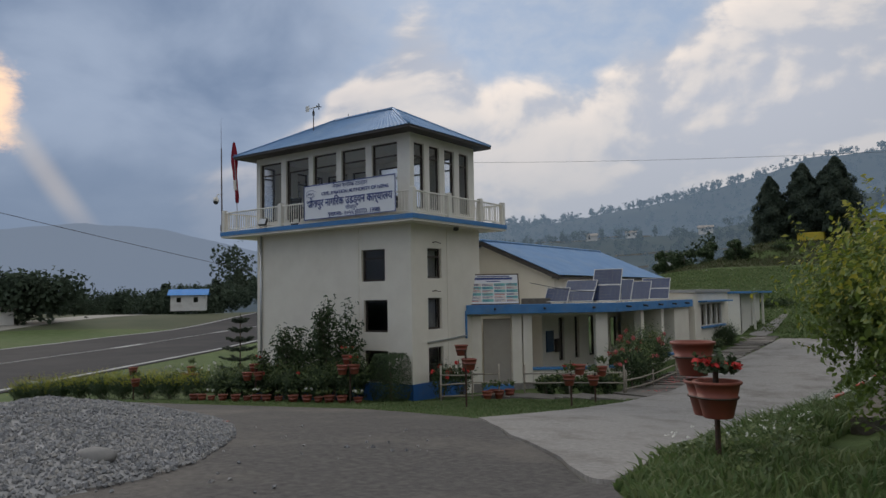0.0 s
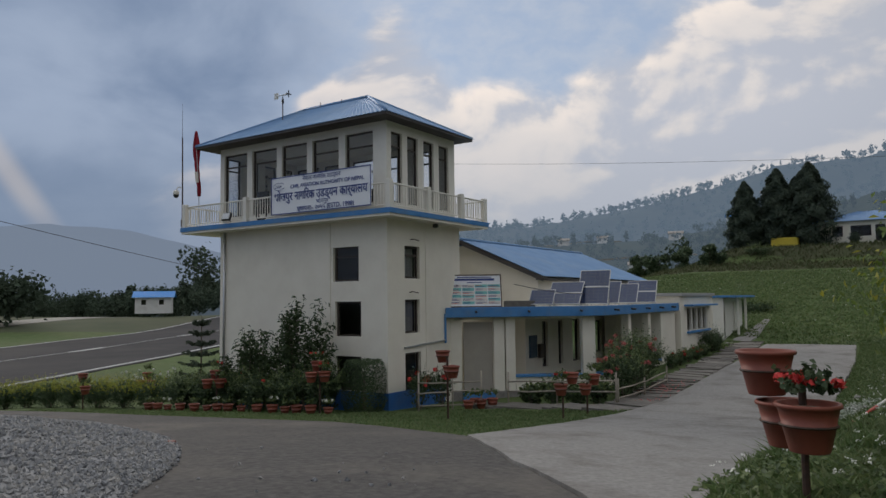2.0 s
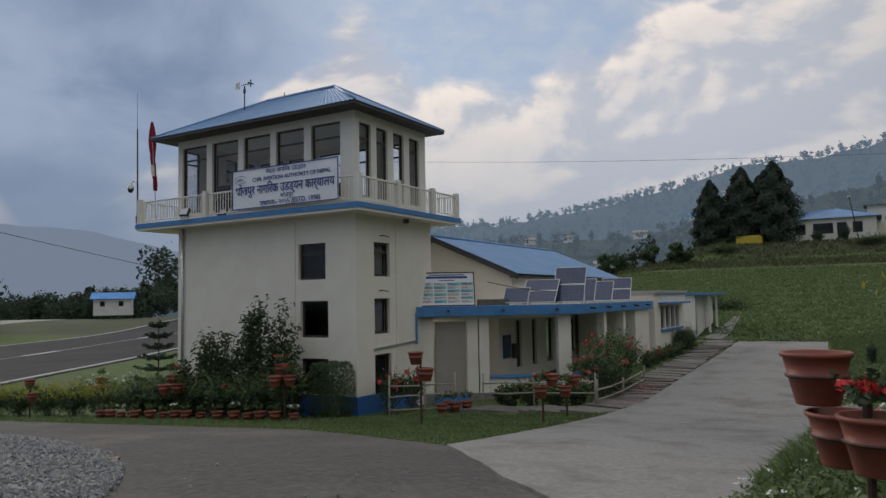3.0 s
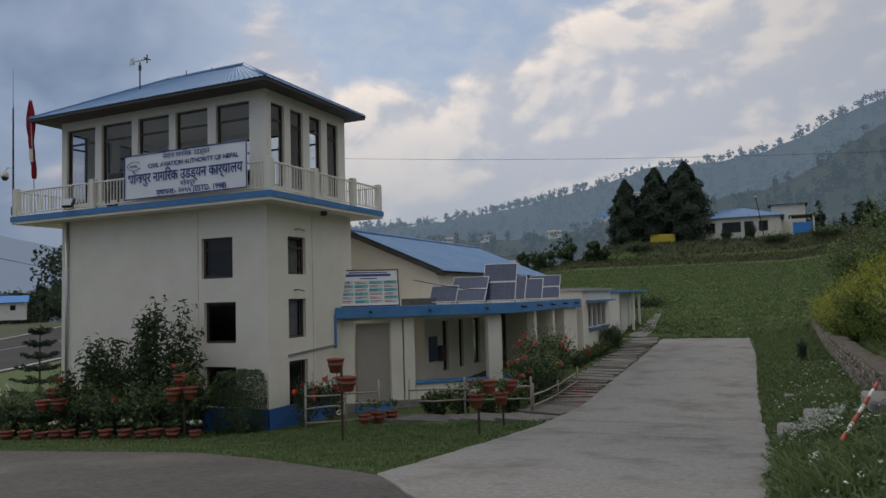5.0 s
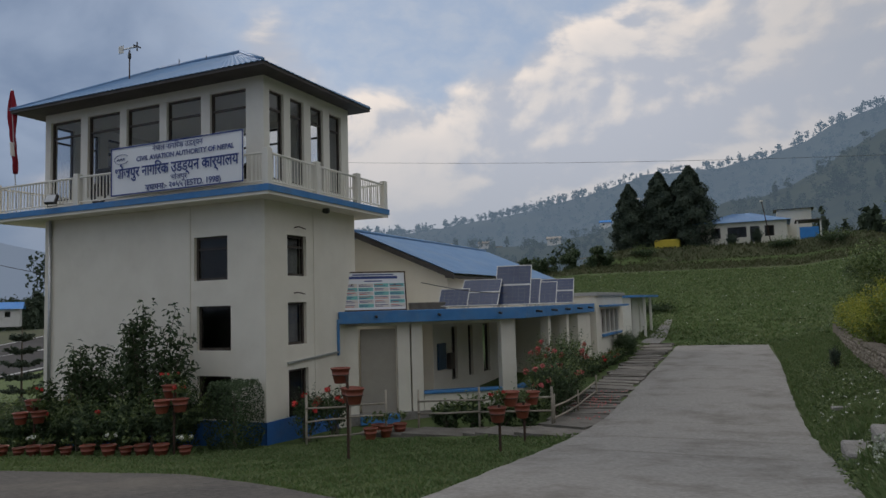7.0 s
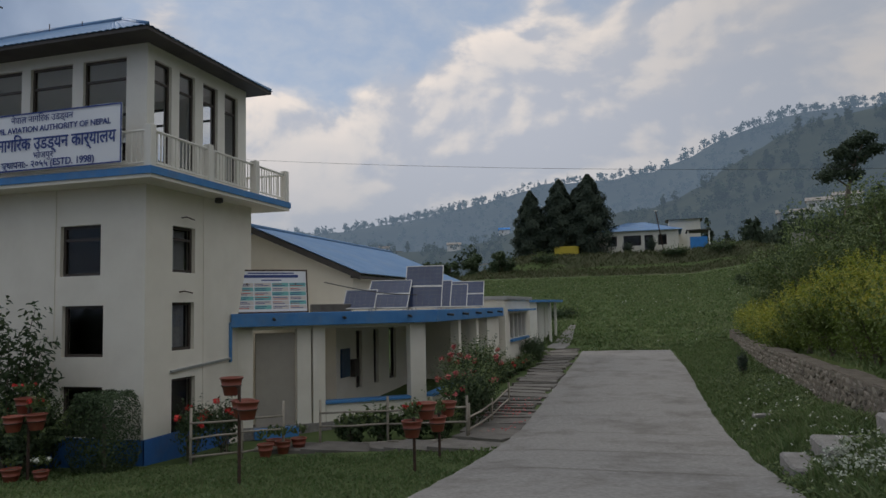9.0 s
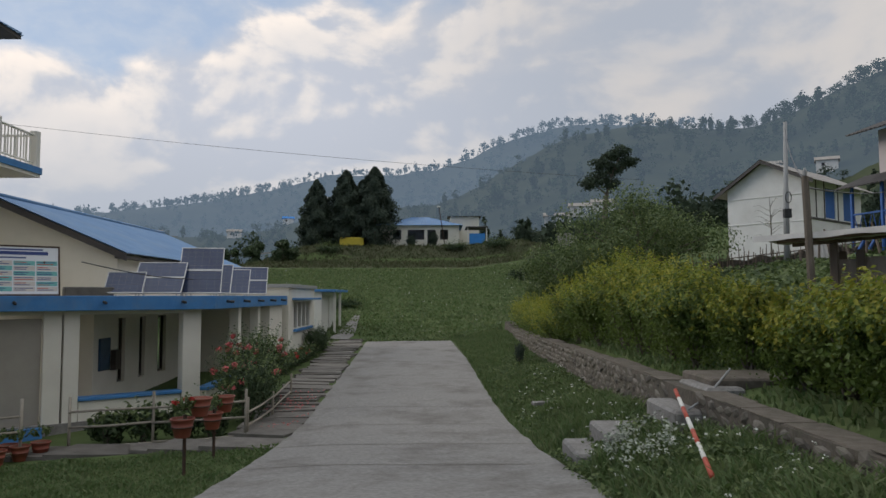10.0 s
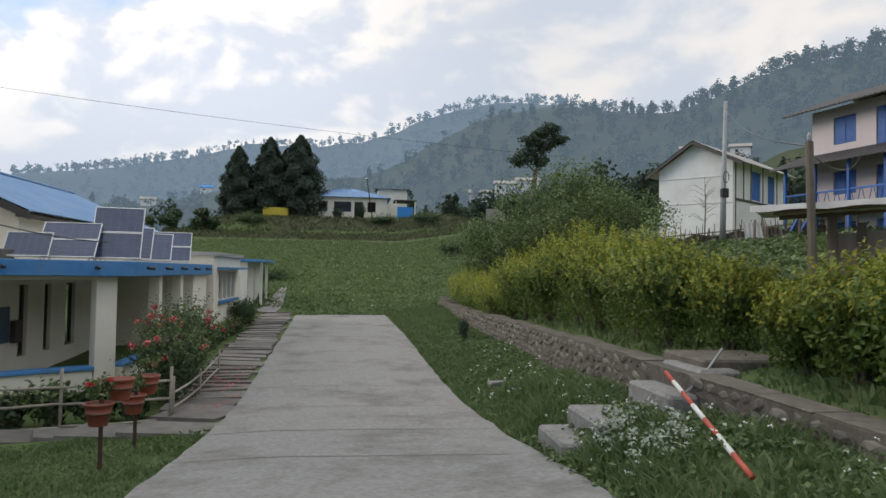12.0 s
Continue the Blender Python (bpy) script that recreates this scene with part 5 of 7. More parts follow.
# ---- flower pots ----
def pot_shape(r):
    h = r * 1.55
    return Shape().lathe([(r * 0.60, 0), (r * 0.62, 0.01), (r * 0.80, h * 0.52), (r * 0.83, h * 0.525), (r * 0.835, h * 0.575), (r * 0.81, h * 0.58), (r * 0.93, h * 0.90), (r * 1.0, h * 0.91), (r * 1.02, h * 0.96), (r * 0.99, h), (r * 0.90, h * 0.99), (r * 0.87, h * 0.88)], 24)


POT_ME = {r: pot_shape(r).mesh("pot", POT, True) for r in (0.21, 0.18, 0.17, 0.14)}
SOIL_ME = {r: Shape().lathe([(r * 0.87, 0.0), (r * 0.5, 0.012), (0.01, 0.02)], 20).mesh("soil", SOIL) for r in (0.21, 0.18, 0.17, 0.14)}


def add_pot(parent, at, r, plant=None, seed=0):
    me = POT_ME[r]
    p = part("pot", me, POT, parent, m=Matrix.Translation(at))
    part("soil", SOIL_ME[r], SOIL, p, m=Matrix.Translation((0, 0, r * 1.55 * 0.86)))
    if plant:
        rng = np.random.default_rng(seed)
        h, n, mat, fl, fc = plant
        c = (0, 0, r * 1.5 + h * 0.45)
        pp, nn, o = sprigs(rng, c, (r * 1.05, r * 1.05, h * 0.5), n, 9, 0.6)
        part("plant", cloud_mesh("plant", (mat,), pp, nn, 0.055, rng, 0.75), mat, p)
        for q in pp[rng.integers(0, len(pp), fc)] if fl else ():
            fp, fn = blob_points(rng, 30, (0, 0, 0), (0.042, 0.042, 0.03), 0.5)
            part("flower", cloud_mesh("flower", (fl,), fp, fn, 0.04, rng, 0.8), fl, p, m=Matrix.Translation((q[0] * 1.1, q[1] * 1.1, max(q[2], c[2] + h * 0.35))))
    return p


def pot_stand(at, pots, label, hgt, seed=0):
    ob = thing("flower_pot_stand", at, label, "plant stand", "pot stands")
    part("pole", Shape().tube([(0, 0, -0.15), (0, 0, hgt)], 0.026, 8), IRON, ob)
    for i, (dx, dy, z, r, plant) in enumerate(pots):
        part("arm", Shape().tube([(0, 0, z + 0.13), (dx * 0.9 if dx or dy else 0.02, dy * 0.9, z + 0.13)], 0.012, 6), IRON, ob)
        ring = [(dx + r * 0.85 * math.cos(k * math.tau / 16), dy + r * 0.85 * math.sin(k * math.tau / 16), z + r * 0.85) for k in range(17)]
        part("ring", Shape().tube(ring, 0.010, 5), IRON, ob)
        add_pot(ob, (dx, dy, z), r, plant, seed + i)
    return ob


GER = (0.20, 46, LEAF, REDFLOWER, 9)
BARE = None
THIN = (0.28, 22, BUSHLEAF, None, 0)
THINF = (0.30, 26, BUSHLEAF, REDFLOWER, 3)


def on(x, y):
    return (x, y, land(x, y))


pot_stand(on(12.50, -11.36), [(-0.27, 0.24, 0.74, 0.21, BARE), (0.05, -0.14, 0.42, 0.21, GER), (-0.14, 0.22, 0.38, 0.21, BARE)], "iron stand with three terracotta pots and a red geranium", 0.9, 10)
pot_stand(on(3.68, -2.43), [(-0.20, 0.10, 1.34, 0.18, BARE), (0.17, -0.05, 1.00, 0.18, BARE), (-0.08, 0.22, 0.98, 0.18, BARE)], "iron stand with three empty terracotta pots on the lawn", 1.50, 20)
pot_stand(on(6.12, -1.30), [(0, -0.1, 0.56, 0.17, THINF), (0.14, 0.22, 0.80, 0.17, BARE)], "iron stand with two terracotta pots and a trailing geranium", 0.85, 30)
pot_stand(on(6.05, 0.30), [(0, -0.1, 0.50, 0.17, THIN), (0.10, 0.22, 0.72, 0.17, THIN)], "iron stand with two planted terracotta pots by the fence", 0.8, 40)
pot_stand(on(-1.05, -1.75), [(-0.20, 0.1, 1.18, 0.18, THINF), (0.22, -0.05, 0.92, 0.18, THINF), (-0.12, -0.22, 0.90, 0.18, BARE)], "iron stand with three terracotta pots before the shrubs", 1.3, 50)
pot_stand(on(-5.6, -1.6), [(-0.20, 0.1, 0.98, 0.18, THINF), (0.22, -0.05, 0.74, 0.18, THIN), (-0.18, -0.22, 0.72, 0.18, BARE)], "iron stand with three terracotta pots before the shrubs", 1.15, 60)
pot_stand(on(-10.6, -0.6), [(-0.2, 0.1, 0.95, 0.18, THIN), (0.22, -0.05, 0.70, 0.18, THIN), (-0.15, -0.2, 0.70, 0.18, BARE)], "iron stand with three terracotta pots in the flower bed", 1.1, 70)
pot_stand(on(-11.4, -2.6), [(-0.2, 0.1, 0.95, 0.18, BARE), (0.22, -0.05, 0.55, 0.18, THIN)], "iron stand with two terracotta pots beside the bed", 1.05, 80)
for i in range(15):
    t = i / 14
    x, y = -0.55 - 7.6 * t, -1.95 - 0.35 * t
    ob = thing("flower_pot", on(x + 0.1 * math.sin(i * 5.1), y), "small terracotta pot with a sparse seedling on the lawn edge", "flower pot", "row of pots")
    r = 0.17 if i % 3 else 0.14
    add_pot(ob, (0, 0, -0.01), r, (0.18, 14, BUSHLEAF, None, 0) if i % 4 else (0.25, 22, BUSHLEAF, WHITEFLOWER, 4), 200 + i)
for i, (x, y) in enumerate(((2.2, 0.9), (2.35, 1.35), (2.0, 1.6), (2.5, 1.75))):
    ob = thing("flower_pot", on(x, y), "terracotta pot crowded beside the entrance path", "flower pot", "pots by the entrance")
    add_pot(ob, (0, 0, 0), 0.17, THIN, 230 + i)

# ---- beds round the tower ----
tall_shrub(on(-2.55, -1.0), 1.25, 3.75, 61, "tall leafy dark green shrub before the tower wall", 16)
tall_shrub(on(-4.75, -0.9), 1.1, 2.9, 62, "leafy dark green shrub before the tower wall", 15)
tall_shrub(on(-3.4, -0.85), 0.55, 2.1, 63, "thin leafy dark shrub before the tower wall", 6)
for i, (x, y, rx, ry, h) in enumerate(((-1.6, -1.15, 0.9, 0.55, 1.45), (-2.9, -1.1, 0.9, 0.6, 1.25), (-4.2, -1.1, 0.9, 0.6, 1.2), (-5.6, -0.9, 0.8, 0.6, 1.25), (-6.9, -0.9, 0.8, 0.6, 1.2), (-8.1, -0.9, 0.8, 0.7, 1.1))):
    shrub("bedding_shrub", on(x, y), rx, ry, h, 400 + i, "dense dark green bedding shrub at the foot of the tower", LEAF, BUSHLEAF, 0.075, 260, 14, 5200, REDFLOWER if i in (1, 3) else None, 5, "bedding shrubs")


def clipped(at, sx, sy, h, seed):
    rng = np.random.default_rng(seed)
    ob = thing("clipped_shrub", at, "clipped dark green box shrub at the tower corner", "shrub")
    n = 9000
    p = rng.uniform(-1, 1, (n, 3))
    ax = rng.integers(0, 3, n)
    k = rng.random(n) < 0.75
    p[np.arange(n)[k], ax[k]] = np.sign(p[np.arange(n)[k], ax[k]]) * rng.uniform(0.88, 1.04, k.sum())
    nn = p.copy()
    p = p * [sx, sy, h / 2] * (1 - 0.10 * (np.abs(p).prod(1) > 0.6))[:, None] + [0, 0, h / 2 + 0.02]
    part("leaves", cloud_mesh("leaves", (LEAF,), p, nn, 0.055, rng, 0.5), LEAF, ob)
    part("trunk", Shape().tube([(0, 0, -0.1), (0, 0, h * 0.8)], 0.04, 6), BARK, ob)


clipped(on(-0.28, -0.75), 0.48, 0.45, 1.45, 71)
for i in range(9):
    t = i / 8
    x, y = -9.6 - 10.5 * t, -1.2 - 1.4 * t
    shrub("low_hedge", on(x, y), 0.85, 0.6, 0.95, 500 + i, "low golden-tipped hedge along the flower bed", LEAF, HEDGE, 0.06, 240, 12, 3600, group="low bed hedge", upward=0.6)
for i in range(6):
    x, y = -8.8 - 1.6 * i, 1.6 + 0.25 * i
    shrub("daisy_clump", on(x, y), 0.9, 0.7, 0.95, 530 + i, "clump of white daisies behind the low hedge", LEAF, None, 0.06, 110, 12, 1500, WHITEFLOWER, 16, "daisy clumps", 0.6, 0.055)
# tiered young araucaria
ara = thing("young_araucaria", on(-9.55, 0.9), "young dark tiered conifer beside the tower", "tree")
part("trunk", Shape().tube([(0, 0, -0.1), (0, 0, 3.3)], [0.05, 0.015], 6), BARK, ara)
rg = np.random.default_rng(9)
for k in range(7):
    z, rr = 0.7 + 0.38 * k, 1.05 - 0.125 * k
    P_, N_ = [], []
    for j in range(6):
        a = j * math.tau / 6 + k * 0.4
        t = rg.random(150)
        w = 0.10 * (1 - t * 0.6)
        P_.append(np.stack([np.cos(a) * rr * t + rg.normal(0, 1, 150) * w, np.sin(a) * rr * t + rg.normal(0, 1, 150) * w, z - 0.10 * t + 0.22 * t * t + rg.normal(0, 0.02, 150)], 1))
        N_.append(np.tile([0, 0, 1.0], (150, 1)))
    part("tier", cloud_mesh("tier", (CONIFER,), np.vstack(P_), np.vstack(N_), 0.11, rg, 0.4), CONIFER, ara)

# roses and plants along the veranda
for i, (x, y, rx, h, fc) in enumerate(((5.5, 4.4, 0.75, 1.55, 12), (5.35, 5.7, 0.8, 1.9, 16), (5.2, 7.2, 0.7, 1.6, 8))):
    shrub("rose_bush", on(x, y), rx, rx, h, 600 + i, "rose bush with coral-pink blooms beside the veranda", LEAF, BUSHLEAF, 0.07, 240, 14, 2200, PINKFLOWER, fc, "rose bushes", 0.6, 0.07)
for i, (x, y) in enumerate(((3.2, 2.9), (3.9, 2.9), (4.6, 3.0), (5.2, 3.1))):
    shrub("veranda_plant", on(x, y), 0.45, 0.3, 0.6 + 0.1 * (i % 2), 620 + i, "low broad-leaved green plant below the veranda wall", LEAF, BUSHLEAF, 0.12, 60, 9, 500, group="veranda plants", upward=0.7)
for i, (x, y) in enumerate(((0.75, 0.55), (0.85, 1.5))):
    shrub("geranium_bush", on(x, y), 0.42, 0.5, 1.15, 640 + i, "leggy geranium with red flowers by the tower wall", LEAF, None, 0.08, 80, 10, 500, REDFLOWER, 6, "geraniums by the tower", 0.7, 0.07)
shrub("round_shrub", on(4.75, 18.6), 0.62, 0.62, 1.05, 660, "round dark clipped shrub beside the annex block", LEAF, None, 0.06, 160, 10, 5000)
for i in range(5):
    shrub("bed_plant", on(4.75, 12.0 + 1.2 * i), 0.35, 0.45, 0.55, 670 + i, "small bedding plant below the side wall", LEAF, BUSHLEAF, 0.08, 50, 9, 500, REDFLOWER if i % 2 else None, 3, "side wall bed", 0.6)


# ---- bamboo fences ----
def bamboo_fence(pts, heights, label, rails=2, hi=0.72):
    ob = thing("bamboo_fence", (0, 0, 0), label, "fence", "bamboo fences")
    rg = random.Random(int(pts[0][0] * 100))
    for x, y in pts:
        z = land(x, y)
        part("post", Shape().tube([(x, y, z - 0.15), (x + 0.01, y, z + hi + rg.uniform(0, 0.28))], 0.028, 7), BAMBOO, ob, smooth=True)
    for k in range(rails):
        for (a, b), (c, d) in zip(pts, pts[1:]):
            za, zb = land(a, b) + heights[k], land(c, d) + heights[k]
            part("rail", Shape().tube([(a, b - 0.03, za + rg.uniform(-0.03, 0.03)), ((a + c) / 2, (b + d) / 2 - 0.04, (za + zb) / 2), (c, d - 0.03, zb + rg.uniform(-0.03, 0.03))], 0.022, 7), BAMBOO, ob, smooth=True)
    return ob


bamboo_fence([(2.75, 2.25), (4.3, 2.3), (6.0, 2.45)], (0.72, 0.42, 0.05), "weathered bamboo rail fence before the veranda", 3, 0.78)
bamboo_fence([(6.0, 2.6), (5.95, 5.0), (5.85, 7.6)], (0.45, 0.2), "weathered bamboo rail fence beside the path", 2, 0.5)
bamboo_fence([(1.05, 0.05), (1.75, 0.75), (2.35, 1.35)], (0.78, 0.52, 0.15), "weathered bamboo rail fence by the tower", 3, 0.85)


# ---- flagstone path ----
def flagstones():
    ob = tagged(new("flagstone_path"), "path of uneven grey flagstones with open joints", "path", kind="structure")
    rg = random.Random(8)
    kinds = []
    for k in range(10):
        w, l = rg.uniform(1.0, 1.55), rg.uniform(0.30, 0.72)
        j = [rg.uniform(-0.09, 0.09) for _ in range(8)]
        kinds.append((Shape().prism([(-w / 2 + j[0], -l / 2 + j[1]), (w / 2 + j[2], -l / 2 + j[3]), (w / 2 + j[4], l / 2 + j[5]), (-w / 2 + j[6], l / 2 + j[7])], -0.09, 0.035).mesh("flagstone", FLAG), l))
    y = 2.3
    while y < 24:
        me, l = rg.choice(kinds)
        x = lerp_table(y, [(2, 6.3), (12, 5.95), (24, 5.5)])
        m = Matrix.Translation((x + rg.uniform(-0.06, 0.06), y + l / 2, land(x, y) + 0.05)) @ pose(0, 0, 0, rg.uniform(-2, 2), rg.uniform(-2, 2), rg.uniform(-8, 8))
        part("flagstone", me, FLAG, ob, m=m)
        y += l + rg.uniform(0.03, 0.09)
    for i in range(6):
        t = i / 5
        x, y = 6.3 - 4.6 * t, 1.45 + 0.5 * t
        me, l = rg.choice(kinds)
        m = Matrix.Translation((x, y, land(x, y) + 0.04)) @ pose(0, 0, 0, 0, rg.uniform(-1, 1), 90 + rg.uniform(-8, 8)) @ Matrix.Diagonal((0.75, 2.1, 1, 1))
        part("flagstone", me, FLAG, ob, m=m)


flagstones()
draped("garden_path", [(4.3, 22.8), (5.2, 22.6), (5.6, 24.8), (5.2, 31.0), (4.9, 31.0), (4.7, 25.2)], 0.05, CONCRETE, "narrow pale concrete path past the hut", "path", 0.5)


# ---- gravel heap ----
def heap_height(x, y):
    d1 = math.hypot((0.82 * (x - 3.4) - 0.57 * (y + 13.0)) / 5.6, (0.57 * (x - 3.4) + 0.82 * (y + 13.0)) / 2.7)
    d2 = math.hypot((x - 5.2) / 3.1, (y + 15.2) / 3.0)
    d3 = math.hypot((x - 1.0) / 4.2, (y + 15.2) / 3.4)
    h = max(0.60 * max(0, 1 - d1) ** 0.8, 0.34 * max(0, 1 - d2) ** 0.7, 0.30 * max(0, 1 - d3) ** 0.7)
    return h + 0.05 * noise.noise(Vector((x * 1.4, y * 1.4, 0))) * min(1, h * 6)


def gravel_heap():
    ob = thing("gravel_heap", (0, 0, 0), "heap of grey crushed stone dumped on the forecourt", "gravel heap")
    n = 70
    vs, fs = [], []
    for i in range(n + 1):
        for j in range(n + 1):
            x, y = -3.6 + 13.2 * i / n, -19.2 + 9.6 * j / n
            hh = heap_height(x, y)
            vs.append((x, y, land(x, y) + (hh + 0.045 if hh > 0.004 else -0.05)))
    fs = [(i * (n + 1) + j, (i + 1) * (n + 1) + j, (i + 1) * (n + 1) + j + 1, i * (n + 1) + j + 1) for i in range(n) for j in range(n)]
    part("mound", Shape().add(vs, fs), CRUSHED, ob, smooth=True)
    rg = np.random.default_rng(4)
    s = Shape()
    octa = [(1, 0, 0), (0, 1, 0), (-1, 0, 0), (0, -1, 0), (0, 0, 1), (0, 0, -1)]
    of = [(0, 1, 4), (1, 2, 4), (2, 3, 4), (3, 0, 4), (1, 0, 5), (2, 1, 5), (3, 2, 5), (0, 3, 5)]
    k = 0
    while k < 46000:
        x, y = rg.uniform(-3.4, 9.4), rg.uniform(-18.9, -9.8)
        h = heap_height(x, y)
        if h < 0.006 and rg.random() > 0.004:
            continue
        k += 1
        r = 0.011 + 0.026 * rg.random() ** 1.8
        z = land(x, y) + 0.05 + (h if h > 0.004 else 0) + r * 0.25
        rot = np.array(Euler(rg.uniform(0, 6.28, 3)).to_matrix())
        sc = rg.uniform(0.6, 1.3, 3) * r
        s.add([tuple(rot @ (np.array(p) * sc) + (x, y, z)) for p in octa], of)
    tagged(part("stones", s, CRUSHED, ob), kind="stuff")


gravel_heap()
BOX, BOY = 7.36, -14.38
bs = bmesh.new()
bmesh.ops.create_icosphere(bs, subdivisions=3, radius=1)
for v in bs.verts:
    v.co = Vector((v.co.x * 0.26, v.co.y * 0.18, v.co.z * 0.09)) * (1 + 0.10 * noise.noise(v.co * 2))
me = bpy.data.meshes.new("boulder")
bs.to_mesh(me)
bs.free()
me.materials.append(material("smooth_boulder", [(0.15, 0.147, 0.142), (0.20, 0.195, 0.188)], 5, 0.85, bump=0.3))
me.polygons.foreach_set("use_smooth", [True] * len(me.polygons))
single("boulder", me, None, "smooth flat grey boulder on the gravel heap", "stone", at=(BOX, BOY, land(BOX, BOY) + heap_height(BOX, BOY) + 0.06))


# ---- on the tower ----
def lettering(text, size, m, parent, mat, name="lettering", bold=0.0, sx=1.0):
    cu = bpy.data.curves.new(name, "FONT")
    cu.body, cu.size, cu.align_x, cu.extrude, cu.offset = text, size, "CENTER", 0.002, bold
    tmp = bpy.data.objects.new(name, cu)
    scene.collection.objects.link(tmp)
    bpy.context.view_layer.update()
    me = bpy.data.meshes.new_from_object(tmp.evaluated_get(bpy.context.evaluated_depsgraph_get()))
    bpy.data.objects.remove(tmp)
    me.materials.clear()
    me.materials.append(mat)
    return part(name, me, mat, parent, m=m @ Matrix.Diagonal((sx, 1, 1, 1)))


banner = thing("banner", (-2.11, -0.66, 6.02), "white vinyl office banner with navy lettering tied to the railing", "banner")
BWD, BHT = 4.12, 1.20
n = 24
vs = []
for j in range(9):
    for i in range(n + 1):
        u, w = i / n, j / 8
        vs.append((-BWD / 2 + BWD * u, 0.008 * math.sin(u * 19) * math.sin(w * 3.1) - 0.004, BHT * w + 0.012 * math.sin(u * 9) * (1 if j == 8 else 0)))
fs = [(j * (n + 1) + i, j * (n + 1) + i + 1, (j + 1) * (n + 1) + i + 1, (j + 1) * (n + 1) + i) for j in range(8) for i in range(n)]
sheet = part("sheet", Shape().add(vs, fs), BANNER, banner)
sol = sheet.modifiers.new("thickness", "SOLIDIFY")
sol.thickness = 0.006
bf = Shape()
for a, b, c, d in ((-BWD / 2, BWD / 2, 0.0, 0.03), (-BWD / 2, BWD / 2, BHT - 0.03, BHT), (-BWD / 2, -BWD / 2 + 0.03, 0.03, BHT - 0.03), (BWD / 2 - 0.03, BWD / 2, 0.03, BHT - 0.03)):
    bf.box(a, b, -0.022, -0.016, c, d)
part("border", bf, INK, banner, "thin navy border")


def line(text, size, z, x=0.0, bold=0.0, sx=1.0, mat=INK):
    lettering(text, size, Matrix.Translation((x, -0.020, z)) @ pose(0, 0, 0, 90, 0, 0), banner, mat, bold=bold, sx=sx)


line("नेपाल नागिरक उडड्यन", 0.19, 1.00, 0.1)
line("CIVIL AVIATION AUTHORITY OF NEPAL", 0.165, 0.80, 0.30, 0.003, 1.02)
line("भोजपुर नागिरक उडड्यन कार्यालय", 0.37, 0.43, 0.0, 0.006, 0.82)
line("भोजपुर", 0.19, 0.24, 0.15)
line("स्थापना:- २०५५ (ESTD. 1998)", 0.20, 0.065, 0.25, 0.003)
lg = Shape()
for k in range(3):
    lg.tube([(-1.86 + 0.09 * k, -0.02, 0.86), (-1.81 + 0.09 * k, -0.02, 0.93), (-1.77 + 0.09 * k, -0.02, 0.86)], 0.008, 5)
lg.tube([(-1.70 + 0.24 * math.cos(a), -0.02, 0.90 + 0.12 * math.sin(a)) for a in [0.6 + 5.2 * i / 20 for i in range(21)]], 0.007, 5)
part("emblem", lg, INK, banner, "small navy emblem")

flag = thing("flag", (-8.25, -0.5, 5.9), "limp crimson flag with white emblems on a thin pole", "flag")
part("pole", Shape().tube([(0.34, 0, 0.0), (0.05, 0, 3.5)], 0.016, 6), STEEL, flag)
vs = []
for j in range(25):
    t = j / 24
    w = 0.17 * math.sin(math.pi * min(1, t * 1.25 + 0.12)) + 0.10 * (t > 0.45) * math.sin(math.pi * (t - 0.45) / 0.6) + 0.015
    for i in range(7):
        u = i / 6
        vs.append((0.06 + 0.20 * t - 1.7 * w * (u - 0.45), 0.05 * math.sin(u * 9 + t * 7) * (0.5 + t), 3.46 - 2.35 * t))
fs = [(j * 7 + i, j * 7 + i + 1, (j + 1) * 7 + i + 1, (j + 1) * 7 + i) for j in range(24) for i in range(6)]
fl = part("cloth", Shape().add(vs, fs), FLAGRED, flag, smooth=True)
fl.modifiers.new("thickness", "SOLIDIFY").thickness = 0.006
ev = [(x, y - 0.03, z) for x, y, z in vs]
part("emblem", Shape().add(ev, [(j * 7 + i, j * 7 + i + 1, (j + 1) * 7 + i + 1, (j + 1) * 7 + i) for j in range(15, 19) for i in range(1, 5)]), WHITE, flag, "white emblem")

mast = thing("antenna_mast", (-8.95, -0.45, 5.9), "thin dark antenna mast on the balcony corner", "antenna")
part("pole", Shape().tube([(0, 0, -0.05), (-0.06, 0, 3.35)], [0.03, 0.022], 8), IRON, mast)
part("whip", Shape().tube([(-0.06, 0, 3.35), (-0.08, 0, 4.6)], [0.010, 0.003], 5), IRON, mast)
part("bracket", Shape().soft_box(-0.05, 0.10, -0.05, 0.05, 0.1, 0.35, 0.01), IRON, mast)
cctv = thing("cctv_camera", (-8.99, -0.5, 7.05), "white domed security camera on a short arm", "camera")
part("arm", Shape().tube([(0.02, 0, 0.35), (-0.12, -0.02, 0.40), (-0.22, -0.03, 0.30)], 0.018, 6), WHITE, cctv)
part("housing", Shape().lathe([(0.03, 0.17), (0.09, 0.15), (0.11, 0.05), (0.11, 0.0), (0.02, 0.0)][::-1], 16, (-0.24, -0.03, 0.12)), WHITE, cctv, smooth=True)
part("dome", Shape().lathe([(0.01, -0.12), (0.06, -0.10), (0.095, -0.04), (0.10, 0.0)], 16, (-0.24, -0.03, 0.12)), BLACK, cctv, "dark glass dome", smooth=True)
vane = thing("wind_sensor", (-5.4, 1.0, 9.72), "wind speed and direction sensor on a roof mast", "weather instrument")
part("mast", Shape().tube([(0, 0, -0.2), (0, 0, 0.78)], 0.020, 6), IRON, vane)
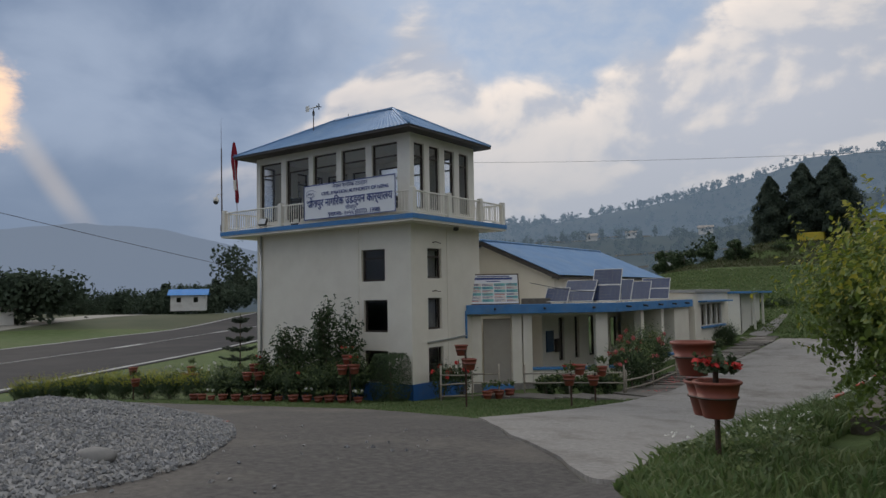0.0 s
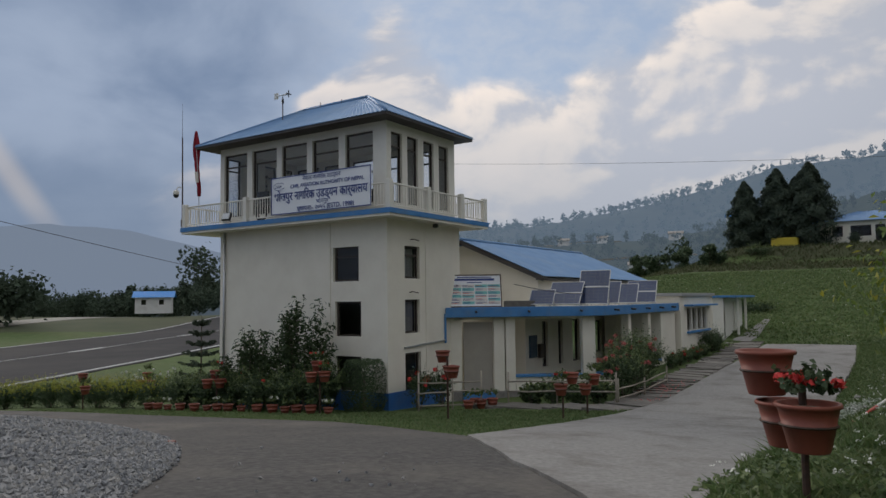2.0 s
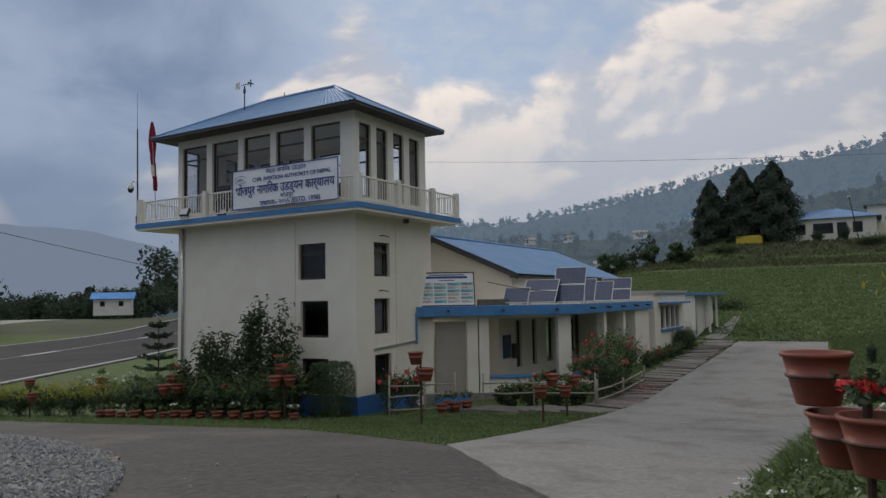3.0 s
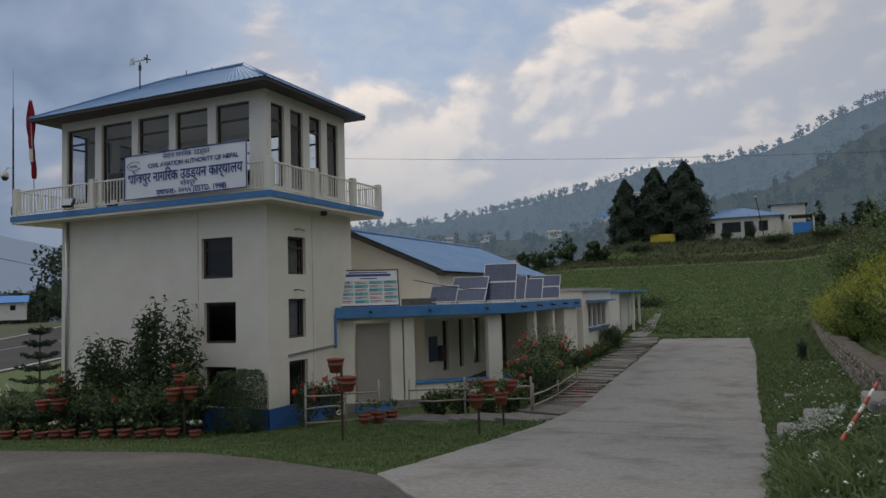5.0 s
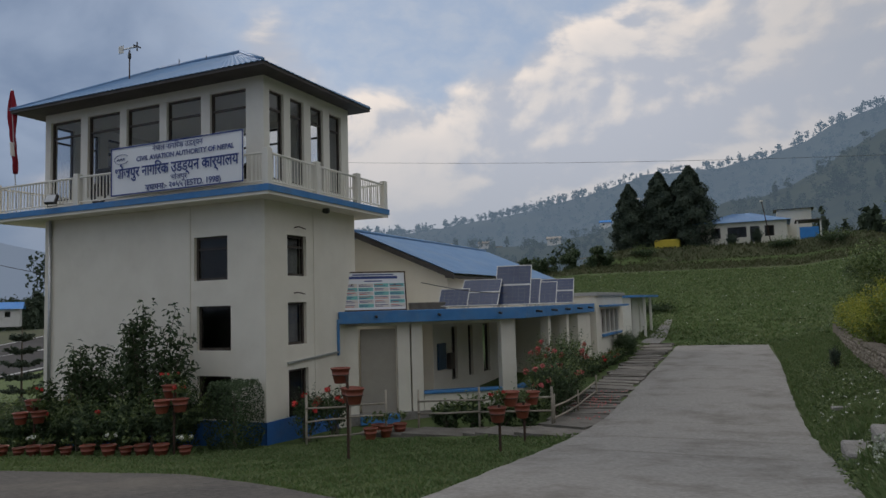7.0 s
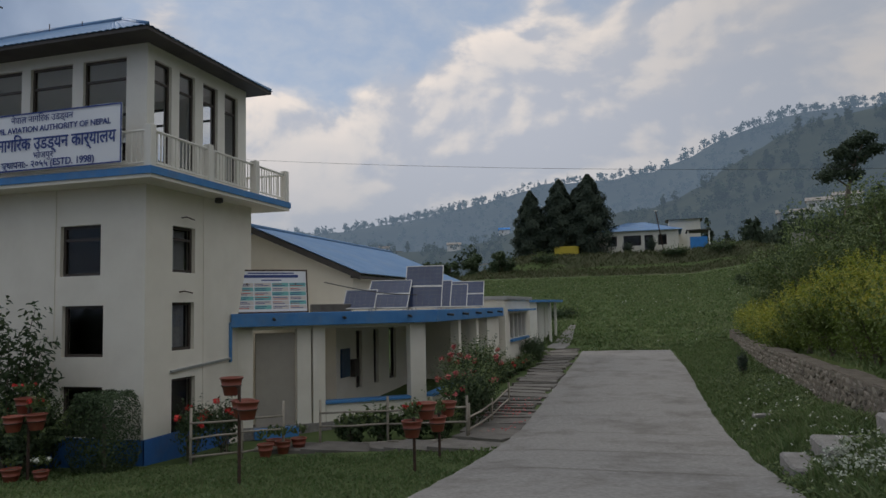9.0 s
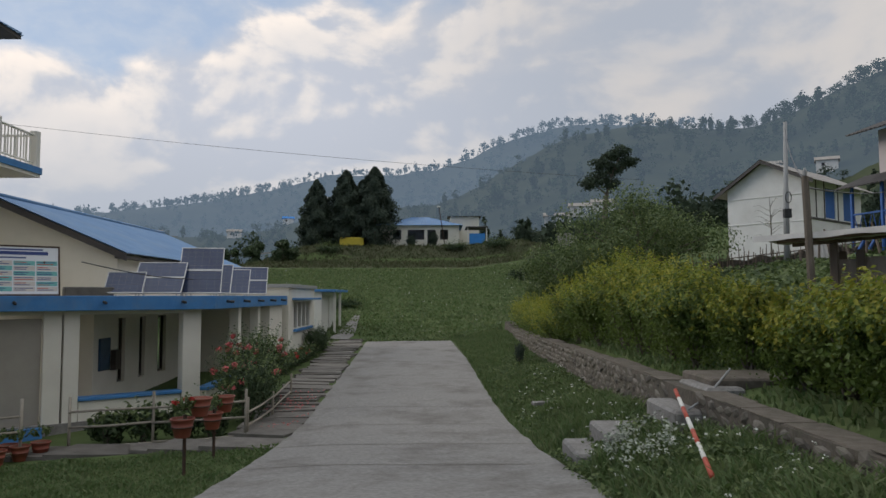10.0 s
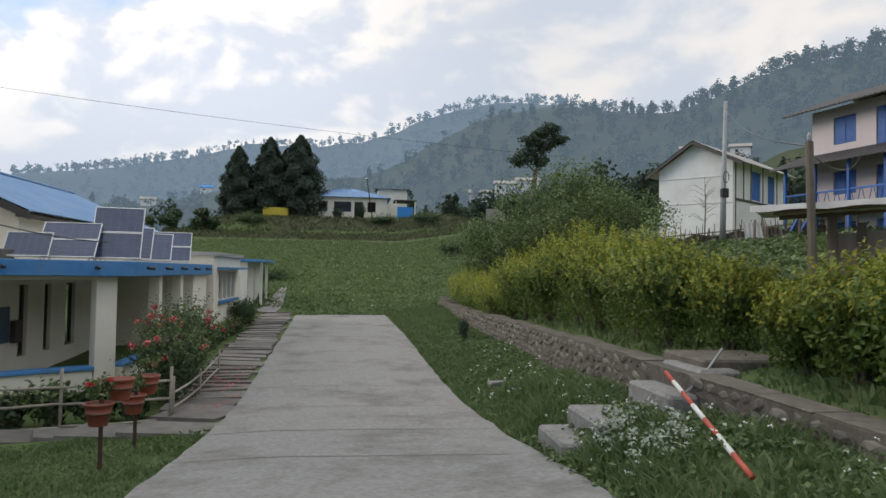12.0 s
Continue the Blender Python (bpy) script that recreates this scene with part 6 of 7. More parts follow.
part("body", Shape().tube([(-0.30, 0, 0.83), (0.28, 0, 0.83)], [0.018, 0.032], 8), WHITE, vane, smooth=True)
part("tail_fin", Shape().soft_box(-0.42, -0.22, -0.008, 0.008, 0.72, 0.95, 0.006), WHITE, vane)
part("propeller", Shape().soft_box(0.28, 0.30, -0.02, 0.02, 0.70, 0.96, 0.004).soft_box(0.281, 0.299, -0.13, 0.13, 0.81, 0.85, 0.004), BLACK, vane)
part("collar", Shape().lathe([(0.03, 0.52), (0.045, 0.55), (0.045, 0.66), (0.03, 0.70)], 10), BLACK, vane)
for x, h in ((-4.4, 0.12), (-3.4, 0.06)):
    single("lightning_rod", Shape().tube([(x, 1.85, 10.1), (x, 1.85, 10.2 + h)], 0.012, 6), IRON, "short lightning rod on the roof ridge", "rod", "lightning rods")
fld = thing("floodlight", (-6.25, -0.72, 5.95), "black rectangular floodlight at the balcony edge", "floodlight")
fmx = pose(0, 0, 0.18, -25, 0, 12)
part("housing", Shape().soft_box(-0.17, 0.17, -0.05, 0.05, -0.14, 0.14, 0.02), BLACK, fld, m=fmx)
part("glass", Shape().soft_box(-0.14, 0.14, -0.056, -0.049, -0.11, 0.11, 0.003), STEEL, fld, m=fmx)
part("bracket", Shape().tube([(-0.18, 0, 0.18), (-0.18, 0.02, 0.0), (0.18, 0.02, 0.0), (0.18, 0, 0.18)], 0.012, 5), IRON, fld)
coil = thing("cable_coil", (-5.0, -0.35, 5.92), "black coil of cable behind the railing", "cable")
for k in range(3):
    part("loop", Shape().tube([(0.26 * math.cos(a) * (1 - 0.08 * k), 0.03 * k, 0.30 + 0.27 * math.sin(a) * (1 - 0.08 * k)) for a in [math.tau * i / 24 for i in range(25)]], 0.035, 7), BLACK, coil, smooth=True)
single("wall_lamp", Shape().lathe([(0.02, 0.1), (0.09, 0.09), (0.10, 0.0), (0.05, -0.03)][::-1], 12, (0.28, 2.15, 5.585)), BLACK, "small dark lamp under the balcony", "lamp", smooth=True)
for zz, yy in ((5.02, 1.15), (3.40, 1.1)):
    single("wall_hook", Shape().tube([(-0.02, yy, zz + 0.1), (0.10, yy + 0.05, zz + 0.12), (0.12, yy + 0.3, zz + 0.08)], 0.015, 5), IRON, "small rusty bracket on the tower wall", "bracket", "wall brackets")
desk = thing("control_desk", (-3.7, 0.6, 5.91), "dark control desk with monitors inside the cab", "desk")
part("desk_top", Shape().soft_box(-2.9, 2.9, -0.25, 0.35, 0.72, 0.78, 0.01), FRAME, desk)
for x in (-2.2, -0.6, 1.0, 2.3):
    part("monitor", Shape().soft_box(x - 0.28, x + 0.28, -0.06, 0.0, 0.84, 1.2, 0.01), BLACK, desk)
    part("pedestal", Shape().soft_box(x - 0.2, x + 0.2, -0.2, 0.3, 0.0, 0.72, 0.01), FRAME, desk)

# ---- on the canopy ----
board = thing("information_board", (CA[0], CA[1], CZ1), "white notice board with teal tables leaning on the canopy", "sign board", rz=ANG)
bm4 = pose(1.02, 0.32, 0.02, -12, 0, 0)
BW2, BH2 = 1.78, 1.08
part("panel", Shape().soft_box(-BW2 / 2, BW2 / 2, 0, 0.03, 0, BH2, 0.006), BANNER, board, m=bm4)
fr = Shape()
for a, b, c, d in ((-BW2 / 2 - 0.02, BW2 / 2 + 0.02, -0.02, 0.015), (-BW2 / 2 - 0.02, BW2 / 2 + 0.02, BH2 - 0.015, BH2 + 0.02), (-BW2 / 2 - 0.02, -BW2 / 2 + 0.015, 0.015, BH2 - 0.015), (BW2 / 2 - 0.015, BW2 / 2 + 0.02, 0.015, BH2 - 0.015)):
    fr.box(a, b, -0.012, 0.035, c, d)
part("frame", fr, IRON, board, m=bm4)
rg = random.Random(12)
for k, (w, h, z, mat) in enumerate(((1.15, 0.035, BH2 - 0.09, INK), (1.35, 0.075, BH2 - 0.19, INK), (0.5, 0.03, BH2 - 0.27, INK))):
    part("print_bar", Shape().box(-w / 2, w / 2, -0.004, -0.001, z, z + h), mat, board, m=bm4)
for c in range(4):
    x0 = -0.86 + c * 0.435
    for r in range(6):
        z0 = 0.08 + r * 0.115
        part("table_cell", Shape().box(x0, x0 + 0.41, -0.003, -0.001, z0, z0 + 0.10), (TEAL, PALE, TEAL, PALE, TEAL, PALE)[(r + (c > 1)) % 6] if (r * 3 + c) % 5 else PALE, board, m=bm4)
        for q in range(2):
            part("print_bar", Shape().box(x0 + 0.02, x0 + 0.02 + rg.uniform(0.2, 0.36), -0.006, -0.0035, z0 + 0.02 + q * 0.04, z0 + 0.035 + q * 0.04), INKRED if (r + c + q) % 4 == 0 else INK, board, m=bm4)
for x in (-0.6, 0.6):
    part("strut", Shape().tube([(x + 1.02, 0.45, 0.75), (x + 1.02, 1.0, 0.0)], 0.018, 6), IRON, board)
single("parapet_block", Shape().soft_box(2.02, 3.05, 0.35, 0.62, CZ1 - 0.055, CZ1 + 0.20, 0.02, fm), material("mossy_concrete", [(0.09, 0.085, 0.08), (0.14, 0.13, 0.12)], 6, 0.95), "dark stained concrete upstand on the canopy", "upstand")


def solar_panel(at, w, l, tilt, rows, label, rz):
    ob = thing("solar_panel", at, label, "solar panel", "solar panels", rz)
    m = pose(0, 0, 0.10, tilt, 0, 0)
    fr, ce = Shape(), Shape()
    t = 0.022
    for r in range(rows):
        y0, y1 = l * r / rows + 0.004, l * (r + 1) / rows - 0.004
        for a, b, c, d in ((-w / 2, w / 2, y0, y0 + t), (-w / 2, w / 2, y1 - t, y1), (-w / 2, -w / 2 + t, y0 + t, y1 - t), (w / 2 - t, w / 2, y0 + t, y1 - t)):
            fr.box(a, b, c, d, -0.02, 0.022)
        part("cell_sheet", Shape().box(-w / 2 + t, w / 2 - t, y0 + t, y1 - t, -0.012, 0.010), CELL, ob, m=m)
        g = Shape()
        nx, ny = 6, max(3, int((y1 - y0) / 0.13))
        for i in range(1, nx):
            x = -w / 2 + w * i / nx
            g.box(x - 0.002, x + 0.002, y0 + t, y1 - t, 0.0105, 0.0118)
        for j in range(1, ny):
            y = y0 + (y1 - y0) * j / ny
            g.box(-w / 2 + t, w / 2 - t, y - 0.002, y + 0.002, 0.0122, 0.0134)
        part("cell_grid", g, material("dull_cell_wire", [(0.10, 0.11, 0.14), (0.14, 0.15, 0.18)], 8, 0.5), ob, m=m)
    part("frame", fr, ALU, ob, "bright aluminium frame", m=m)
    for x in (-w * 0.4, w * 0.4):
        yy, zz = l * 0.85 * math.cos(radians(tilt)), l * 0.85 * math.sin(radians(tilt)) + 0.08
        part("leg", Shape().tube([(x, yy, zz), (x, yy + 0.12, 0.0)], 0.018, 6), ALU, ob)
        part("foot", Shape().tube([(x, 0.03, 0.12), (x, 0.03, 0.0)], 0.018, 6), ALU, ob)
    return ob


CT = CZ1 - 0.05
SZ = 9
for (x, y), w, l, tilt, rows, lab in (((2.45, 5.15), 0.86, 0.66, 50, 1, "small framed solar panel on a tilted stand"), ((3.0, 5.70), 1.15, 1.15, 42, 2, "pair of dark solar panels on a tilted stand"), ((3.80, 6.35), 1.05, 1.35, 60, 2, "tall steep pair of dark solar panels"),
                                      ((3.50, 7.9), 1.25, 1.05, 50, 1, "white-framed solar panel on a tilted stand"), ((3.50, 9.9), 1.2, 1.0, 48, 1, "white-framed solar panel on a tilted stand"), ((3.50, 12.2), 1.2, 1.15, 52, 2, "pair of white-framed solar panels")):
    solar_panel((x, y, CT), w, l, tilt, rows, lab, SZ)
single("sagging_cable", Shape().tube([(1.8 + 2.0 * i / 12, 4.5 + 1.4 * i / 12, 3.75 - 0.35 * math.sin(math.pi * i / 24)) for i in range(13)], 0.012, 5), BLACK, "black cable sagging over the canopy", "cable")

# ---- bins by the runway ----
bins = thing("litter_bins", on(-20.6, -1.9), "two small grey litter bins on a frame", "bin")
part("frame", Shape().tube([(-0.5, 0, 0), (-0.5, 0, 1.15), (0.5, 0, 1.15), (0.5, 0, 0)], 0.03, 6), IRON, bins)
for x in (-0.27, 0.27):
    part("bin", Shape().lathe([(0.16, 0.25), (0.21, 0.75), (0.22, 0.78), (0.15, 0.92), (0.02, 0.97)], 14, (x, 0, 0)), material("grey_green_bin", [(0.30, 0.36, 0.36), (0.36, 0.42, 0.42)], 4, 0.6), bins, smooth=True)


# ---- houses on the hillside ----
def simple_house(at, w, d, h, rise, roof_mat, wall_mat, label, rz=0, wins=(), hip=False, over=0.5, name="house", win_mat=None, group=""):
    """Walls with real openings, pitched roof (ridge along x). wins: (u0, u1, z0, z1) on the front."""
    ob = thing(name, at, label, "house", group, rz)
    part("front_wall", wall_mesh(0, w, -1.2, h, 0.25, wins), wall_mat, ob, m=face((-w / 2, -d / 2, 0), 0))
    part("side_wall", wall_mesh(0.25, d - 0.25, -1.2, h, 0.25, []), wall_mat, ob, m=face((w / 2, -d / 2, 0), 90))
    part("side_wall", wall_mesh(0.25, d - 0.25, -1.2, h, 0.25, []), wall_mat, ob, m=face((-w / 2, d / 2, 0), -90))
    part("back_wall", wall_mesh(0, w, -1.2, h, 0.25, []), wall_mat, ob, m=face((w / 2, d / 2, 0), 180))
    for q in wins:
        window(ob, face((-w / 2, -d / 2, 0), 0), *q, depth=0.1, bars=(0.5,) if q[1] - q[0] > 1.1 else (), frame_mat=win_mat)
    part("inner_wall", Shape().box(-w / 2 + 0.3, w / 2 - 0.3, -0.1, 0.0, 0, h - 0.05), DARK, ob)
    ins = min(d, w) / 2 if hip else 0.0
    o = over
    e = [(-w / 2 - o, -d / 2 - o, h), (w / 2 + o, -d / 2 - o, h), (w / 2 + o, d / 2 + o, h), (-w / 2 - o, d / 2 + o, h)]
    r0, r1 = (-w / 2 - (0 if hip else o) + ins, 0, h + rise), (w / 2 + (0 if hip else o) - ins, 0, h + rise)
    part("roof_slope", corrugated(e[0], e[1], r1, r0, 0.25, 0.02, 0.03), roof_mat, ob)
    part("roof_slope", corrugated(e[2], e[3], r0, r1, 0.25, 0.02, 0.03), roof_mat, ob)
    if hip:
        part("roof_slope", corrugated(e[1], e[2], r1, r1, 0.25, 0.02, 0.03), roof_mat, ob)
        part("roof_slope", corrugated(e[3], e[0], r0, r0, 0.25, 0.02, 0.03), roof_mat, ob)
    else:
        for s in (-1, 1):
            g = Shape().prism([(-d / 2, h), (d / 2, h), (0, h + rise * 0.9)], -0.12, 0.12)
            part("gable", g, wall_mat, ob, m=Matrix.Translation((s * (w / 2 - 0.13), 0, 0)) @ pose(0, 0, 0, 90, 0, 90))
    return ob


HY = 80.0
HZ = 9.15
simple_house((7.6, HY + 4, HZ), 10.0, 8.0, 2.75, 1.45, ROOF, CREAM, "white bungalow with a blue hipped roof on the hillside", 0, [(1.6, 2.7, 0.95, 2.2), (3.5, 5.6, 0.95, 2.2), (6.0, 7.0, 0.3, 2.2), (7.6, 8.6, 0.95, 2.2)], True, 0.45)
simple_house((13.6, HY + 9, HZ), 3.9, 3.5, 4.7, 0.15, DARKTIN, CREAM, "tall cream water tower block beside the bungalow", 0, [(1.0, 1.5, 2.9, 3.5)], False, 0.4)
porch = thing("porch", (14.9, HY + 1.5, HZ), "open porch with a bright blue sheet hung in it", "porch")
part("roof", Shape().soft_box(-1.4, 1.4, -1.5, 2.5, 2.5, 2.62, 0.02), DARKTIN, porch)
for x in (-1.2, 1.2):
    part("post", Shape().soft_box(x - 0.08, x + 0.08, -1.3, -1.14, -0.6, 2.5, 0.01), WHITE, porch)
part("blue_sheet", Shape().soft_box(-1.0, 1.0, -1.25, -1.21, 0.35, 1.75, 0.01), TARP, porch, "bright blue plastic sheet")
ytank = thing("yellow_tank", (-0.75, HY - 1.0, HZ - 0.35), "yellow painted metal tank beside the conifers", "tank")
part("body", Shape().soft_box(-1.5, 1.5, -0.8, 0.8, 0.15, 1.45, 0.08), YELLOWPAINT, ytank)
for x in (-1.2, 1.2):
    part("foot", Shape().box(x - 0.1, x + 0.1, -0.6, 0.6, -0.4, 0.15), IRON, ytank)
for i, (x, y, h, r) in enumerate(((-5.4, HY, 9.2, 2.1), (-1.8, HY + 1.0, 10.6, 2.6), (1.9, HY + 0.5, 10.9, 2.9), (0.2, HY + 2.5, 9.6, 2.4))):
    conifer((x, y, HZ - 0.7), h, r, 800 + i)
lamp = thing("street_lamp", (10.6, HY - 2.0, HZ - 0.8), "leaning thin lamp post by the bungalow", "lamp post")
part("pole", Shape().tube([(0.35, 0, -0.3), (-0.55, 0, 5.6)], [0.07, 0.05], 7), IRON, lamp)
part("lamp_head", Shape().soft_box(-0.75, -0.40, -0.12, 0.12, 5.6, 5.75, 0.02), WHITE, lamp)
for i, (x, r) in enumerate(((6.6, 0.65), (9.4, 0.6), (2.6, 0.5))):
    shrub("round_garden_shrub", (x, HY - 1.2, HZ - 0.05), r, r, 1.35 if i != 1 else 1.9, 840 + i, "round clipped shrub in the bungalow garden", CONIFER, None, 0.14, 90, 8, 2500, group="garden shrubs")
for i, x in enumerate((-8.0, -11.5, -14.0, -17.0)):
    tree("hillside_bush", (x, HY - 8 + 2 * (i % 2), land(x, HY - 8) - 0.2), 2.6 + 0.6 * (i % 2), 1.6, 860 + i, "dark rounded bush on the hillside", LEAF, 0.3, 10, 260, 0.05, 0.9, "hillside bushes")
lone = thing("lone_tree", (31.0, HY, 12.6), "lone dark leaning tree on the slope", "tree")
part("trunk", Shape().tube([(0, 0, -0.5), (0.3, 0, 3.0), (1.2, 0, 6.0), (2.2, 0, 8.4)], [0.35, 0.28, 0.2, 0.06], 8).tube([(0.4, 0, 3.2), (-1.5, 0.2, 4.8)], [0.15, 0.05], 6).tube([(1.0, 0, 5.5), (-0.4, -0.2, 7.2)], [0.12, 0.04], 6).tube([(1.3, 0, 6.2), (3.4, 0, 7.2)], [0.12, 0.04], 6), BARK, lone)
lr = np.random.default_rng(883)
lc = [blob_points(lr, 420, c, (q, q, q * 0.55), 0.3) for c, q in (((-1.7, 0, 4.6), 1.5), ((-0.4, 0.3, 5.6), 1.6), ((0.8, 0, 4.6), 1.5), ((-0.3, 0, 7.2), 1.4), ((1.5, 0.2, 6.6), 1.6), ((3.2, 0, 7.4), 1.3), ((2.2, 0, 8.7), 1.5), ((1.0, 0, 8.2), 1.2))]
part("crown", cloud_mesh("crown", (FARWOOD,), np.vstack([c[0] for c in lc]), np.vstack([c[1] for c in lc]), 0.4, lr, 0.6), FARWOOD, lone)
single("garden_track", Shape().prism([(24.0, 74), (25.4, 74), (27.5, 80), (26.0, 80)], 7.2, 10.4), GRAVELROAD, "pale path climbing the slope", "path")

# white gabled house: gable end towards the drive
WH = thing("village_house", (31.0, 35.0, 6.0), "whitewashed village house with blue shutters and tin roof", "house", rz=-50)
gw, gl, gh, gr = 5.0, 9.0, 4.35, 1.25
part("gable_wall", Shape().prism([(-gw / 2, -1.6), (gw / 2, -1.6), (gw / 2, gh), (0, gh + gr), (-gw / 2, gh - 0.4)], -0.15, 0.15), WHITEWASH, WH, m=pose(0, 0, 0, 90, 0, 0))
sh = [(3.0, 4.6, 2.0, 3.95), (5.9, 7.3, 2.0, 3.95)]
part("long_wall", wall_mesh(0.15, gl, -1.6, gh, 0.3, sh), WHITEWASH, WH, m=face((gw / 2, 0, 0), 90))
part("long_wall", wall_mesh(0.15, gl, -1.6, gh - 0.4, 0.3, []), WHITEWASH, WH, m=face((-gw / 2 + 0.3, gl, 0), -90))
part("end_wall", Shape().box(-gw / 2 + 0.3, gw / 2 - 0.3, gl - 0.3, gl, -1.6, gh - 0.4), WHITEWASH, WH)
for a, b, c, d in sh:
    part("shutter", Shape().soft_box(a + 0.02, b - 0.02, 0.06, 0.12, c + 0.02, d - 0.02, 0.01), INDIGO, WH, "blue wooden shutter", m=face((gw / 2, 0, 0), 90))
for a in (0.18, 1.5, 2.75, 4.9, 7.6):
    part("timber_post", Shape().soft_box(a, a + 0.12, -0.04, -0.003, -0.2 if a < 1 else 1.9, gh, 0.01), DARKTIN, WH, m=face((gw / 2, 0, 0), 90))
part("floor_beam", Shape().soft_box(0.16, gl, -0.06, -0.003, 1.78, 1.92, 0.01), DARKTIN, WH, m=face((gw / 2, 0, 0), 90))
for z in (1.6, 3.3):
    part("mud_band", Shape().soft_box(-gw / 2 + 0.05, gw / 2 - 0.05, -0.19, -0.152, z, z + 0.06, 0.01), WHITEWASH, WH)
part("roof_slope", corrugated((gw / 2 + 0.75, -0.6, gh - 0.25), (gw / 2 + 0.75, gl + 0.4, gh - 0.25), (0, gl + 0.4, gh + gr + 0.12), (0, -0.6, gh + gr + 0.12), 0.25, 0.02, 0.03), TIN, WH)
part("roof_slope", corrugated((-gw / 2 - 0.8, gl + 0.4, gh - 0.75), (-gw / 2 - 0.8, -0.6, gh - 0.75), (0, -0.6, gh + gr + 0.12), (0, gl + 0.4, gh + gr + 0.12), 0.25, 0.02, 0.03), TIN, WH)
vb = Shape()
for (xa, za), (xb, zb) in (((gw / 2 + 0.75, gh - 0.25), (0, gh + gr + 0.12)), ((0, gh + gr + 0.12), (-gw / 2 - 0.8, gh - 0.75))):
    vb.add([(xa, -0.62, za - 0.04), (xa, -0.57, za - 0.04), (xa, -0.57, za - 0.24), (xa, -0.62, za - 0.24), (xb, -0.62, zb - 0.04), (xb, -0.57, zb - 0.04), (xb, -0.57, zb - 0.24), (xb, -0.62, zb - 0.24)],
           [(0, 1, 2, 3), (7, 6, 5, 4), (0, 4, 5, 1), (1, 5, 6, 2), (2, 6, 7, 3), (3, 7, 4, 0)])
part("barge_board", vb, DARKTIN, WH)

# three-storey house with blue galleries
PH = thing("gallery_house", (32.8, 16.5, 3.5), "pale pink three-storey house with blue wooden galleries", "house", rz=-80)
pw, pd = 9.0, 5.0
levels = ((-0.8, 2.3), (2.3, 4.5), (4.5, 6.9))
for k, (z0, z1) in enumerate(levels):
    hs = [(1.2, 2.4, z0 + 0.75 if k else 0.2, z1 - 0.45), (3.4, 4.2, z0 + 0.15, z1 - 0.40), (5.0, 6.0, z0 + 0.75, z1 - 0.45), (7.0, 7.8, z0 + 0.15, z1 - 0.4)]
    part("front_wall", wall_mesh(0, pw, z0, z1, 0.3, hs), PINKWASH if k else WHITEWASH, PH, m=face((-pw / 2, -pd / 2, 0), 0))
    for a, b, c, d in hs:
        part("shutter" if c > z0 + 0.5 else "door", Shape().soft_box(a + 0.02, b - 0.02, 0.05, 0.12, c + 0.02, d - 0.02, 0.01).soft_box((a + b) / 2 - 0.02, (a + b) / 2 + 0.02, 0.03, 0.049, c + 0.05, d - 0.05, 0.004), INDIGO, PH, "blue wooden leaf", m=face((-pw / 2, -pd / 2, 0), 0))
part("side_wall", wall_mesh(0.3, pd, -0.8, 6.9, 0.3, []), PINKWASH, PH, m=face((-pw / 2, pd / 2, 0), -90) @ Matrix.Translation((-0.3, 0, 0)))
part("side_wall", wall_mesh(0.3, pd, -0.8, 6.9, 0.3, []), PINKWASH, PH, m=face((pw / 2, -pd / 2, 0), 90))
part("back_wall", wall_mesh(0.3, pw - 0.3, -0.8, 6.9, 0.3, []), PINKWASH, PH, m=face((pw / 2, pd / 2, 0), 180))
part("roof_slope", corrugated((-pw / 2 - 0.7, -pd / 2 - 1.1, 6.75), (pw / 2 + 0.7, -pd / 2 - 1.1, 6.75), (pw / 2 + 0.7, 0, 8.1), (-pw / 2 - 0.7, 0, 8.1), 0.25, 0.02, 0.05), DARKTIN, PH)
part("roof_slope", corrugated((pw / 2 + 0.7, pd / 2 + 1.1, 6.75), (-pw / 2 - 0.7, pd / 2 + 1.1, 6.75), (-pw / 2 - 0.7, 0, 8.1), (pw / 2 + 0.7, 0, 8.1), 0.25, 0.02, 0.05), DARKTIN, PH)
part("gallery_roof", corrugated((-pw / 2 - 0.8, -pd / 2 - 1.7, 4.25), (pw / 2 + 0.5, -pd / 2 - 1.7, 4.25), (pw / 2 + 0.5, -pd / 2, 4.95), (-pw / 2 - 0.8, -pd / 2, 4.95), 0.25, 0.02, 0.04), DARKTIN, PH)
part("gallery_floor", Shape().soft_box(-pw / 2 - 0.4, pw / 2, -pd / 2 - 1.3, -pd / 2 - 0.003, 2.2, 2.32, 0.02), PLANK, PH)
for i in range(6):
    x = -pw / 2 - 0.3 + i * 1.75
    part("gallery_post", Shape().soft_box(x - 0.06, x + 0.06, -pd / 2 - 1.28, -pd / 2 - 1.16, -0.9, 4.38, 0.01), INDIGO, PH)
    if i < 5:
        part("gallery_rail", Shape().soft_box(x + 0.06, x + 1.69, -pd / 2 - 1.25, -pd / 2 - 1.19, 3.02, 3.10, 0.01), INDIGO, PH)
        for j in range(6):
            a, b = x + 0.12 + j * 0.27, x + 0.30 + j * 0.27
            part("gallery_baluster", Shape().tube([(a if j % 2 else b, -pd / 2 - 1.22, 2.32), (b if j % 2 else a, -pd / 2 - 1.22, 3.02)], 0.022, 4), INDIGO, PH)
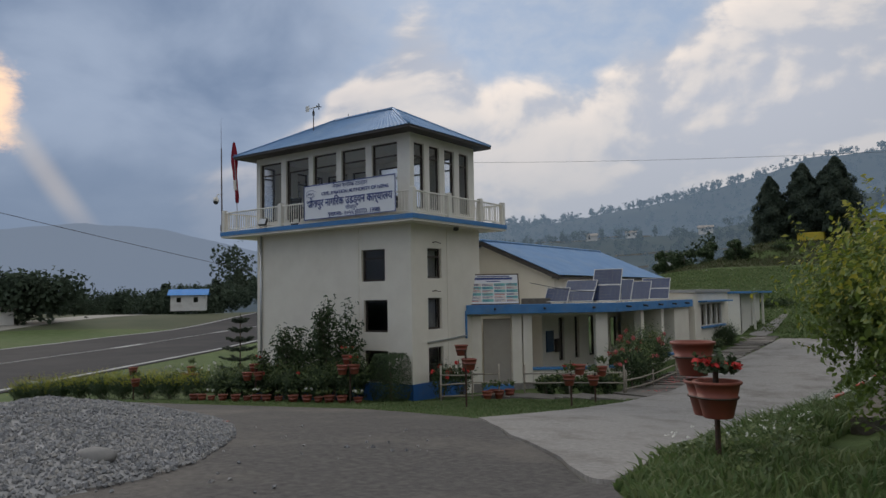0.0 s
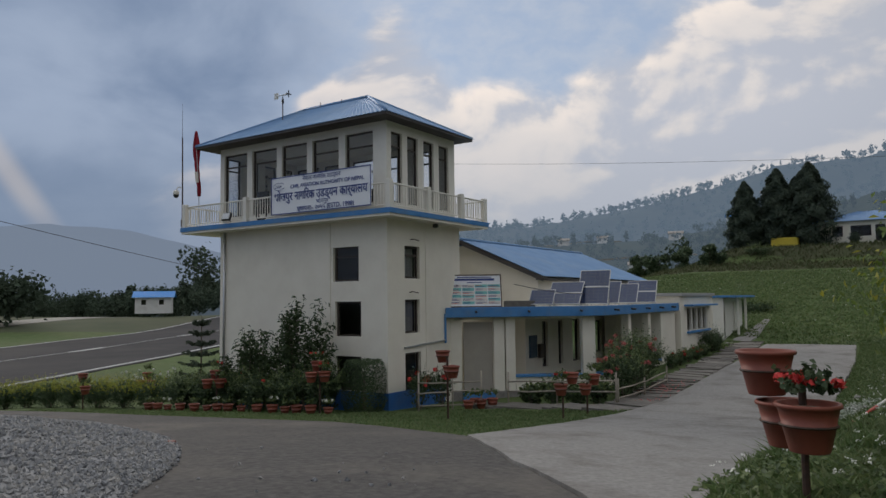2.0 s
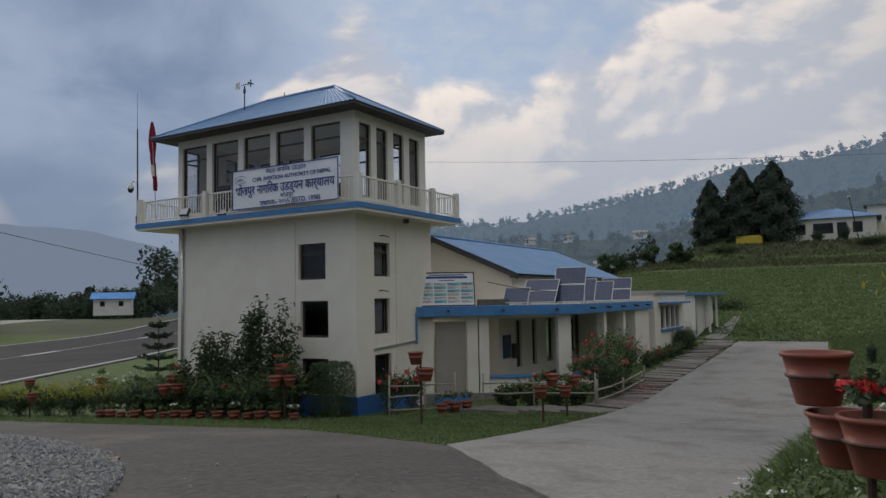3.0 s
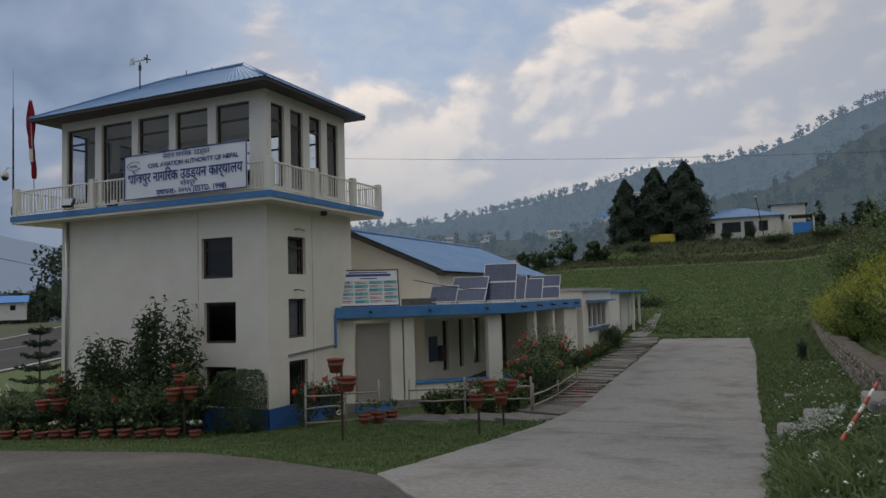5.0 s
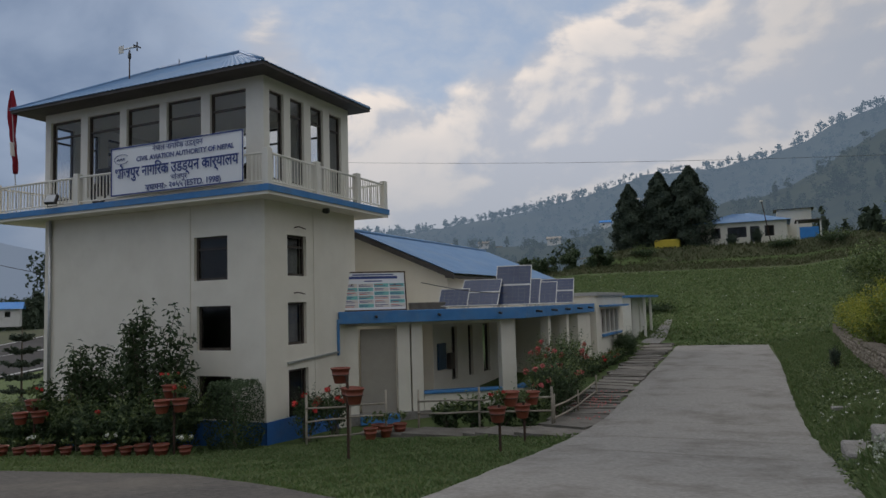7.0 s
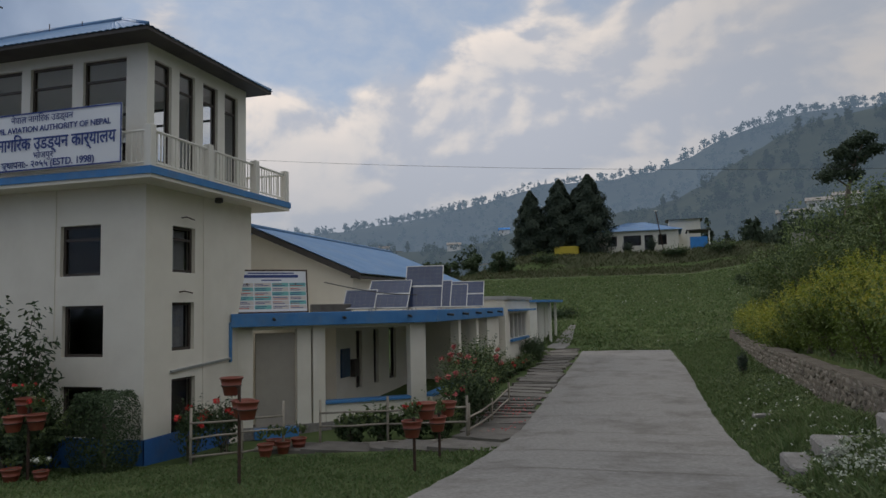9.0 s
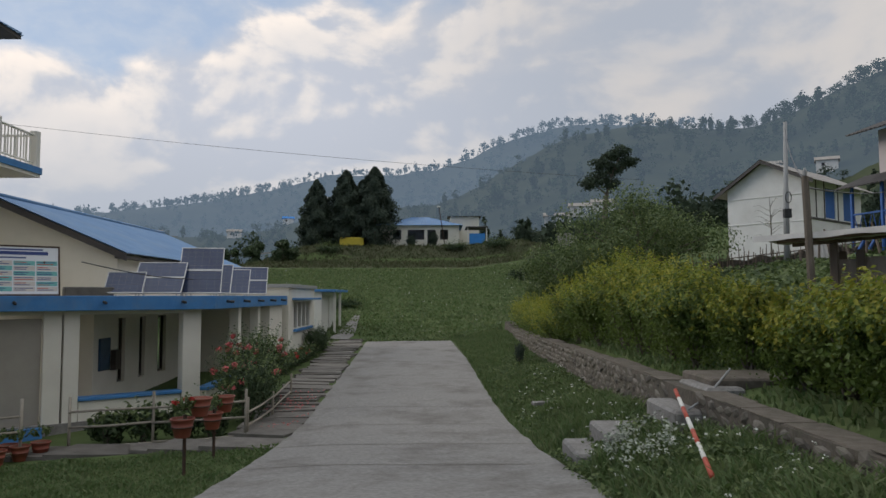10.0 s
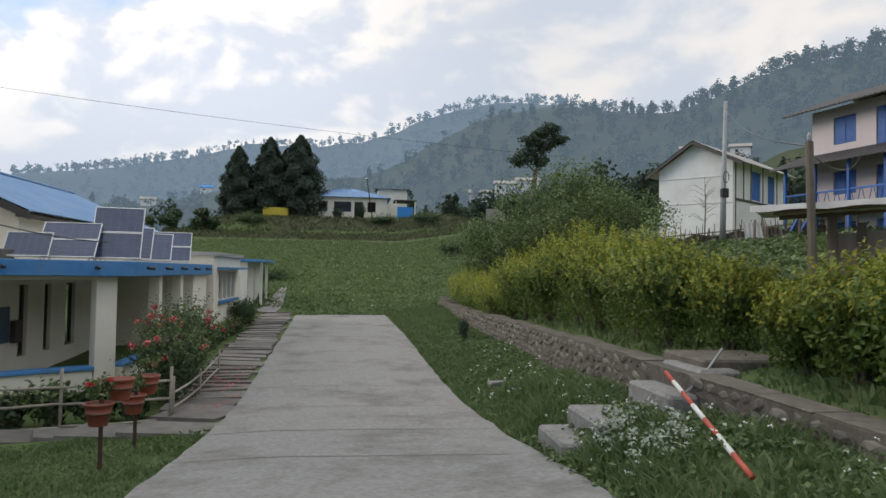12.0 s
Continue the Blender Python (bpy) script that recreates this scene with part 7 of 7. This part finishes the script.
part("stair", Shape().soft_box(-pw / 2 + 0.3, -pw / 2 + 0.4, -pd / 2 - 2.6, -pd / 2 - 1.3, 0, 0.1, 0.01).tube([(-pw / 2 + 0.1, -pd / 2 - 2.5, -0.3), (-pw / 2 + 0.9, -pd / 2 - 1.4, 2.3)], 0.07, 5).tube([(-pw / 2 + 0.7, -pd / 2 - 2.5, -0.3), (-pw / 2 + 1.5, -pd / 2 - 1.4, 2.3)], 0.07, 5), INDIGO, PH, "steep blue wooden stair")

# shed with a tin roof in front of them
SHD = thing("plank_shed", (15.32, -1.38, 1.87), "small weathered plank stall under a sagging tin sheet roof", "shed", rz=-34)
for i in range(3):
    part("plank", Shape().soft_box(0.01 + i * 0.32, 0.315 + i * 0.32, -0.02, 0.02, -0.25, 1.62 + 0.03 * i, 0.006), SHEDWOOD, SHD)
for x, y, h in ((0.0, -0.05, 1.85), (0.33, -0.055, 1.75), (0.98, -0.05, 1.86), (0.0, 1.3, 1.8), (2.3, 1.3, 1.95), (2.3, -0.3, 2.0)):
    part("post", Shape().soft_box(x - 0.055, x + 0.055, y - 0.05, y + 0.05, -0.35, h, 0.012), PLANK, SHD)
rs = Shape()
RN, RM = 26, 6
rv = [(-0.95 + 3.9 * i / RN, -0.55 + 2.2 * j / RM, 1.93 + 0.075 * (3.9 * i / RN) - 0.05 * math.sin(math.pi * i / RN) + 0.007 * (-1) ** i + 0.05 * j / RM + dz) for dz in (0, -0.02) for i in range(RN + 1) for j in range(RM + 1)]
RK = (RN + 1) * (RM + 1)
rf = [(i * (RM + 1) + j, (i + 1) * (RM + 1) + j, (i + 1) * (RM + 1) + j + 1, i * (RM + 1) + j + 1) for i in range(RN) for j in range(RM)]
rf += [tuple(k + RK for k in reversed(f)) for f in rf]
rf += [(i * (RM + 1), i * (RM + 1) + RK, (i + 1) * (RM + 1) + RK, (i + 1) * (RM + 1)) for i in range(RN)] + [(j + 1, j + 1 + RK, j + RK, j) for j in range(RM)]
part("roof", rs.add(rv, rf), PALETIN, SHD, "sagging pale tin sheet")
es = Shape()
ev2 = [(-0.97 + 3.9 * i / RN, -0.565 - 0.03 * k, 1.925 + 0.075 * (3.9 * i / RN) - 0.05 * math.sin(math.pi * i / RN) + (0.03 if k == 0 else -0.05 - 0.012 * math.sin(i * 1.3))) for i in range(RN + 1) for k in range(2)]
es.add(ev2 + [(x, y + 0.012, z) for x, y, z in ev2], [(2 * i + 1, 2 * i + 3, 2 * i + 2, 2 * i) for i in range(RN)] + [(2 * RN + 2 + 2 * i, 2 * RN + 4 + 2 * i, 2 * RN + 5 + 2 * i, 2 * RN + 3 + 2 * i) for i in range(RN)])
part("edge_strip", es, PALETIN, SHD, "bent-down pale roof edge")
part("rafter", Shape().tube([(-0.7, -0.3, 1.88), (2.6, -0.3, 2.10)], 0.035, 6), PLANK, SHD)
part("rafter", Shape().tube([(-0.7, 1.2, 1.92), (2.6, 1.2, 2.14)], 0.035, 6), PLANK, SHD)
single("tin_sheet", corrugated((25.7, 19.3, land(25.7, 19.3) - 0.1), (26.5, 19.1, land(26.5, 19.1) - 0.1), (26.4, 19.4, land(26.5, 19.1) + 1.05), (25.75, 19.6, land(25.7, 19.3) + 1.1), 0.2, 0.02, 0.01), PALETIN, "pale corrugated sheet propped on the wattle fence", "sheet")
for i in range(9):
    xx, yy = 25.0 + i * 0.55, 18.6 - 0.2 * i
    single("timber_offcut", Shape().tube([(xx, yy, land(xx, yy) - 0.1), (xx + 0.25 * math.sin(i * 2.1), yy + 0.3, land(xx, yy) + 0.9 + 0.35 * (i % 3))], [0.06, 0.04], 6), PLANK, "grey timber offcut propped on the fence", "timber", "timber offcuts")
ew = Shape()
for i in range(16):
    t0, t1 = i / 16, (i + 1) / 16
    xa, ya, xb, yb = 21.5 + 8.0 * t0, 22.75 - 3.5 * t0 + 0.25 * math.sin(t0 * 9), 21.5 + 8.0 * t1, 22.75 - 3.5 * t1 + 0.25 * math.sin(t1 * 9)
    za, zb = land(xa, ya), land(xb, yb)
    ha, hb = 0.62 + 0.12 * math.sin(i * 2.3), 0.62 + 0.12 * math.sin((i + 1) * 2.3)
    ew.add([(xa, ya, za - 0.3), (xb, yb, zb - 0.3), (xb, yb, zb + hb), (xa, ya, za + ha), (xa, ya + 0.3, za - 0.3), (xb, yb + 0.3, zb - 0.3), (xb, yb + 0.3, zb + hb), (xa, ya + 0.3, za + ha)],
           [(0, 1, 2, 3), (7, 6, 5, 4), (3, 2, 6, 7)])
single("earth_wall", ew, MORTAR, "low dark earth wall below the wattle fence", "wall")
pk = thing("picket_fence", (0, 0, 0), "rough wattle fence of uneven sticks before the houses", "fence")
rg = random.Random(21)
PKM = [Shape().tube([(0, 0, -0.2), (rg.uniform(-0.06, 0.06), 0, rg.uniform(0.7, 1.35))], [0.03, 0.018], 5).mesh("stick", PLANK) for _ in range(8)]
for i in range(90):
    t = i / 89
    x, y = 21.5 + 8.0 * t, 22.5 - 3.5 * t + 0.25 * math.sin(t * 9)
    part("stick", PKM[i % 8], PLANK, pk, m=Matrix.Translation((x, y, land(x, y))) @ pose(0, 0, 0, rg.uniform(-8, 8), rg.uniform(-10, 10), 0))
for z in (0.35, 0.75):
    part("rail", Shape().tube([(21.5 + 8.0 * t / 10, 22.5 - 3.5 * t / 10 + 0.25 * math.sin(t * 0.9), land(21.5 + 0.8 * t, 22.5 - 0.35 * t) + z) for t in range(11)], 0.025, 5), PLANK, pk)
bare = thing("bare_sapling", (26.4, 24.5, land(26.4, 24.5)), "thin nearly leafless sapling before the white house", "tree")
ss = Shape().tube([(0, 0, -0.1), (0.05, 0, 1.6), (0.0, 0, 3.2)], [0.04, 0.03, 0.01], 5)
for i in range(22):
    z, a = rg.uniform(0.8, 3.0), rg.uniform(0, math.tau)
    ss.tube([(0.03, 0, z), (math.cos(a) * 0.5, math.sin(a) * 0.5, z + 0.35), (math.cos(a) * 0.75, math.sin(a) * 0.75, z + 0.3)], [0.012, 0.008, 0.003], 4)
tagged(part("twigs", ss, BARK, bare), kind="stuff")

# ---- poles and wires ----
up = thing("utility_pole", (25.1, 20.2, land(25.1, 20.2)), "grey tubular steel utility pole", "utility pole", "utility poles")
part("pole", Shape().tube([(0, 0, -0.4), (0.05, 0, 3.6), (0.06, 0, 3.65), (0.12, 0, 6.6)], [0.13, 0.12, 0.10, 0.08], 10), POLECON, up, smooth=True)
part("joint_box", Shape().soft_box(-0.10, 0.22, -0.16, 0.05, 2.3, 2.7, 0.02), BLACK, up)
part("coil", Shape().tube([(0.1 + 0.13 * math.cos(a), -0.12, 3.2 + 0.25 * math.sin(a)) for a in [math.tau * i / 14 for i in range(15)]], 0.02, 5), BLACK, up)
up2 = thing("utility_pole", (14.78, -1.72, land(14.78, -1.72)), "dark weathered timber utility pole", "utility pole", "utility poles")
part("pole", Shape().tube([(0.08, 0, -0.4), (-0.02, 0, 2.85)], [0.06, 0.05], 8), BARK, up2)
part("insulator", Shape().lathe([(0.015, 2.85), (0.03, 2.87), (0.03, 2.93), (0.01, 2.97)], 8, (-0.02, 0, 0)), POLECON, up2)


def wire(name, a, b, sag, label, r=0.012, n=24):
    a, b = Vector(a), Vector(b)
    single(name, Shape().tube([a.lerp(b, i / n) - Vector((0, 0, sag * 4 * (i / n) * (1 - i / n))) for i in range(n + 1)], r, 4), BLACK, label, "cable", "overhead wires")


wire("overhead_wire", (-42, 60, 21.2), (30, 60, 14.5), 0.6, "thin dark overhead wire across the valley", 0.016)
wire("overhead_wire", (-60, -8, 16.0), (-60, 60, 4.5), 0.5, "thin dark overhead wire over the airfield", 0.03)
wire("overhead_wire", (25.2, 20.2, land(25.1, 20.2) + 6.3), (14.76, -1.72, land(14.78, -1.72) + 2.8), 0.35, "thin dark overhead wire between the poles")
wire("overhead_wire", (14.76, -1.72, land(14.78, -1.72) + 2.7), (29.0, 16.5, 7.9), 0.4, "thin dark overhead wire to the gallery house")

# ---- far side of the runway ----
simple_house((-121, 76.5, land(-121, 76.5) + 1.9), 7.0, 5.0, 2.1, 1.3, TARP, WHITEWASH, "small white house with a bright blue roof beyond the runway", 50, [(1.2, 2.1, 0.6, 1.6), (4.6, 5.5, 0.6, 1.6)], False, 0.6)
simple_house((-112, 33, land(-112, 33) - 0.2), 8.0, 5.0, 2.6, 1.2, TIN, WHITEWASH, "low house with a grey tin roof beyond the runway", 65, [(2, 3, 0.8, 1.8)], False, 0.6)
rg = random.Random(31)
spots = []
for i in range(330):
    u, s = rg.uniform(5, 320), rg.uniform(60, 105)
    x, y = run_at(u, s)
    if math.hypot(x + 124, y - 72) < 9:
        continue
    h = rg.uniform(4.0, 7.5) * (1.35 if u > 150 else 1.0)
    spots.append((x, y, land(x, y), h, h * rg.uniform(0.38, 0.55), 0 if rg.random() < 0.8 else 1))
for i in range(14):
    spots.append((-112 + rg.uniform(-6, 6), 38 + rg.uniform(-5, 6), -0.5, rg.uniform(8, 10.5), rg.uniform(3.6, 4.8), 0))
spots.append((-118, 85, 2.0, 15.5, 4.6, 0))
spots.append((-121, 89, 2.0, 14.0, 4.0, 0))
woods("airfield_trees", spots, FARWOOD, "dark belt of trees beyond the runway", 90, 330, 0.2)

# ---- hillside woods in three depths ----
near_w, mid_w, far_w = [], [], []
for i in range(5200):
    az, d = rg.uniform(-62, 42), 100 + 520 * rg.random() ** 1.1
    a = radians(az)
    x, y = EYE[0] - math.sin(a) * d, EYE[1] + math.cos(a) * d
    dens = 0.5 + 0.9 * noise.noise(Vector((x * 0.012, y * 0.012, 4.0))) + 0.5 * step(-az, 5, 30) + 0.4 * step(d, 280, 420) - 0.25 * (1 - step(d, 120, 200))
    if rg.random() > dens or (d < 118 and -8 < x < 36):
        continue
    h = rg.uniform(3.5, 8.0)
    t = (x, y, land(x, y) - 0.4, h, h * rg.uniform(0.34, 0.55), 0 if rg.random() < 0.8 else 1)
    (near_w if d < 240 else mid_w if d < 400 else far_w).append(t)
for i in range(430):          # along the crest
    az = rg.uniform(-60, 40)
    far = lerp_table(az, [(-60, 330), (-38, 340), (-20, 420), (-5, 520), (10, 600), (30, 640), (60, 700)])
    d, a = far * rg.uniform(0.95, 1.0), radians(az)
    x, y = EYE[0] - math.sin(a) * d, EYE[1] + math.cos(a) * d
    h = rg.uniform(3, 8.5)
    (mid_w if d < 400 else far_w).append((x, y, land(x, y) - 0.5, h, h * rg.uniform(0.28, 0.5), 0 if rg.random() < 0.7 else 1))
woods("slope_trees", near_w, FARWOOD, "scattered dark trees on the terraced slope", 91, 130, 0.24)
# the two farther woods carry the same blue haze glow as their hills
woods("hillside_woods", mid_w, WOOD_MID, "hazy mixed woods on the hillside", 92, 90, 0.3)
woods("ridge_woods", far_w, WOOD_FAR, "woods along the far ridge, greyed blue by a haze glow", 93, 48)
# pale field paths and scattered farmhouses on the terraces
for i, (az, d, w) in enumerate(((22, 300, 26), (17, 330, 30), (13, 260, 20), (8, 250, 14), (25, 420, 40))):
    a = radians(az)
    p = Vector((EYE[0] - math.sin(a) * d, EYE[1] + math.cos(a) * d))
    q = Vector((math.cos(a), math.sin(a)))
    s = Shape()
    for k in range(12):
        e, f = p - q * w + q * (2 * w * k / 12), p - q * w + q * (2 * w * (k + 1) / 12)
        s.add([(e.x, e.y, land(e.x, e.y) + 0.2), (f.x, f.y, land(f.x, f.y) + 0.2), (f.x, f.y, land(f.x, f.y) + 1.0), (e.x, e.y, land(e.x, e.y) + 1.0)], [(0, 1, 2, 3)])
        s.add([(e.x, e.y + 1.5, land(e.x, e.y + 1.5)), (f.x, f.y + 1.5, land(f.x, f.y + 1.5)), (f.x, f.y + 1.5, land(f.x, f.y) + 1.0), (e.x, e.y + 1.5, land(e.x, e.y) + 1.0)], [(3, 2, 1, 0)])
        s.add([(e.x, e.y, land(e.x, e.y) + 1.0), (f.x, f.y, land(f.x, f.y) + 1.0), (f.x, f.y + 1.5, land(f.x, f.y) + 1.0), (e.x, e.y + 1.5, land(e.x, e.y) + 1.0)], [(0, 1, 2, 3)])
    single("terrace_bank", s, GRAVELROAD, "pale earth bank of a hillside terrace", "bank", "terrace banks")
for i, (az, d, w, mat) in enumerate(((27.5, 330, 7, TARP), (24, 380, 6, TIN), (21, 420, 6, TIN), (18.5, 300, 5, TIN), (15.5, 390, 7, TIN), (11.5, 420, 6, TARP), (9, 470, 8, TIN), (-9.5, 250, 9, TIN), (-11.2, 252, 7, TIN), (-13, 255, 8, TIN), (-28.5, 250, 6, TIN), (-25, 270, 6, TIN))):
    a = radians(az)
    x, y = EYE[0] - math.sin(a) * d, EYE[1] + math.cos(a) * d
    simple_house((x, y, land(x, y)), w, 5, 2.6, 1.4, mat, WHITEWASH, "small whitewashed farmhouse high on the hillside", az, [(1.5, 2.4, 0.8, 1.8)], False, 0.5, "farmhouse", group="hillside farmhouses")

# far mountain beyond the valley, its pale blue haze put in as emission
mt = Shape()
vs, N_ = [], 90
for i in range(N_ + 1):
    az = 38 + 60 * i / N_
    a = radians(az)
    e = lerp_table(az, [(38, 1.2), (46, 2.8), (52, 4.2), (57, 5.4), (62, 5.7), (67, 5.2), (74, 4.4), (84, 4.6), (98, 2.0)]) + 0.12 * noise.noise(Vector((az * 0.5, 0, 0)))
    x, y = EYE[0] - math.sin(a) * 2400, EYE[1] + math.cos(a) * 2400
    vs += [(x, y, -60), (x, y, 2400 * math.tan(radians(e)))]
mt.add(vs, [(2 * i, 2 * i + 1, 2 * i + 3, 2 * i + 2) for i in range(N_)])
single("backdrop_mountain", mt, PEAK, "mountain far beyond the valley under a pale blue haze glow", "mountain", kind="structure")

# ---- grass, weeds and flowers ----
BANK = [(12.6, -14.0), (11.9, -12.3), (11.65, -10.4), (11.45, -8.0), (11.45, -2.7), (11.2, 1.8), (11.05, 6.1), (10.85, 15.2), (10.4, 25), (13.1, 25), (13.1, -14.0)]
STEP_BOX = [(11.3, -2.0), (13.6, -2.0), (13.6, -0.6), (11.3, -0.6)]
grass_patch("bank_grass", BANK, 46000, 0.06, 0.17, 1, "rough green grass on the bank", skip=(STEP_BOX, FORECOURT, [(12.04, -5.1), (12.24, -5.1), (12.98, -1.6), (12.85, -1.6)]))
grass_patch("tall_bank_grass", [(11.4, -8.5), (13.1, -8.5), (13.1, 3.0), (11.7, 3.0)], 8000, 0.12, 0.30, 2, "tall weedy grass below the wall", skip=(STEP_BOX, [(11.7, -5.6), (12.45, -5.6), (13.05, -1.6), (12.3, -1.6)]), width=0.010)
grass_patch("verge_grass", [(12.0, -12.4), (17.4, -20.0), (19.5, -12), (18, -9), (13.0, -10.5)], 20000, 0.06, 0.17, 9, "rough grass on the verge of the forecourt", skip=(FORECOURT,), width=0.010)
LAWN = [(7.1, -7.0), (6.9, -3.2), (6.9, 1.2), (2.6, 0.9), (0.4, -0.3), (-8.5, -2.0), (-12, -3.2), (-12.0, -5.1), (-9.0, -4.7), (-2.9, -4.9), (2.2, -4.95), (4.6, -5.7)]
grass_patch("lawn_grass", LAWN, 52000, 0.03, 0.075, 3, "short lawn grass before the tower")
MEADOW = [(-6, 24.6), (5.8, 24.6), (6.3, 22.5), (10.4, 22.7), (13.0, 25.2), (18, 34), (22, 62), (-14, 62)]
grass_patch("meadow_grass", MEADOW, 70000, 0.05, 0.15, 4, "uneven meadow grass climbing the slope", width=0.03)
grass_patch("verge_grass", [(4.3, 16), (5.3, 16), (5.0, 24), (4.3, 24)], 4000, 0.05, 0.12, 6, "grass verge beside the annex block")
grass_patch("terrace_grass", [(13.5, -12), (19, -12), (22, 18), (13.6, 24)], 22000, 0.05, 0.15, 7, "long grass on the terrace under the hedge", width=0.016)


def weeds(name, poly, count, size, hgt, mat, label, seed):
    rng = np.random.default_rng(seed)
    xs, ys = [p[0] for p in poly], [p[1] for p in poly]
    P_, N_ = [], []
    while len(P_) < count * 5:
        x, y = rng.uniform(min(xs), max(xs)), rng.uniform(min(ys), max(ys))
        if not inside(poly, x, y) or noise.noise(Vector((x * 0.9, y * 0.9, 7.0))) < rng.uniform(-0.3, 0.35):
            continue
        z = land(x, y) + hgt * rng.uniform(0.6, 1.3)
        for k in range(5):
            P_.append((x + rng.normal(0, size * 0.5), y + rng.normal(0, size * 0.5), z + rng.normal(0, size * 0.3)))
            N_.append((rng.normal(0, 0.4), rng.normal(0, 0.4) - 0.3, 1.0))
    tagged(new(name, cloud_mesh(name, (mat,), P_, N_, size, rng, 0.6)), label, "weeds", kind="stuff")


weeds("white_weed_flowers", [(11.5, -11), (13.0, -11), (13.0, 8), (11.4, 8)], 150, 0.028, 0.24, WHITEFLOWER, "small white weed flowers in the bank grass", 1)
weeds("silvery_weeds", [(11.6, -3.9), (12.2, -3.9), (12.6, -2.1), (11.8, -2.1)], 150, 0.045, 0.26, SILVER, "pale silvery weeds beside the steps", 2)
weeds("broad_weeds", [(11.4, -12), (13.0, -12), (13.0, 14), (11.3, 14)], 2600, 0.07, 0.10, BUSHLEAF, "broad-leaved weeds on the bank", 3)
weeds("terrace_weeds", [(15.4, -4), (20, -6), (31, 18), (22, 22.3), (19.5, 17), (15.6, 8)], 2600, 0.24, 0.30, BUSHLEAF, "rank green weeds on the terrace behind the hedge", 8)
weeds("meadow_weeds", MEADOW, 1800, 0.15, 0.10, BUSHLEAF, "leafy weeds scattered in the meadow", 4)
weeds("meadow_flowers", MEADOW, 160, 0.05, 0.18, WHITEFLOWER, "small pale flowers in the meadow", 5)
weeds("fallen_petals", [(5.6, 3.2), (6.9, 3.2), (6.6, 8.5), (5.5, 8.5)], 130, 0.035, 0.09, PINKFLOWER, "fallen coral petals on the flagstones", 6)
for i, (x, y, r, h) in enumerate(((3.4, 34.5, 2.0, 0.5), (2.0, 36.0, 1.6, 0.55), (16.5, 46, 1.4, 1.0), (20, 52, 2.0, 1.6), (22, 58, 2.0, 1.5), (-3, 74.5, 1.8, 0.9), (12, 75, 1.6, 0.8), (17, 74.5, 2.0, 1.0))):
    shrub("meadow_bush", on(x, y), r, r * 0.7, h, 900 + i, "low dark bush in the meadow", LEAF, BUSHLEAF, 0.16, 90, 10, 900, group="meadow bushes")
draped("scrub_bank", [(-15, 66.5), (-6, 65.5), (4, 66.2), (14, 65.6), (22, 67), (24, 76.5), (12, 77.3), (0, 77.0), (-10, 76.8)], 0.03, DRYBANK, "brown scrubby earth bank below the bungalow", "bank", 0.8, 0.5)
grass_patch("dry_bank_grass", [(-15, 66), (24, 66), (25, 77), (-12, 77)], 16000, 0.10, 0.40, 8, "dry brown grass on the bank below the bungalow", mats=(DRYBLADE,), width=0.04)
single("fallen_slab", Shape().soft_box(-0.32, 0.32, -0.07, 0.07, -0.02, 0.05, 0.012, pose(11.95, 3.7, land(11.95, 3.7) + 0.10, 4, 0, 20)), CONCRETE, "small pale concrete offcut lying in the grass", "slab")
single("driveway_edge_brick", Shape().soft_box(-0.11, 0.11, -0.055, 0.055, 0, 0.07, 0.008, pose(4.25, -10.5, land(4.25, -10.5) + 0.05, 0, 0, 30)), POT, "single red brick by the gravel heap", "brick")


# the drive's poured bays, with open joints
def bays():
    ob = bpy.data.objects["driveway"]
    rg = random.Random(14)
    y = -1.5
    while y < 21.8:
        x0 = lerp_table(y, [(-3.2, 6.98), (1, 6.98), (6, 6.88), (11.5, 6.73), (22.2, 6.46)])
        x1 = lerp_table(y, [(-2.7, 11.38), (1.7, 11.16), (6.1, 10.96), (15.2, 10.76), (22.4, 10.33)])
        s, n = Shape(), 14
        for k in range(n):
            a, b = x0 + (x1 - x0) * k / n, x0 + (x1 - x0) * (k + 1) / n
            ja, jb = 0.02 * noise.noise(Vector((a * 2, y, 1))), 0.02 * noise.noise(Vector((b * 2, y, 1)))
            za, zb = land(a, y) + 0.079, land(b, y) + 0.079
            s.add([(a, y + ja, za), (b, y + jb, zb), (b, y + jb + 0.03, zb), (a, y + ja + 0.03, za)], [(0, 1, 2, 3)])
        part("bay_joint", s, JOINT, ob)
        y += rg.uniform(2.0, 2.6)


bays()
